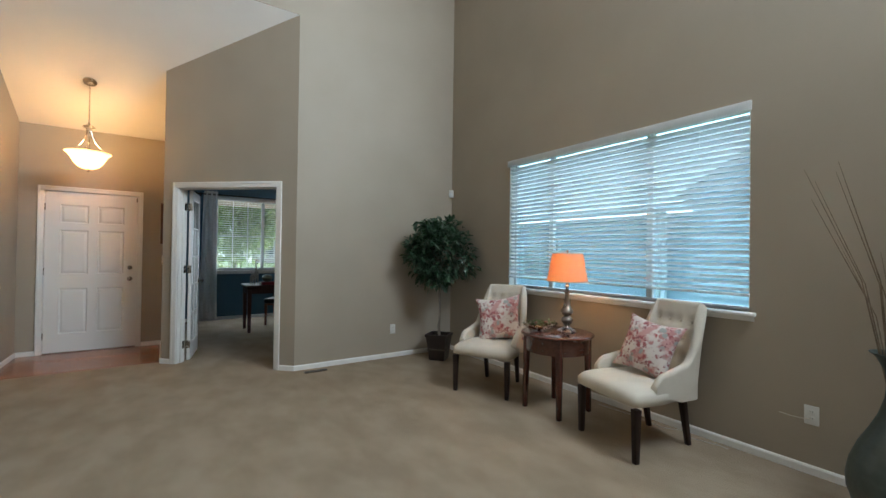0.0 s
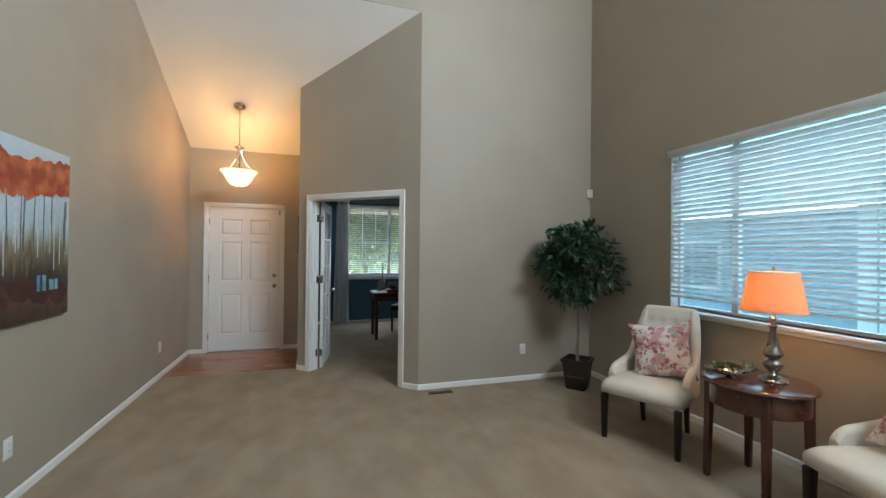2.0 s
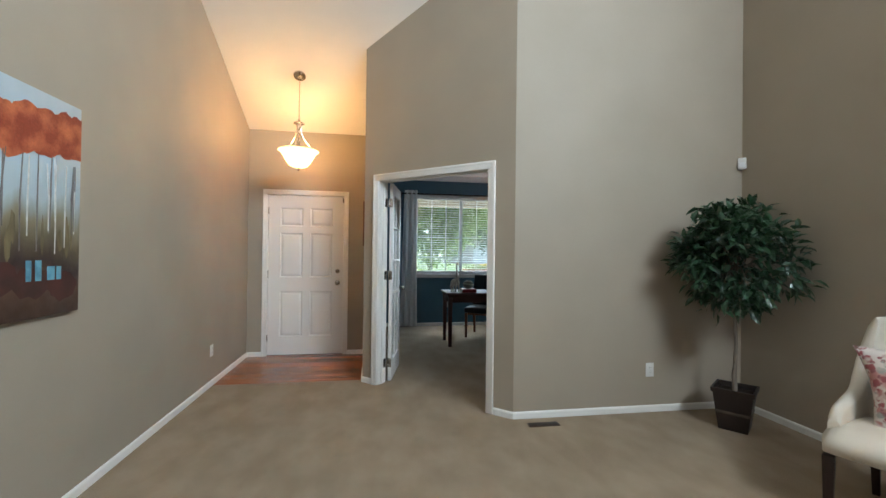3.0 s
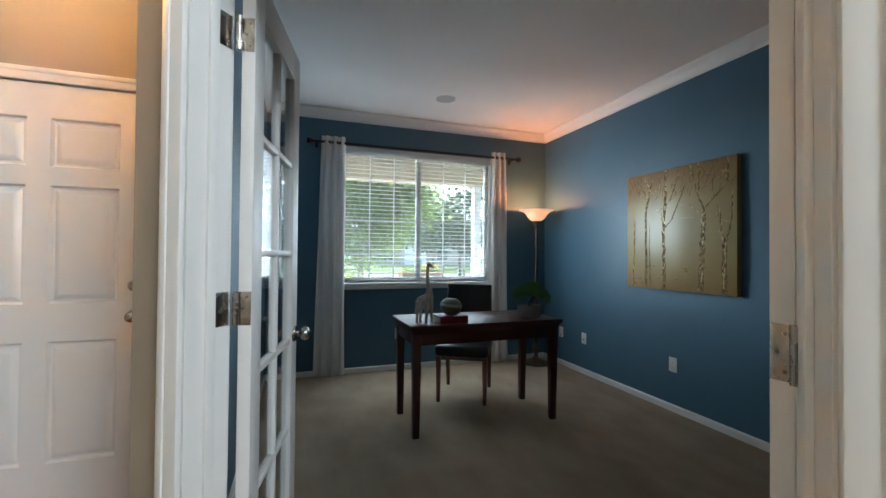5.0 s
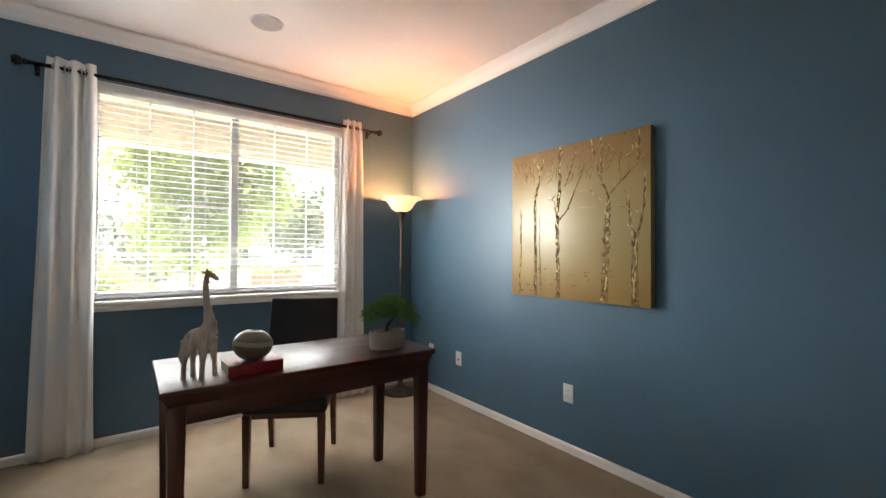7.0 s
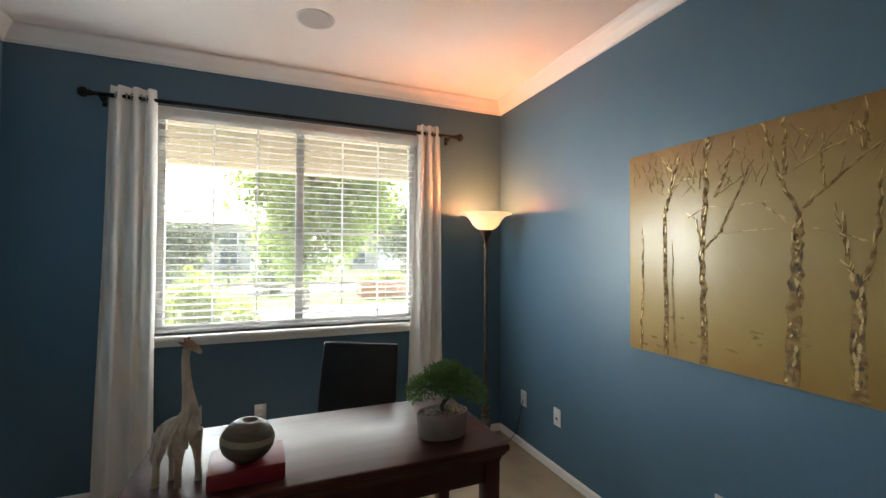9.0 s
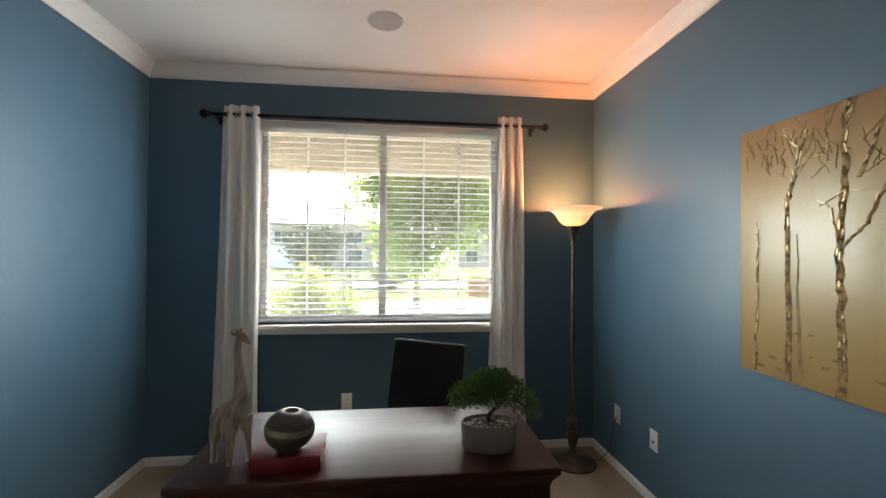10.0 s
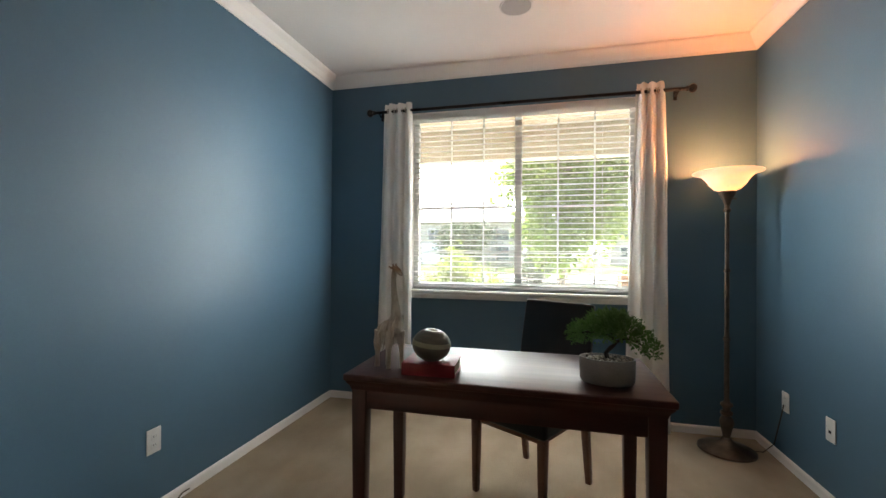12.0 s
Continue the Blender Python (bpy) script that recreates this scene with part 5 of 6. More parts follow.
# giraffe figure, one plain mesh, carved coat in stripes
def giraffe(m):
    bm = bmesh.new()
    for x, y, fw in ((-0.048, -0.020, -0.004), (-0.030, 0.022, 0.0), (0.016, -0.022, -0.004), (0.044, 0.018, 0.006)):
        tube([(x + fw, y, 0.0), (x + fw, y, 0.010), (x + fw * 0.6, y, 0.055), (x, y, 0.095), (x * 0.86, y * 0.8, 0.150)], [0.0115, 0.0100, 0.0095, 0.0140, 0.024], 10, bm)
    ellipsoid(bm, (-0.008, 0, 0.156), (0.054, 0.036, 0.038), Matrix.Rotation(radians(-22), 4, "Y"))
    ellipsoid(bm, (0.026, 0, 0.172), (0.032, 0.034, 0.048))
    tube([(0.030, 0, 0.170), (0.033, 0, 0.215), (0.026, 0, 0.265), (0.020, 0, 0.315), (0.017, 0, 0.36), (0.020, 0, 0.392), (0.028, 0, 0.408)], [0.034, 0.023, 0.0155, 0.0120, 0.0110, 0.0110, 0.010], 14, bm)
    tube([(0.014, 0, 0.406), (0.028, 0, 0.409), (0.044, 0, 0.398), (0.058, 0, 0.386), (0.063, 0, 0.382)], [0.008, 0.0135, 0.0115, 0.0080, 0.005], 12, bm)
    for y in (-0.010, 0.010):
        tube([(0.022, y * 0.7, 0.413), (0.021, y, 0.429)], [0.0036, 0.004], 8, bm)
        tube([(0.015, y, 0.410), (0.008, y * 2.2, 0.419)], [0.0055, 0.002], 8, bm)
    # carved locks run back and down from the spine over flank and thigh
    rn = random.Random(17)
    for side in (-1, 1):
        for k in range(13):
            f = k / 12
            x0, z0 = 0.056 - 0.104 * f, 0.222 - 0.052 * f + rn.uniform(-0.004, 0.004)
            y0 = side * (0.020 + 0.012 * math.sin(math.pi * f))
            dx, dz = 0.020 + 0.012 * f * (1 - f) * 4, 0.105 + rn.uniform(-0.012, 0.02)
            tube([(x0, y0 * 0.8, z0), (x0 - dx * 0.4, y0 * 1.36, z0 - dz * 0.4), (x0 - dx * 0.8, y0 * 1.32, z0 - dz * 0.75), (x0 - dx, y0 * 1.0, z0 - dz)], [0.002, 0.0042, 0.0038, 0.0015], 6, bm)
    gm = mat("carved_whitewashed_wood", (0.52, 0.48, 0.42), (0.32, 0.27, 0.22), scale=38, stretch=(1.3, 0.4, 0.35), rough=0.5, bump=0.0015, bscale=90, fine=0.08, contrast=(0.42, 0.70))
    head_tone(gm, 0.40, (0.30, 0.15, 0.06))
    ob = finish("giraffe_figurine", bm, gm, angle=80)
    rm = ob.modifiers.new("remesh", "REMESH")
    rm.mode, rm.voxel_size, rm.use_smooth_shade = "VOXEL", 0.0018, True
    sm = ob.modifiers.new("smooth", "SMOOTH")
    sm.factor, sm.iterations = 0.4, 1
    ob.matrix_world = m
    return tagged(ob, "carved whitewashed giraffe figurine standing on the desk", "figurine")


giraffe(pose(1.425, 7.27, DZ, 0, 0, -20))

book = thing("red_book", pose(1.612, 7.262, DZ, 0, 0, 2), "thick red hardcover book lying flat under the vase", "book")
RED = mat("red_book_cloth", (0.21, 0.005, 0.018), (0.17, 0.004, 0.014), scale=12, rough=0.5, bump=0.0003, bscale=600)
PAGES = mat("book_pages", (0.70, 0.64, 0.52), (0.60, 0.54, 0.43), scale=3, stretch=(1, 1, 180), rough=0.9)
part("cover", box((-0.105, -0.085, 0), (0.105, 0.085, 0.003), 0.001), RED, book)
part("cover", box((-0.105, -0.085, 0.045), (0.105, 0.085, 0.048), 0.001), RED, book)
part("spine", box((-0.105, -0.0855, 0.003), (0.105, -0.081, 0.045), 0.001), RED, book)
part("page_block", box((-0.099, -0.081, 0.003), (0.0985, 0.080, 0.045)), PAGES, book)

orb = thing("round_vase", pose(1.606, 7.24, DZ + 0.0482), "round grey-green ceramic vase with a pale band", "vase")
CER = mat("grey_ceramic", (0.062, 0.060, 0.048), (0.13, 0.12, 0.095), scale=12, stretch=(1, 1, 5), rough=0.35, bump=0.0008, bscale=120, fine=0.08)
BAND = mat("pale_ceramic_band", (0.34, 0.34, 0.25), (0.25, 0.25, 0.17), scale=30, stretch=(1, 1, 4), rough=0.45, bump=0.001, bscale=150)
ov = [(0, 0.0), (0.028, 0.0)] + [(0.077 * math.sin(a), 0.062 - 0.064 * math.cos(a)) for a in [0.42 + 2.3 * k / 20 for k in range(21)]] + [(0.030, 0.1205), (0.022, 0.121), (0.020, 0.116), (0.0, 0.104)]
part("vase_body", lathe(ov, 40, m=Matrix.Rotation(radians(6), 4, "Y")), CER, orb)
part("band", lathe([(0.0762, 0.062), (0.0778, 0.063), (0.0775, 0.070), (0.0763, 0.076), (0.0743, 0.0802), (0.0725, 0.0802), (0.072, 0.070)], 40, m=Matrix.Rotation(radians(6), 4, "Y")), BAND, orb)

bonsai = thing("bonsai_plant", pose(2.275, 7.285, DZ, 0, 0, -4), "small bonsai in a grey oval stone pot", "potted plant")
STONEP = mat("grey_stone_pot", (0.27, 0.25, 0.235), (0.20, 0.185, 0.175), scale=10, rough=0.8, bump=0.001, bscale=160, fine=0.08)
part("pot", lathe([(0, 0), (0.080, 0), (0.090, 0.003), (0.0955, 0.012), (0.097, 0.05), (0.0985, 0.090), (0.097, 0.0935), (0.0925, 0.0935), (0.089, 0.078), (0, 0.078)], 48, sx=1.0, sy=0.66), STONEP, bonsai)
PEB = mat("mixed_pebbles", (0.24, 0.20, 0.155), (0.07, 0.05, 0.038), scale=40, rough=0.5, piece=0.75)
rnd = random.Random(3)
peb = None
for i in range(85):
    a, r = rnd.uniform(0, 6.283), math.sqrt(rnd.random())
    if peb is None:
        bm = bmesh.new()
        bmesh.ops.create_icosphere(bm, subdivisions=1, radius=0.008)
        peb = o = part("pebble", bm, PEB, bonsai)
    else:
        o = peb.copy()
        scene.collection.objects.link(o)
    o.location = (0.082 * r * math.cos(a), 0.050 * r * math.sin(a), 0.083 + rnd.uniform(0, 0.007))
    o.rotation_euler = (rnd.uniform(0, 3), rnd.uniform(0, 3), 0)
    o.scale = (rnd.uniform(0.7, 1.25), rnd.uniform(0.7, 1.1), rnd.uniform(0.5, 0.8))
bm = bmesh.new()
tube([(0.005, 0, 0.075), (-0.004, 0, 0.11), (0.012, 0.004, 0.128), (0.028, 0, 0.145), (0.022, 0, 0.165), (0.012, 0, 0.19)], [0.010, 0.008, 0.008, 0.007, 0.006, 0.004], 8, bm)
tube([(0.025, 0, 0.148), (0.06, 0, 0.168), (0.10, 0.004, 0.158), (0.135, 0.0, 0.132)], [0.006, 0.005, 0.004, 0.002], 7, bm)
tube([(0.02, 0, 0.165), (-0.03, 0.005, 0.185), (-0.075, 0, 0.182), (-0.10, 0, 0.175)], [0.005, 0.004, 0.003, 0.002], 7, bm)
tube([(0.02, 0, 0.165), (0.02, 0.03, 0.20)], [0.004, 0.002], 6, bm)
part("trunk", bm, mat("dark_bonsai_bark", (0.035, 0.024, 0.018), (0.018, 0.012, 0.009), scale=40, rough=0.8, bump=0.001, bscale=120), bonsai, "bent dark bonsai trunk")
BLEAF = translucent("bonsai_foliage", (0.078, 0.185, 0.046), 0.2, rough=0.6, back=(0.09, 0.20, 0.04))
pads = ((0.0, 0.0, 0.222, 0.085, 0.070, 0.046), (-0.075, 0.0, 0.192, 0.062, 0.056, 0.036), (0.07, 0.0, 0.202, 0.060, 0.058, 0.040), (0.116, 0.0, 0.162, 0.050, 0.046, 0.036), (0.148, 0.0, 0.134, 0.034, 0.034, 0.028), (-0.110, 0.0, 0.172, 0.036, 0.036, 0.028), (0.02, 0.01, 0.238, 0.055, 0.05, 0.032))
bm = bmesh.new()
pads += ((0.0, -0.06, 0.205, 0.055, 0.048, 0.038), (0.03, 0.065, 0.210, 0.058, 0.048, 0.040), (-0.04, 0.05, 0.196, 0.046, 0.04, 0.030))
for px, py, pz, rx, ry, rz in pads:
    for i in range(int(700 * (rx / 0.07) ** 2)):
        d = rand_dir(rnd)
        k = rnd.uniform(0.55, 1.05)
        p = Vector((px + d.x * rx * k, py - 0.018 + d.y * ry * k, pz + d.z * rz * k * 1.08 + 0.004 * rnd.gauss(0, 1)))
        leaf_quad(bm, p, d * 0.7 + Vector((0, 0, 0.6)) + rand_dir(rnd) * 0.6, Vector((rnd.gauss(0, 0.5), rnd.gauss(0, 0.5), 1)), rnd.uniform(0.010, 0.016), rnd.uniform(0.005, 0.008))
part("foliage", bm, BLEAF, bonsai, "tufted green foliage pads")

# ---- office chair ----
och = thing("side_chair", pose(1.985, 7.875, 0, 0, 0, 239.7), "black leather side chair with reddish-brown wooden legs", "chair")
part("seat", box((-0.235, -0.225, 0.385), (0.245, 0.225, 0.475), 0.028, seg=4), LEATHER, och)
bm = bmesh.new()
rows = []
for i in range(21):
    f = i / 20
    z = 0.40 + 0.55 * f
    xb = -0.225 - 0.055 * f - 0.035 * f * f
    rows.append([(xb + 0.010 * (1 - (j / 8 - 1) ** 2), (j / 8 - 1) * (0.217 - 0.010 * f), z) for j in range(17)])
sheet(rows, bm, 0.0)
bmesh.ops.recalc_face_normals(bm, faces=list(bm.faces))
bmesh.ops.solidify(bm, geom=list(bm.faces), thickness=0.045)
backr = finish("backrest", bm, LEATHER, och, angle=50)
bv = backr.modifiers.new("bevel", "BEVEL")
bv.width, bv.segments, bv.limit_method, bv.angle_limit = 0.012, 3, "ANGLE", radians(50)
for y in (-0.195, 0.195):
    part("leg", tapered_leg(0.215, y, 0, 0.386, 0.030, 0.042), WALNUT, och, "reddish-brown leg")
    part("leg", tapered_leg(-0.205, y, 0, 0.40, 0.030, 0.042, dx=-0.055), WALNUT, och, "reddish-brown leg")
part("seat_frame", box((-0.20, -0.19, 0.355), (0.21, 0.19, 0.386), 0.004), WALNUT, och)

# ---- torchiere ----
LX, LY = 3.165, 8.61
torch = thing("floor_lamp", pose(LX, LY, 0), "bronze torchiere floor lamp with a lit amber glass bowl", "floor lamp")
part("base", lathe([(0, 0), (0.150, 0), (0.160, 0.006), (0.158, 0.016), (0.140, 0.024), (0.120, 0.028), (0.105, 0.038), (0.060, 0.050), (0.034, 0.066), (0.026, 0.085), (0, 0.085)], 44), BRONZE, torch)
part("pole", lathe([(0.0200, 0.085), (0.0240, 0.11), (0.0340, 0.15), (0.0400, 0.18), (0.0340, 0.205), (0.0220, 0.22), (0.0340, 0.232), (0.0340, 0.245), (0.0200, 0.255), (0.0240, 0.275), (0.0340, 0.285), (0.0340, 0.298), (0.0180, 0.308), (0.0145, 0.33), (0.0145, 0.69), (0.0200, 0.695), (0.0200, 0.71), (0.0135, 0.715), (0.0135, 1.12), (0.0190, 1.125), (0.0190, 1.14), (0.0125, 1.145), (0.0125, 1.50), (0.0200, 1.505), (0.0210, 1.52), (0.0140, 1.53), (0.0140, 1.545), (0, 1.545)], 24), BRONZE, torch)
part("cup", lathe([(0, 1.545), (0.016, 1.545), (0.022, 1.57), (0.038, 1.60), (0.048, 1.622), (0.050, 1.632), (0, 1.632)], 28), BRONZE, torch)
tp = [(0.0, 1.633), (0.040, 1.634), (0.070, 1.645), (0.098, 1.672), (0.118, 1.706), (0.142, 1.733), (0.172, 1.748), (0.195, 1.752)]
part("glass_bowl", lathe(tp + [(max(0, r - 0.003), z + 0.006) for r, z in reversed(tp)], 52), GLOWTORCH, torch, "lit amber glass bowl")
part("switch", tube([(0.03, 0, 1.585), (0.052, 0, 1.585)], 0.003, 6), BRONZE, torch)

# ---- curtains and rod ----
RODZ, RODY = 2.363, WIN - 0.08
rod = thing("curtain_rod", pose(0, RODY, RODZ), "black metal curtain rod with round finials", "curtain rod")
part("rod", tube([(0.70, 0, 0), (2.98, 0, 0)], 0.0125, 14), BLACKM, rod)
for x, s in ((0.70, -1), (2.98, 1)):
    part("finial", lathe([(0.0125, -0.005), (0.018, 0.0), (0.018, 0.008), (0.012, 0.012), (0.024, 0.022), (0.031, 0.036), (0.031, 0.044), (0.022, 0.058), (0, 0.063)], 20, m=Matrix.Translation((x, 0, 0)) @ Matrix.Rotation(radians(90 * s), 4, "Y")), BLACKM, rod)
for x in (0.74, 2.93):
    bm = tube([(x, 0, -0.012), (x, 0.03, -0.022), (x, 0.078, -0.022)], 0.006, 8)
    box((x - 0.012, 0.072, -0.05), (x + 0.012, 0.0795, 0.03), 0.003, bm=bm)
    part("bracket", bm, BLACKM, rod)


def curtain(top0, top1, bot0, bot1, folds, label, phase):
    t = thing("curtain", pose(0, RODY, 0), label, "curtain", "curtains")
    nu, nz = folds * 16, 30
    bm = bmesh.new()
    rows = []
    for j in range(nz + 1):
        f = j / nz
        z = 2.425 - (2.425 - 0.012) * f
        ease = f ** 0.6
        a0, a1 = top0 + (bot0 - top0) * ease, top1 + (bot1 - top1) * ease
        r = []
        for i in range(nu + 1):
            u = i / nu
            w = u + 0.012 * math.sin(9 * u + 3 * f + phase) * f
            amp = 0.022 * (1 - 0.25 * f) * (0.85 + 0.3 * noise.noise((u * 3, f * 1.2, phase)))
            r.append((a0 + (a1 - a0) * w + 0.006 * math.sin(5 * f + u * 20), amp * math.sin(2 * math.pi * folds * u + 0.35 * math.sin(3 * f + phase)), z))
        rows.append(r)
    sheet(rows, bm)
    part("cloth", bm, CURTAIN, t, "off-white pleated cloth").modifiers.new("thickness", "SOLIDIFY").thickness = 0.002
    for k in range(folds * 2):
        x = top0 + (top1 - top0) * k / (folds * 2)
        if k == 0:
            continue
        part("grommet", lathe([(0.0165, -0.003), (0.0245, -0.003), (0.0255, 0), (0.0245, 0.003), (0.0165, 0.003), (0.0155, 0), (0.0165, -0.003)], 20, m=Matrix.Translation((x, 0, RODZ)) @ Matrix.Rotation(radians(90), 4, "Y") @ Matrix.Rotation(radians(28 if k % 2 else -28), 4, "X")), NICKEL, t, "metal grommet")
    return t


curtain(0.79, 1.012, 0.735, 1.035, 3, "off-white curtain panel drawn open beside the window", 0.3)
curtain(2.672, 2.838, 2.60, 2.885, 3, "off-white curtain panel tinted by the lamp beside it", 1.9)

# ---- gold canvas with birches ----
AW, AH = 0.99, 0.974
gold_bg = wet_canvas("gold_paint", [(0.0, (0.30, 0.165, 0.040)), (0.2, (0.36, 0.245, 0.070)), (0.5, (0.40, 0.295, 0.105)), (0.70, (0.38, 0.265, 0.085)), (0.88, (0.30, 0.170, 0.045)), (1.0, (0.23, 0.115, 0.028))], 9, (1, 1, 0.8))
gold_bg.node_tree.nodes["Principled BSDF"].inputs["Coat Weight"].default_value = 0.8
gold_bg.node_tree.nodes["Principled BSDF"].inputs["Coat Roughness"].default_value = 0.29
art = thing("birch_painting", pose(EAST_O - 0.02, 6.955, 0.97 + AH / 2, 0, 0, -90), "glossy gold canvas of birch trees on the blue wall", "painting")
part("canvas", box((-AW / 2, -0.024, -AH / 2), (AW / 2, 0.0195, AH / 2), 0.003), gold_bg, art)
brown = mat("brown_trunk_paint", (0.135, 0.075, 0.026), (0.32, 0.215, 0.085), scale=38, rough=0.7, fine=0.18, spec=0.2, contrast=(0.4, 0.6))
half_brown = mat("thin_brown_glaze", (0.19, 0.115, 0.036), (0.33, 0.23, 0.085), scale=30, rough=0.6, fine=0.12, spec=0.3, contrast=(0.35, 0.65))
leafg = mat("gold_leaf", (0.80, 0.64, 0.33), (0.62, 0.44, 0.17), scale=40, rough=0.3, metal=0.35, spec=0.4)
dark_fleck = mat("dark_trunk_fleck", (0.045, 0.022, 0.010), (0.075, 0.040, 0.018), scale=30, rough=0.6)
rnd = random.Random(8)


def stroke(pts, w, material):
    """A flat brush stroke on the canvas through (x, z) pairs, with a ragged edge."""
    bm = bmesh.new()
    rows = []
    for k, (x, z) in enumerate(pts):
        x = max(-AW / 2 + 0.004, min(AW / 2 - 0.004, x))
        z = max(-AH / 2 + 0.002, min(AH / 2 - 0.002, z))
        ww = w[k] if isinstance(w, list) else w
        rows.append([(max(-AW / 2 + 0.001, min(AW / 2 - 0.001, x + s * ww / 2 * rnd.uniform(0.75, 1.2))), -0.0245 - (0.0012 if s == 0 else 0.0), z) for s in (-1, 0, 1)])
    sheet(rows, bm)
    return part("brush_stroke", bm, material, art)


def subdiv(pts, n):
    out = []
    for a, b in zip(pts, pts[1:]):
        for k in range(n):
            f = k / n
            out.append((a[0] + (b[0] - a[0]) * f + rnd.gauss(0, 0.003), a[1] + (b[1] - a[1]) * f))
    out.append(pts[-1])
    return out


# trunks up the canvas as (x, z) lines with their widths, then the branches
TRUNKS = ((((-0.423, -0.481), (-0.415, -0.168), (-0.408, 0.084)), 0.016), (((-0.281, -0.482), (-0.287, 0.161), (-0.256, 0.277), (-0.209, 0.425)), 0.024),
          (((-0.096, -0.484), (-0.101, -0.157), (-0.102, 0.016), (-0.089, 0.205), (-0.085, 0.42), (-0.074, 0.473)), 0.030),
          (((0.223, -0.479), (0.237, -0.206), (0.247, 0.004), (0.254, 0.131)), 0.048), (((0.413, -0.48), (0.410, -0.196), (0.407, -0.099)), 0.040))
stroke(subdiv([(-0.239, -0.475), (-0.245, -0.2), (-0.249, 0.057)], 8), [0.020 - 0.001 * i for i in range(17)], half_brown)


def flecks(p, w, n, tone):
    """Short upright dabs along a stroke, each a little proud of it."""
    for _ in range(n):
        i = rnd.randrange(len(p) - 1)
        (ax, az), (bx, bz) = p[i], p[i + 1]
        f, off = rnd.random(), rnd.uniform(-0.3, 0.3) * w
        x, z = ax + (bx - ax) * f + off, az + (bz - az) * f
        lw_, k = w * rnd.uniform(0.12, 0.36), rnd.uniform(0.012, 0.038) / max(0.012, math.hypot(bx - ax, bz - az))
        dx, dz = (bx - ax) * k, (bz - az) * k
        bm = bmesh.new()
        sheet([[(max(-0.49, min(0.49, x + dx * q - lw_ / 2 * sc)), -0.0264, min(0.484, z + dz * q)), (max(-0.49, min(0.49, x + dx * q + lw_ / 2 * sc)), -0.0264, min(0.484, z + dz * q + 0.003))] for q, sc in ((0, 0.5), (0.5, 1), (1, 0.4))], bm)
        part("gold_fleck", bm, tone, art)


for line, w in TRUNKS:
    p = subdiv(list(line), 7)
    stroke(p, [w * (1.08 - 0.40 * i / len(p) - 0.5 * (i / len(p)) ** 6) for i in range(len(p))], brown)
    flecks(p, w, 20, leafg)
    flecks(p, w, 12, dark_fleck)
FORKS = (((0.254, 0.131), (0.202, 0.251), (0.165, 0.373), (0.142, 0.473)), ((0.211, 0.273), (0.212, 0.372), (0.210, 0.473)), ((0.261, 0.146), (0.335, 0.211), (0.417, 0.291), (0.474, 0.329)), ((0.430, 0.310), (0.431, 0.463)),
         ((0.407, -0.099), (0.387, -0.050), (0.376, 0.113)), ((0.415, -0.120), (0.442, -0.030), (0.464, 0.106), (0.466, 0.215)), ((-0.098, 0.007), (-0.024, 0.080), (0.043, 0.224), (0.098, 0.346)), ((-0.049, 0.226), (0.0, 0.329), (0.029, 0.407), (0.030, 0.465)))
TWIGS = (((-0.171, 0.151), (-0.089, 0.188), (0.051, 0.182), (0.169, 0.185)), ((-0.024, 0.072), (0.067, 0.078), (0.191, 0.080)), ((0.128, 0.182), (0.203, 0.116)), ((0.289, 0.076), (0.359, 0.058), (0.425, 0.026)),
         ((0.234, 0.285), (0.308, 0.325), (0.371, 0.349)), ((0.334, 0.204), (0.319, 0.279), (0.327, 0.394)), ((0.372, 0.043), (0.354, 0.158)), ((-0.255, 0.296), (-0.189, 0.323), (-0.137, 0.324)), ((-0.112, 0.042), (-0.130, 0.139), (-0.165, 0.168)),
         ((-0.137, 0.298), (-0.146, 0.405), (-0.134, 0.473)), ((-0.040, 0.234), (0.053, 0.288), (0.106, 0.352)), ((0.259, 0.438), (0.281, 0.382), (0.265, 0.317)), ((0.393, 0.409), (0.443, 0.335)), ((-0.243, 0.367), (-0.298, 0.441)), ((-0.085, 0.394), (-0.045, 0.481)))
for lines, w, n in ((FORKS, 0.0165, 9), (TWIGS, 0.0095, 5)):
    for fk in lines:
        p = subdiv(list(fk), 6)
        stroke(p, [w * (1.1 - 0.6 * i / len(p)) for i in range(len(p))], half_brown if w < 0.01 and rnd.random() < 0.5 else brown)
        flecks(p, w, n, leafg)
for k in range(60):
    x, z = rnd.uniform(-0.47, 0.47), rnd.uniform(0.24, 0.44)
    p = subdiv([(x, z), (x + rnd.uniform(-0.05, 0.05), z + rnd.uniform(0.03, 0.09))], 3)
    stroke(p, rnd.uniform(0.003, 0.007), half_brown)

# soft dabs of thinned brown behind the branches and along the ground
for k in range(46):
    low = k % 3 == 0
    x, z = rnd.uniform(-0.46, 0.46), (rnd.uniform(-0.46, -0.30) if low else rnd.uniform(0.30, 0.47))
    L = rnd.uniform(0.015, 0.05)
    stroke(subdiv([(x, z), (x + rnd.uniform(-0.015, 0.015), z + (0.010 if low else L))], 3), L * 0.9 if low else rnd.uniform(0.004, 0.012), half_brown)

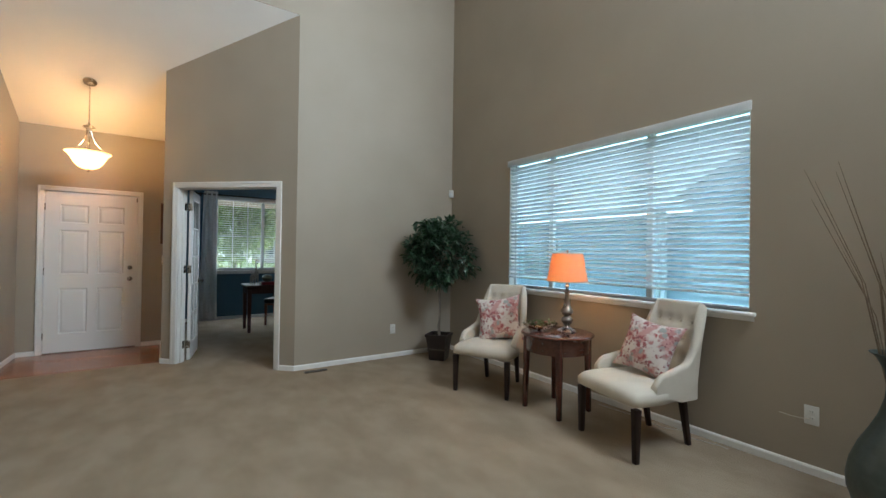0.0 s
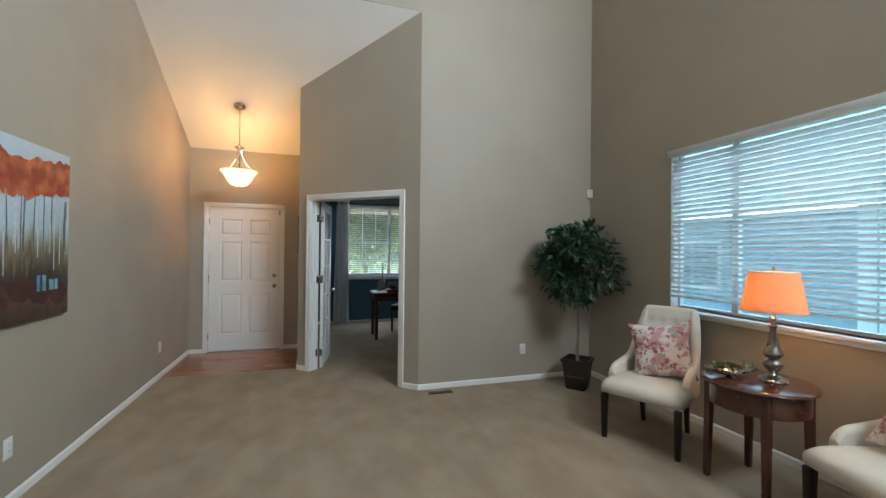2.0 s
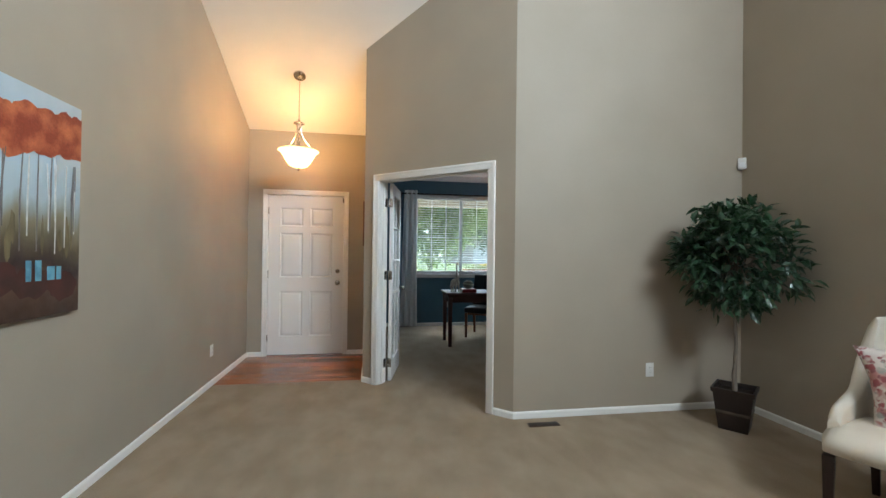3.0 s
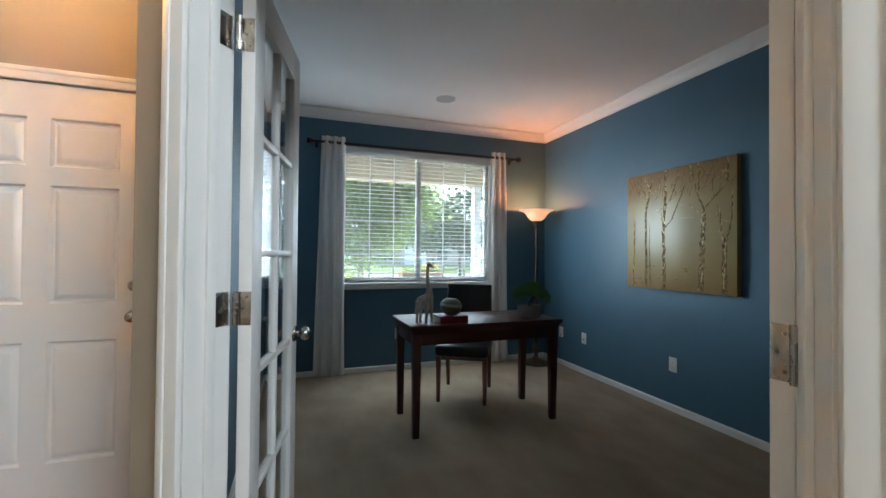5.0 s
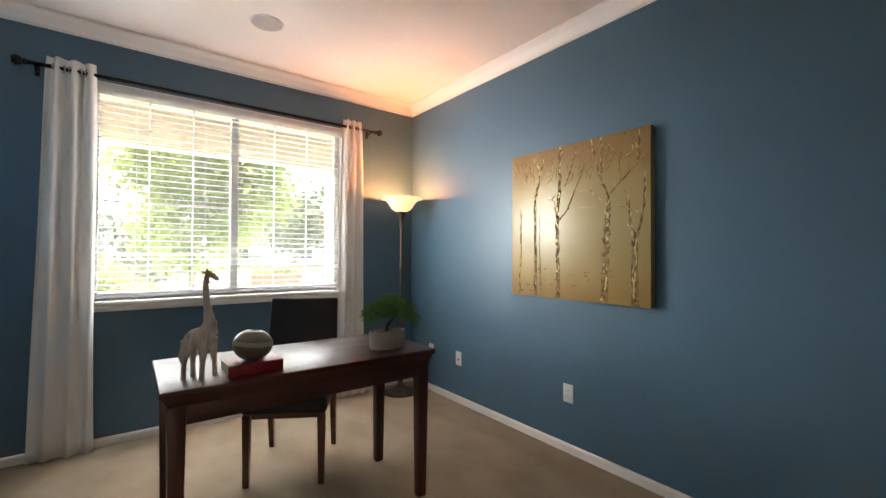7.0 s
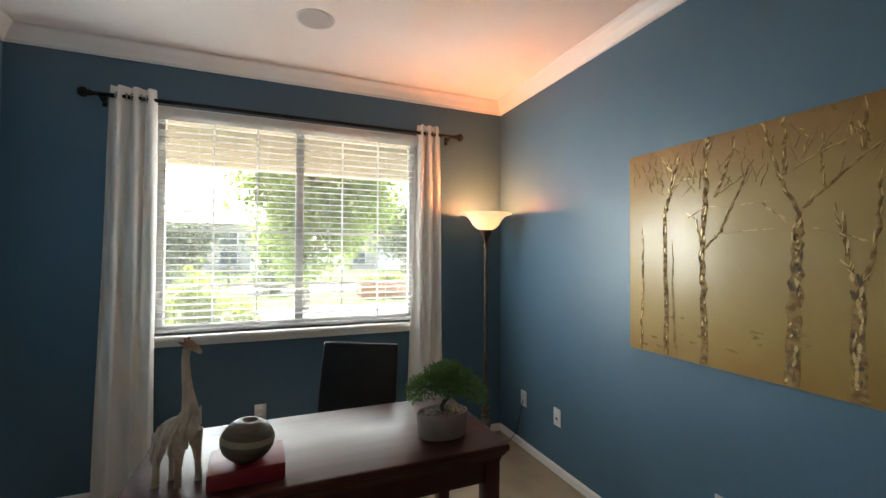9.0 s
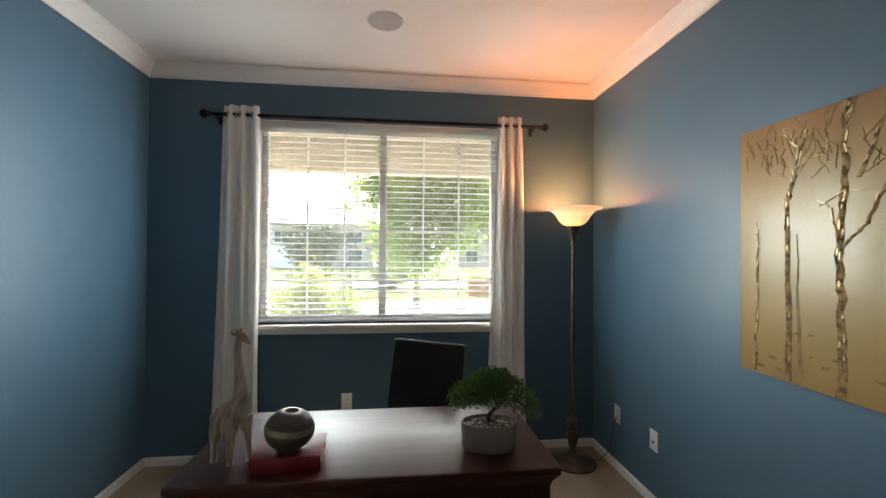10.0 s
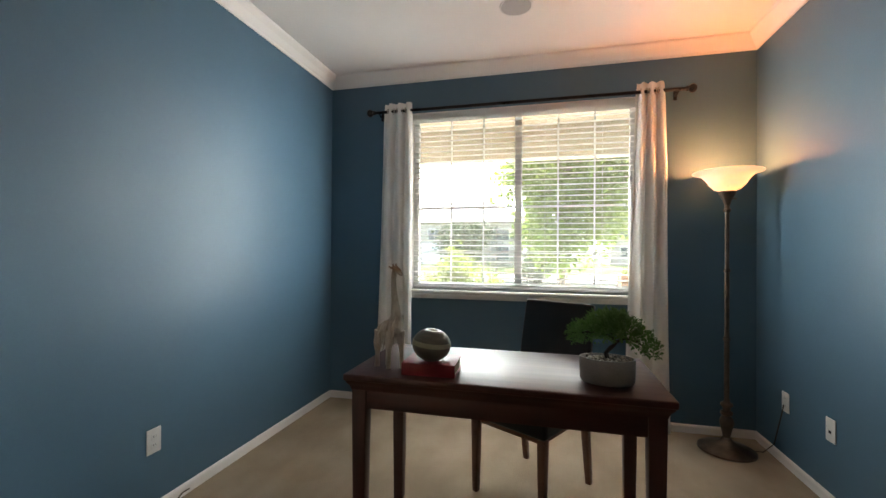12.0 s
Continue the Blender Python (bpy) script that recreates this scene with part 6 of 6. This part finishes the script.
# ---- black metal wall art behind the open leaf ----
wall_art = thing("wall_art", pose(OFF_W + 0.014, 6.20, 1.585, 0, 0, 90), "small black metal geometric wall sculpture on the blue wall", "wall art")
for a, b in (((-0.09, 0.10), (0.09, 0.10)), ((-0.07, -0.10), (0.07, -0.10)), ((-0.08, 0.095), (0.06, -0.095)), ((0.08, 0.095), (-0.06, -0.095)), ((-0.10, 0.0), (0.10, 0.0)), ((-0.10, 0.0), (-0.06, -0.10)), ((0.10, 0.0), (0.06, -0.10)), ((0.0, 0.10), (0.0, -0.10))):
    part("rod", tube([(a[0], 0, a[1]), (b[0], 0, b[1])], 0.0042, 8), BLACKM, wall_art)
part("ring", tube([(0.075 * math.cos(k * math.pi / 16), -0.006, 0.075 * math.sin(k * math.pi / 16)) for k in range(33)], 0.0036, 8), BLACKM, wall_art)
for dx in (-0.06, 0.06):
    part("standoff", tube([(dx, 0.0, 0.10), (dx, 0.0135, 0.10)], 0.004, 8), BLACKM, wall_art)

# ---- office plant in the far corner ----
opl = thing("corner_plant", pose(3.09, 5.17, 0), "broad-leaved green potted plant in the office corner", "potted plant")
part("planter", lathe([(0, 0), (0.12, 0), (0.15, 0.02), (0.17, 0.26), (0.178, 0.28), (0.165, 0.285), (0.155, 0.25), (0, 0.25)], 36), POTDARK, opl, "dark round planter")
BIGLEAF = translucent("broad_leaf", (0.034, 0.078, 0.028), 0.12, rough=0.32, back=(0.08, 0.13, 0.03))
rnd = random.Random(17)
bm = bmesh.new()
stems = []
for i in range(5):
    a = i * 1.3
    tube([(0.02 * math.cos(a), 0.02 * math.sin(a), 0.24), (0.05 * math.cos(a), 0.05 * math.sin(a), 0.7), (0.09 * math.cos(a), 0.09 * math.sin(a), 1.0)], [0.010, 0.008, 0.004], 7, bm)
part("stem", bm, BARK, opl)
for i in range(95):
    a = rnd.uniform(0, 6.283)
    z = rnd.choice((0.40, 0.46, 0.60, 0.66, 0.92, 0.97)) + rnd.uniform(-0.05, 0.05)
    d = Vector((math.cos(a), math.sin(a), rnd.uniform(-0.15, 0.35)))
    bm = bmesh.new()
    ln = rnd.uniform(0.13, 0.21)
    p0 = Vector((0.05 * math.cos(a), 0.05 * math.sin(a), z))
    if 3.09 + p0.x + d.x * (ln + 0.1) > EAST_O - 0.02 or 5.17 + p0.y + d.y * (ln + 0.1) < OFF_S + 0.02:
        continue
    leaf_quad(bm, p0 + d * 0.10, d + Vector((0, 0, 0.02)), Vector((rnd.uniform(-0.9, 0.9), rnd.uniform(-0.9, 0.9), 0.8)), ln, ln * 0.62, 0.10)
    tube([p0, p0 + d * 0.11], 0.003, 5, bm)
    part("leaf", bm, BIGLEAF, opl)

# ---- outdoors ----
LAWN = mat("lawn_grass", (0.060, 0.090, 0.022), (0.042, 0.070, 0.017), scale=1.2, rough=0.95, bump=0.02, bscale=60, fine=0.2, spec=0.1)
CONC = mat("pale_concrete", (0.60, 0.58, 0.54), (0.53, 0.51, 0.47), scale=1.5, rough=0.9, bump=0.002, bscale=80, fine=0.05)
ASPH = mat("asphalt", (0.060, 0.060, 0.062), (0.045, 0.045, 0.047), scale=2, rough=0.9, bump=0.004, bscale=120, fine=0.12)
SIDING = mat("grey_blue_siding", (0.20, 0.29, 0.34), (0.18, 0.26, 0.31), scale=2, rough=0.75, bump=0.0006, bscale=150, fine=0.03)
SIDING2 = mat("tan_siding", (0.42, 0.39, 0.34), (0.38, 0.355, 0.31), scale=2, rough=0.8)
ROOF = mat("grey_shingles", (0.19, 0.20, 0.215), (0.15, 0.16, 0.172), scale=3, stretch=(1, 4, 4), rough=0.95, bump=0.008, bscale=30, fine=0.15)
TANWOOD = mat("tan_porch_paint", (0.42, 0.34, 0.25), (0.38, 0.31, 0.225), scale=3, rough=0.6)
MAPLE = translucent("maple_leaf", (0.090, 0.125, 0.036), 0.5, rough=0.7, scale=4, back=(0.25, 0.35, 0.07))
SHRUBL = translucent("shrub_leaf", (0.095, 0.130, 0.028), 0.4, rough=0.6, scale=4, back=(0.22, 0.29, 0.045))
SPRUCE = mat("blue_spruce_needles", (0.060, 0.095, 0.085), (0.04, 0.065, 0.055), scale=6, rough=0.9)
DARKTREE = mat("far_tree_leaves", (0.115, 0.150, 0.075), (0.090, 0.120, 0.060), scale=3, rough=0.9)
GZ = -0.16


def outdoor(name, bm, material, label, category):
    return tagged(finish(name, bm, material), label, category, kind="structure")


outdoor("ground", box((-160, -160, GZ - 0.3), (160, 160, GZ)), LAWN, "green lawn reaching to the horizon", "ground")
outdoor("pavement", box((-9, WIN + 2.9, GZ + 0.002), (16, 19.5, GZ + 0.03), 0.01), CONC, "pale sunlit concrete drive", "pavement")
outdoor("porch_floor", box((-2.4, WIN + 0.16, GZ + 0.002), (5.8, WIN + 2.89, GZ + 0.05), 0.01), CONC, "pale concrete porch floor", "porch floor")
outdoor("road", box((-150, 24.5, GZ + 0.002), (150, 32.0, GZ + 0.012)), ASPH, "grey asphalt street", "road")
outdoor("kerb", box((-150, 24.25, GZ + 0.002), (150, 24.5, GZ + 0.13), 0.02), CONC, "concrete kerb along the street", "kerb")
outdoor("house_foundation", box((-1.6, -3.9, GZ - 0.1), (3.75, 9.1, -0.12)), CONC, "concrete slab under the house", "foundation")


def sky_glow(name, m, w, h, strength, label, colour=(0.86, 0.95, 1.0)):
    """A far glowing board, added for the hazy sky and to light the rooms."""
    g = bpy.data.materials.new(name)
    g.use_nodes = True
    b = g.node_tree.nodes["Principled BSDF"]
    b.inputs["Base Color"].default_value = (0, 0, 0, 1)
    b.inputs["Specular IOR Level"].default_value = 0
    b.inputs["Emission Color"].default_value = (*colour, 1)
    b.inputs["Emission Strength"].default_value = strength
    ob = outdoor("backdrop", box((-w / 2, -0.1, 0), (w / 2, 0, h)), g, label, "sky")
    ob.matrix_world = m
    return ob


sky_glow("hazy_sky_north", pose(0, 120, GZ), 220, 70, HAZE_N, "glowing board standing in for hazy sky beyond the street", (0.80, 0.92, 1.0))
sky_glow("hazy_sky_east", pose(70, 0, GZ, 0, 0, -90), 160, 55, HAZE_E, "glowing board standing in for hazy sky beyond the neighbour", (0.88, 0.96, 1.0))

# porch beam and its posts over the office window
porch = thing("porch", pose(0, 10.75, 0), "tan painted porch beam on white posts", "porch")
part("beam", box((-2.2, -0.09, 2.36), (5.6, 0.09, 2.75), 0.01), TANWOOD, porch, "tan painted beam")
part("soffit", box((-2.2, -1.74, 2.75), (5.6, 0.40, 2.83)), TANWOOD, porch, "tan porch soffit")
for x in (-0.6, 3.35):
    part("post", box((x - 0.06, -0.06, GZ + 0.001), (x + 0.06, 0.06, 2.36), 0.008), VINYL, porch, "white post")


def tree(name, x, y, h, rad, base, leaves, material, seed, label, trunk_r=0.09, leaf=0.13, group=""):
    """A trunk that tapers, limbs, and a crown of single leaves in uneven clusters."""
    t = thing(name, pose(x, y, GZ), label, "tree", group)
    rn = random.Random(seed)
    bm = bmesh.new()
    top = Vector((rn.uniform(-0.1, 0.1), rn.uniform(-0.1, 0.1), h * 0.92))
    tube([(0, 0, -0.05), (0.02, 0, h * 0.25), (-0.03, 0.02, h * 0.5), (0.02, 0, h * 0.75), top], [trunk_r * 1.25, trunk_r, trunk_r * 0.75, trunk_r * 0.45, trunk_r * 0.12], 9, bm)
    ends = []
    for i in range(30):
        z0 = rn.uniform(base, h * 0.85)
        a = rn.uniform(0, 6.283)
        frac = (z0 - base) / (h - base)
        reach = rad * (0.55 + 0.6 * math.sin(math.pi * min(1, frac * 0.8 + 0.22))) * rn.uniform(0.6, 1.0)
        e = Vector((reach * math.cos(a), reach * math.sin(a), min(h, z0 + reach * rn.uniform(0.25, 0.7))))
        m_ = Vector((0.5 * e.x, 0.5 * e.y, z0 + (e.z - z0) * 0.35))
        tube([(0, 0, z0), m_, e], [trunk_r * 0.35, trunk_r * 0.2, 0.008], 6, bm)
        ends += [e, m_.lerp(e, 0.6), m_]
    part("trunk", bm, BARK, t, "grey-brown trunk and limbs")
    bm = bmesh.new()
    for i in range(leaves):
        c = ends[rn.randrange(len(ends))]
        p = c + Vector((rn.gauss(0, 1), rn.gauss(0, 1), rn.gauss(0, 0.8))) * rad * 0.17
        leaf_quad(bm, p, rand_dir(rn, 0.4), Vector((rn.gauss(0, 0.5), rn.gauss(0, 0.5), 1)), leaf * rn.uniform(0.7, 1.2), leaf * 0.75)
    part("crown", bm, material, t, "loose crown of green leaves")
    return t


tree("maple_tree", 2.55, 18.6, 5.6, 2.0, 1.15, 14000, MAPLE, 2, "young green maple standing by the drive", leaf=0.19)
tree("garden_tree", 9.5, 27.0, 6.0, 2.6, 1.6, 2600, DARKTREE, 5, "green street tree across the lawn", leaf=0.26, group="far trees")
tree("garden_tree", -4.5, 40.0, 3.4, 2.2, 0.5, 2200, DARKTREE, 7, "green garden tree before the far house", leaf=0.34, group="far trees")
tree("garden_tree", 2.2, 44.0, 3.6, 2.6, 0.5, 2400, DARKTREE, 9, "green garden tree before the far house", leaf=0.36, group="far trees")
tree("garden_tree", 14.0, 46.0, 8.0, 4.0, 1.4, 2600, DARKTREE, 12, "green garden tree across the street", leaf=0.40, group="far trees")


def shrub(name, x, y, h, rad, n, material, seed, label, leaf=0.06, z=GZ + 0.049):
    t = thing(name, pose(x, y, z), label, "shrub")
    rn = random.Random(seed)
    bm, tips_ = bmesh.new(), []
    for i in range(26):
        a, r = rn.uniform(0, 6.283), rad * math.sqrt(rn.random())
        e = Vector((r * math.cos(a), r * math.sin(a), h * (1 - 0.35 * (r / rad) ** 2) * rn.uniform(0.75, 1.0)))
        tube([(e.x * 0.2, e.y * 0.2, -0.03), (e.x * 0.7, e.y * 0.7, e.z * 0.55), e], [0.010, 0.006, 0.002], 5, bm)
        tips_.append(e)
    part("branches", bm, BARK, t)
    bm = bmesh.new()
    for i in range(n):
        e = tips_[rn.randrange(len(tips_))]
        f = rn.random() ** 0.5
        p = Vector((e.x * (0.4 + 0.6 * f), e.y * (0.4 + 0.6 * f), e.z * f)) + Vector((rn.gauss(0, 1), rn.gauss(0, 1), rn.gauss(0, 1))) * rad * 0.13
        leaf_quad(bm, p, rand_dir(rn, -0.3), Vector((rn.gauss(0, 0.5), rn.gauss(0, 0.5), 1)), leaf * rn.uniform(0.7, 1.2), leaf * 0.5)
    part("foliage", bm, material, t, "bright yellow-green leaves")
    return t


shrub("garden_shrub", 0.88, 11.35, 1.42, 0.58, 5200, SHRUBL, 3, "bright yellow-green shrub outside the office window", 0.075)
shrub("garden_shrub", -1.2, 21.5, 1.1, 0.8, 1500, DARKTREE, 6, "low green shrub on the lawn", 0.12)
shrub("garden_shrub", 1.6, 24.0, 1.0, 0.9, 1500, DARKTREE, 8, "low green shrub on the lawn", 0.12)

spruce = thing("spruce_tree", pose(0.25, 21.5, GZ), "small blue spruce on the lawn", "tree")
part("trunk", tube([(0, 0, -0.02), (0, 0, 2.3)], [0.05, 0.01], 8), BARK, spruce)
rn = random.Random(31)
bm = bmesh.new()
for i in range(1500):
    f = rn.random() ** 0.7
    z = 0.15 + 2.25 * (1 - f)
    r = 0.72 * f * rn.uniform(0.3, 1.0) + 0.03
    a = rn.uniform(0, 6.283)
    d = Vector((math.cos(a), math.sin(a), -0.1))
    leaf_quad(bm, Vector((r * d.x, r * d.y, z - 0.1 * r)), d, Vector((0, 0, 1)), rn.uniform(0.10, 0.18), 0.05, 0.1)
part("needles", bm, SPRUCE, spruce, "blue-green needle sprays")

pl = thing("flower_planter", pose(5.55, 21.6, GZ), "orange-brown wooden planter with yellow flowers", "planter")
CEDAR = mat("cedar_boards", (0.30, 0.13, 0.055), (0.22, 0.09, 0.04), scale=4, stretch=(1, 6, 6), rough=0.7, piece=0.15)
for k in range(4):
    part("board", box((-0.9, -0.4, 0.02 + k * 0.16), (0.9, -0.36, 0.17 + k * 0.16), 0.006), CEDAR, pl)
    part("board", box((-0.9, 0.36, 0.02 + k * 0.16), (0.9, 0.40, 0.17 + k * 0.16), 0.006), CEDAR, pl)
for sx in (-0.88, 0.84):
    part("end_board", box((sx, -0.36, 0.02), (sx + 0.04, 0.36, 0.65), 0.006), CEDAR, pl)
part("soil", box((-0.84, -0.355, 0.5), (0.84, 0.355, 0.60)), SOIL, pl)
bm = bmesh.new()
for i in range(500):
    leaf_quad(bm, Vector((rn.uniform(-0.8, 0.8), rn.uniform(-0.3, 0.3), 0.6 + rn.uniform(0, 0.2))), rand_dir(rn, -0.4), Vector((0, 0, 1)), 0.12, 0.06)
part("plants", bm, SHRUBL, pl, "green planter foliage")
YEL = mat("yellow_petals", (0.62, 0.45, 0.03), rough=0.7)
bm = bmesh.new()
for i in range(160):
    leaf_quad(bm, Vector((rn.uniform(0.0, 0.8), rn.uniform(-0.3, 0.3), 0.76 + rn.uniform(0, 0.14))), rand_dir(rn, -0.6), Vector((0, 0, 1)), 0.08, 0.07)
part("flowers", bm, YEL, pl, "yellow flowers")


def lap_wall(parent, m, w, z0, z1, material, top=None):
    """Lapped boards on a wall in local x, facing -y; top(x) gives a gable's height."""
    bm = bmesh.new()
    n = int((z1 - z0) / 0.16)
    for i in range(n):
        za, zb = z0 + i * 0.16, z0 + (i + 1) * 0.16
        xa, xb = (-w / 2, w / 2) if not top else top(zb)
        if xb - xa < 0.1:
            continue
        vs = [(xa, -0.028, za), (xb, -0.028, za), (xb, -0.010, zb), (xa, -0.010, zb), (xa, 0.10, za), (xb, 0.10, za), (xb, 0.10, zb), (xa, 0.10, zb)]
        v = [bm.verts.new(m @ Vector(p)) for p in vs]
        for f in ((0, 1, 2, 3), (4, 7, 6, 5), (0, 4, 5, 1), (1, 5, 6, 2), (2, 6, 7, 3), (3, 7, 4, 0)):
            bm.faces.new([v[k] for k in f])
    return part("wall", bm, material, parent, "lapped horizontal siding", smooth=False)


def house_window(parent, m, x, z, w, h):
    f = part("window", box((x - w / 2 - 0.07, -0.055, z - h / 2 - 0.07), (x + w / 2 + 0.07, -0.030, z + h / 2 + 0.07), 0.006, m=m), VINYL, parent, "white-framed window")
    part("pane", box((x - w / 2, -0.062, z - h / 2), (x - 0.02, -0.056, z + h / 2), m=m), mat("dark_house_glass", (0.05, 0.07, 0.08), rough=0.08), f)
    part("pane", box((x + 0.02, -0.062, z - h / 2), (x + w / 2, -0.056, z + h / 2), m=m), mat("dark_house_glass", (0.05, 0.07, 0.08), rough=0.08), f)


# the neighbour's house east of the living room: a long wall under an eave, and a gabled wing
nb = thing("neighbour_house", pose(0, 0, 0), "grey-blue lapped-siding house next door with white trim", "house")
ME = pose(9.2, 7.0, 0, 0, 0, -90)
lap_wall(nb, ME, 14.0, GZ, 2.36, SIDING)
bm = bmesh.new()
for x, z in ((8.7, 2.30), (8.7, 2.46), (14.0, 5.4), (14.0, 5.24)):
    for y in (-0.3, 14.4):
        bm.verts.new((x, y, z))
bmesh.ops.convex_hull(bm, input=list(bm.verts))
part("roof", bm, ROOF, nb, "grey shingled roof")
part("gutter", box((8.58, -0.3, 2.30), (8.70, 14.4, 2.42), 0.02), VINYL, nb, "white gutter")
part("downspout", box((9.04, 4.58, GZ), (9.13, 4.68, 2.30), 0.012), VINYL, nb, "white downspout")
part("corner_board", box((9.02, 4.70, GZ), (9.14, 4.95, 2.30), 0.01), VINYL, nb, "white corner board")
house_window(nb, ME, -1.2, 1.2, 1.3, 1.0)
house_window(nb, ME, -4.2, 1.2, 1.3, 1.0)
MG = pose(7.9, 1.0, 0, 0, 0, -90)


def gable(z):
    s = 2.5 if z < 2.6 else max(0.0, 2.5 - (z - 2.6) / 0.62)
    return (-s, s)


wing = thing("neighbour_wing", pose(0, 0, 0), "gabled grey-blue wing of the house next door", "house")
lap_wall(wing, MG, 5.0, GZ, 4.15, SIDING, gable)
for s in (-1, 1):
    bm = bmesh.new()
    for x in (7.84, 13.0):
        for y, z in ((1.0 + s * 2.85, 2.38), (1.0 + s * 2.85, 2.54), (1.0, 4.15), (1.0, 4.31)):
            bm.verts.new((x, y, z))
    bmesh.ops.convex_hull(bm, input=list(bm.verts))
    part("roof", bm, ROOF, wing, "grey shingled roof")
    bm = bmesh.new()
    for x in (7.78, 7.836):
        for y, z in ((1.0 + s * 2.87, 2.32), (1.0 + s * 2.87, 2.54), (1.0, 4.09), (1.0, 4.31)):
            bm.verts.new((x, y, z))
    bmesh.ops.convex_hull(bm, input=list(bm.verts))
    part("rake_board", bm, VINYL, wing, "white rake board")
house_window(wing, MG, -0.8, 1.45, 1.1, 1.1)
part("side_wall", box((8.0, 3.40, GZ), (9.0, 3.50, 2.4)), SIDING, wing)


def far_house(x, y, w, d, eave, peak, material, label):
    h = thing("far_house", pose(x, y, GZ), label, "house", "houses across the street")
    part("wall", box((-w / 2, 0, 0), (w / 2, d, eave)), material, h, smooth=False)
    bm = bmesh.new()
    for px, py, z in ((-w / 2 - 0.5, -0.5, eave), (w / 2 + 0.5, -0.5, eave), (w / 2 + 0.5, d + 0.5, eave), (-w / 2 - 0.5, d + 0.5, eave), (-w / 2 + w * 0.22, d / 2, peak), (w / 2 - w * 0.22, d / 2, peak)):
        bm.verts.new((px, py, z))
    bmesh.ops.convex_hull(bm, input=list(bm.verts))
    part("roof", bm, ROOF, h, "grey hipped roof", smooth=False)
    m = pose(0, 0, 0)
    for k in range(4):
        house_window(h, m, -w / 2 + w * (k + 0.5) / 4, eave * 0.72, 1.4, 1.2)
        if k != 1:
            house_window(h, m, -w / 2 + w * (k + 0.5) / 4, eave * 0.28, 1.4, 1.3)
    part("garage_door", box((-w / 2 + w * 0.375 - 1.4, -0.04, 0), (-w / 2 + w * 0.375 + 1.4, -0.002, 2.3), 0.01), VINYL, h, "white garage door")
    return h


far_house(-8.0, 50.0, 15.0, 9.0, 4.6, 7.4, SIDING2, "two-storey tan house across the street")
far_house(16.0, 54.0, 14.0, 9.0, 4.8, 7.6, SIDING2, "two-storey pale house across the street")

# ---- oak planks of the entry, last ----
rn = random.Random(40)
hall_floor = bpy.data.objects["floor_hall"]
y, row = LIT + 1.1745, 0
meshes = {}
while y < FRONT - 0.005:
    wd = min(0.083, FRONT - y)
    x = WEST
    cuts = sorted(rn.uniform(WEST + 0.2, 0.0) for _ in range(rn.choice((1, 1, 2)))) + [0.172]
    for c in cuts:
        if c - x > 0.08:
            ob = part("plank", box((0.0004, 0.0004, -0.0155), (c - x - 0.0008, wd - 0.0008, 0.0), 0.0012, seg=1), OAK, hall_floor, smooth=False)
            ob.location = (x, y, 0)
            x = c
    y += 0.083
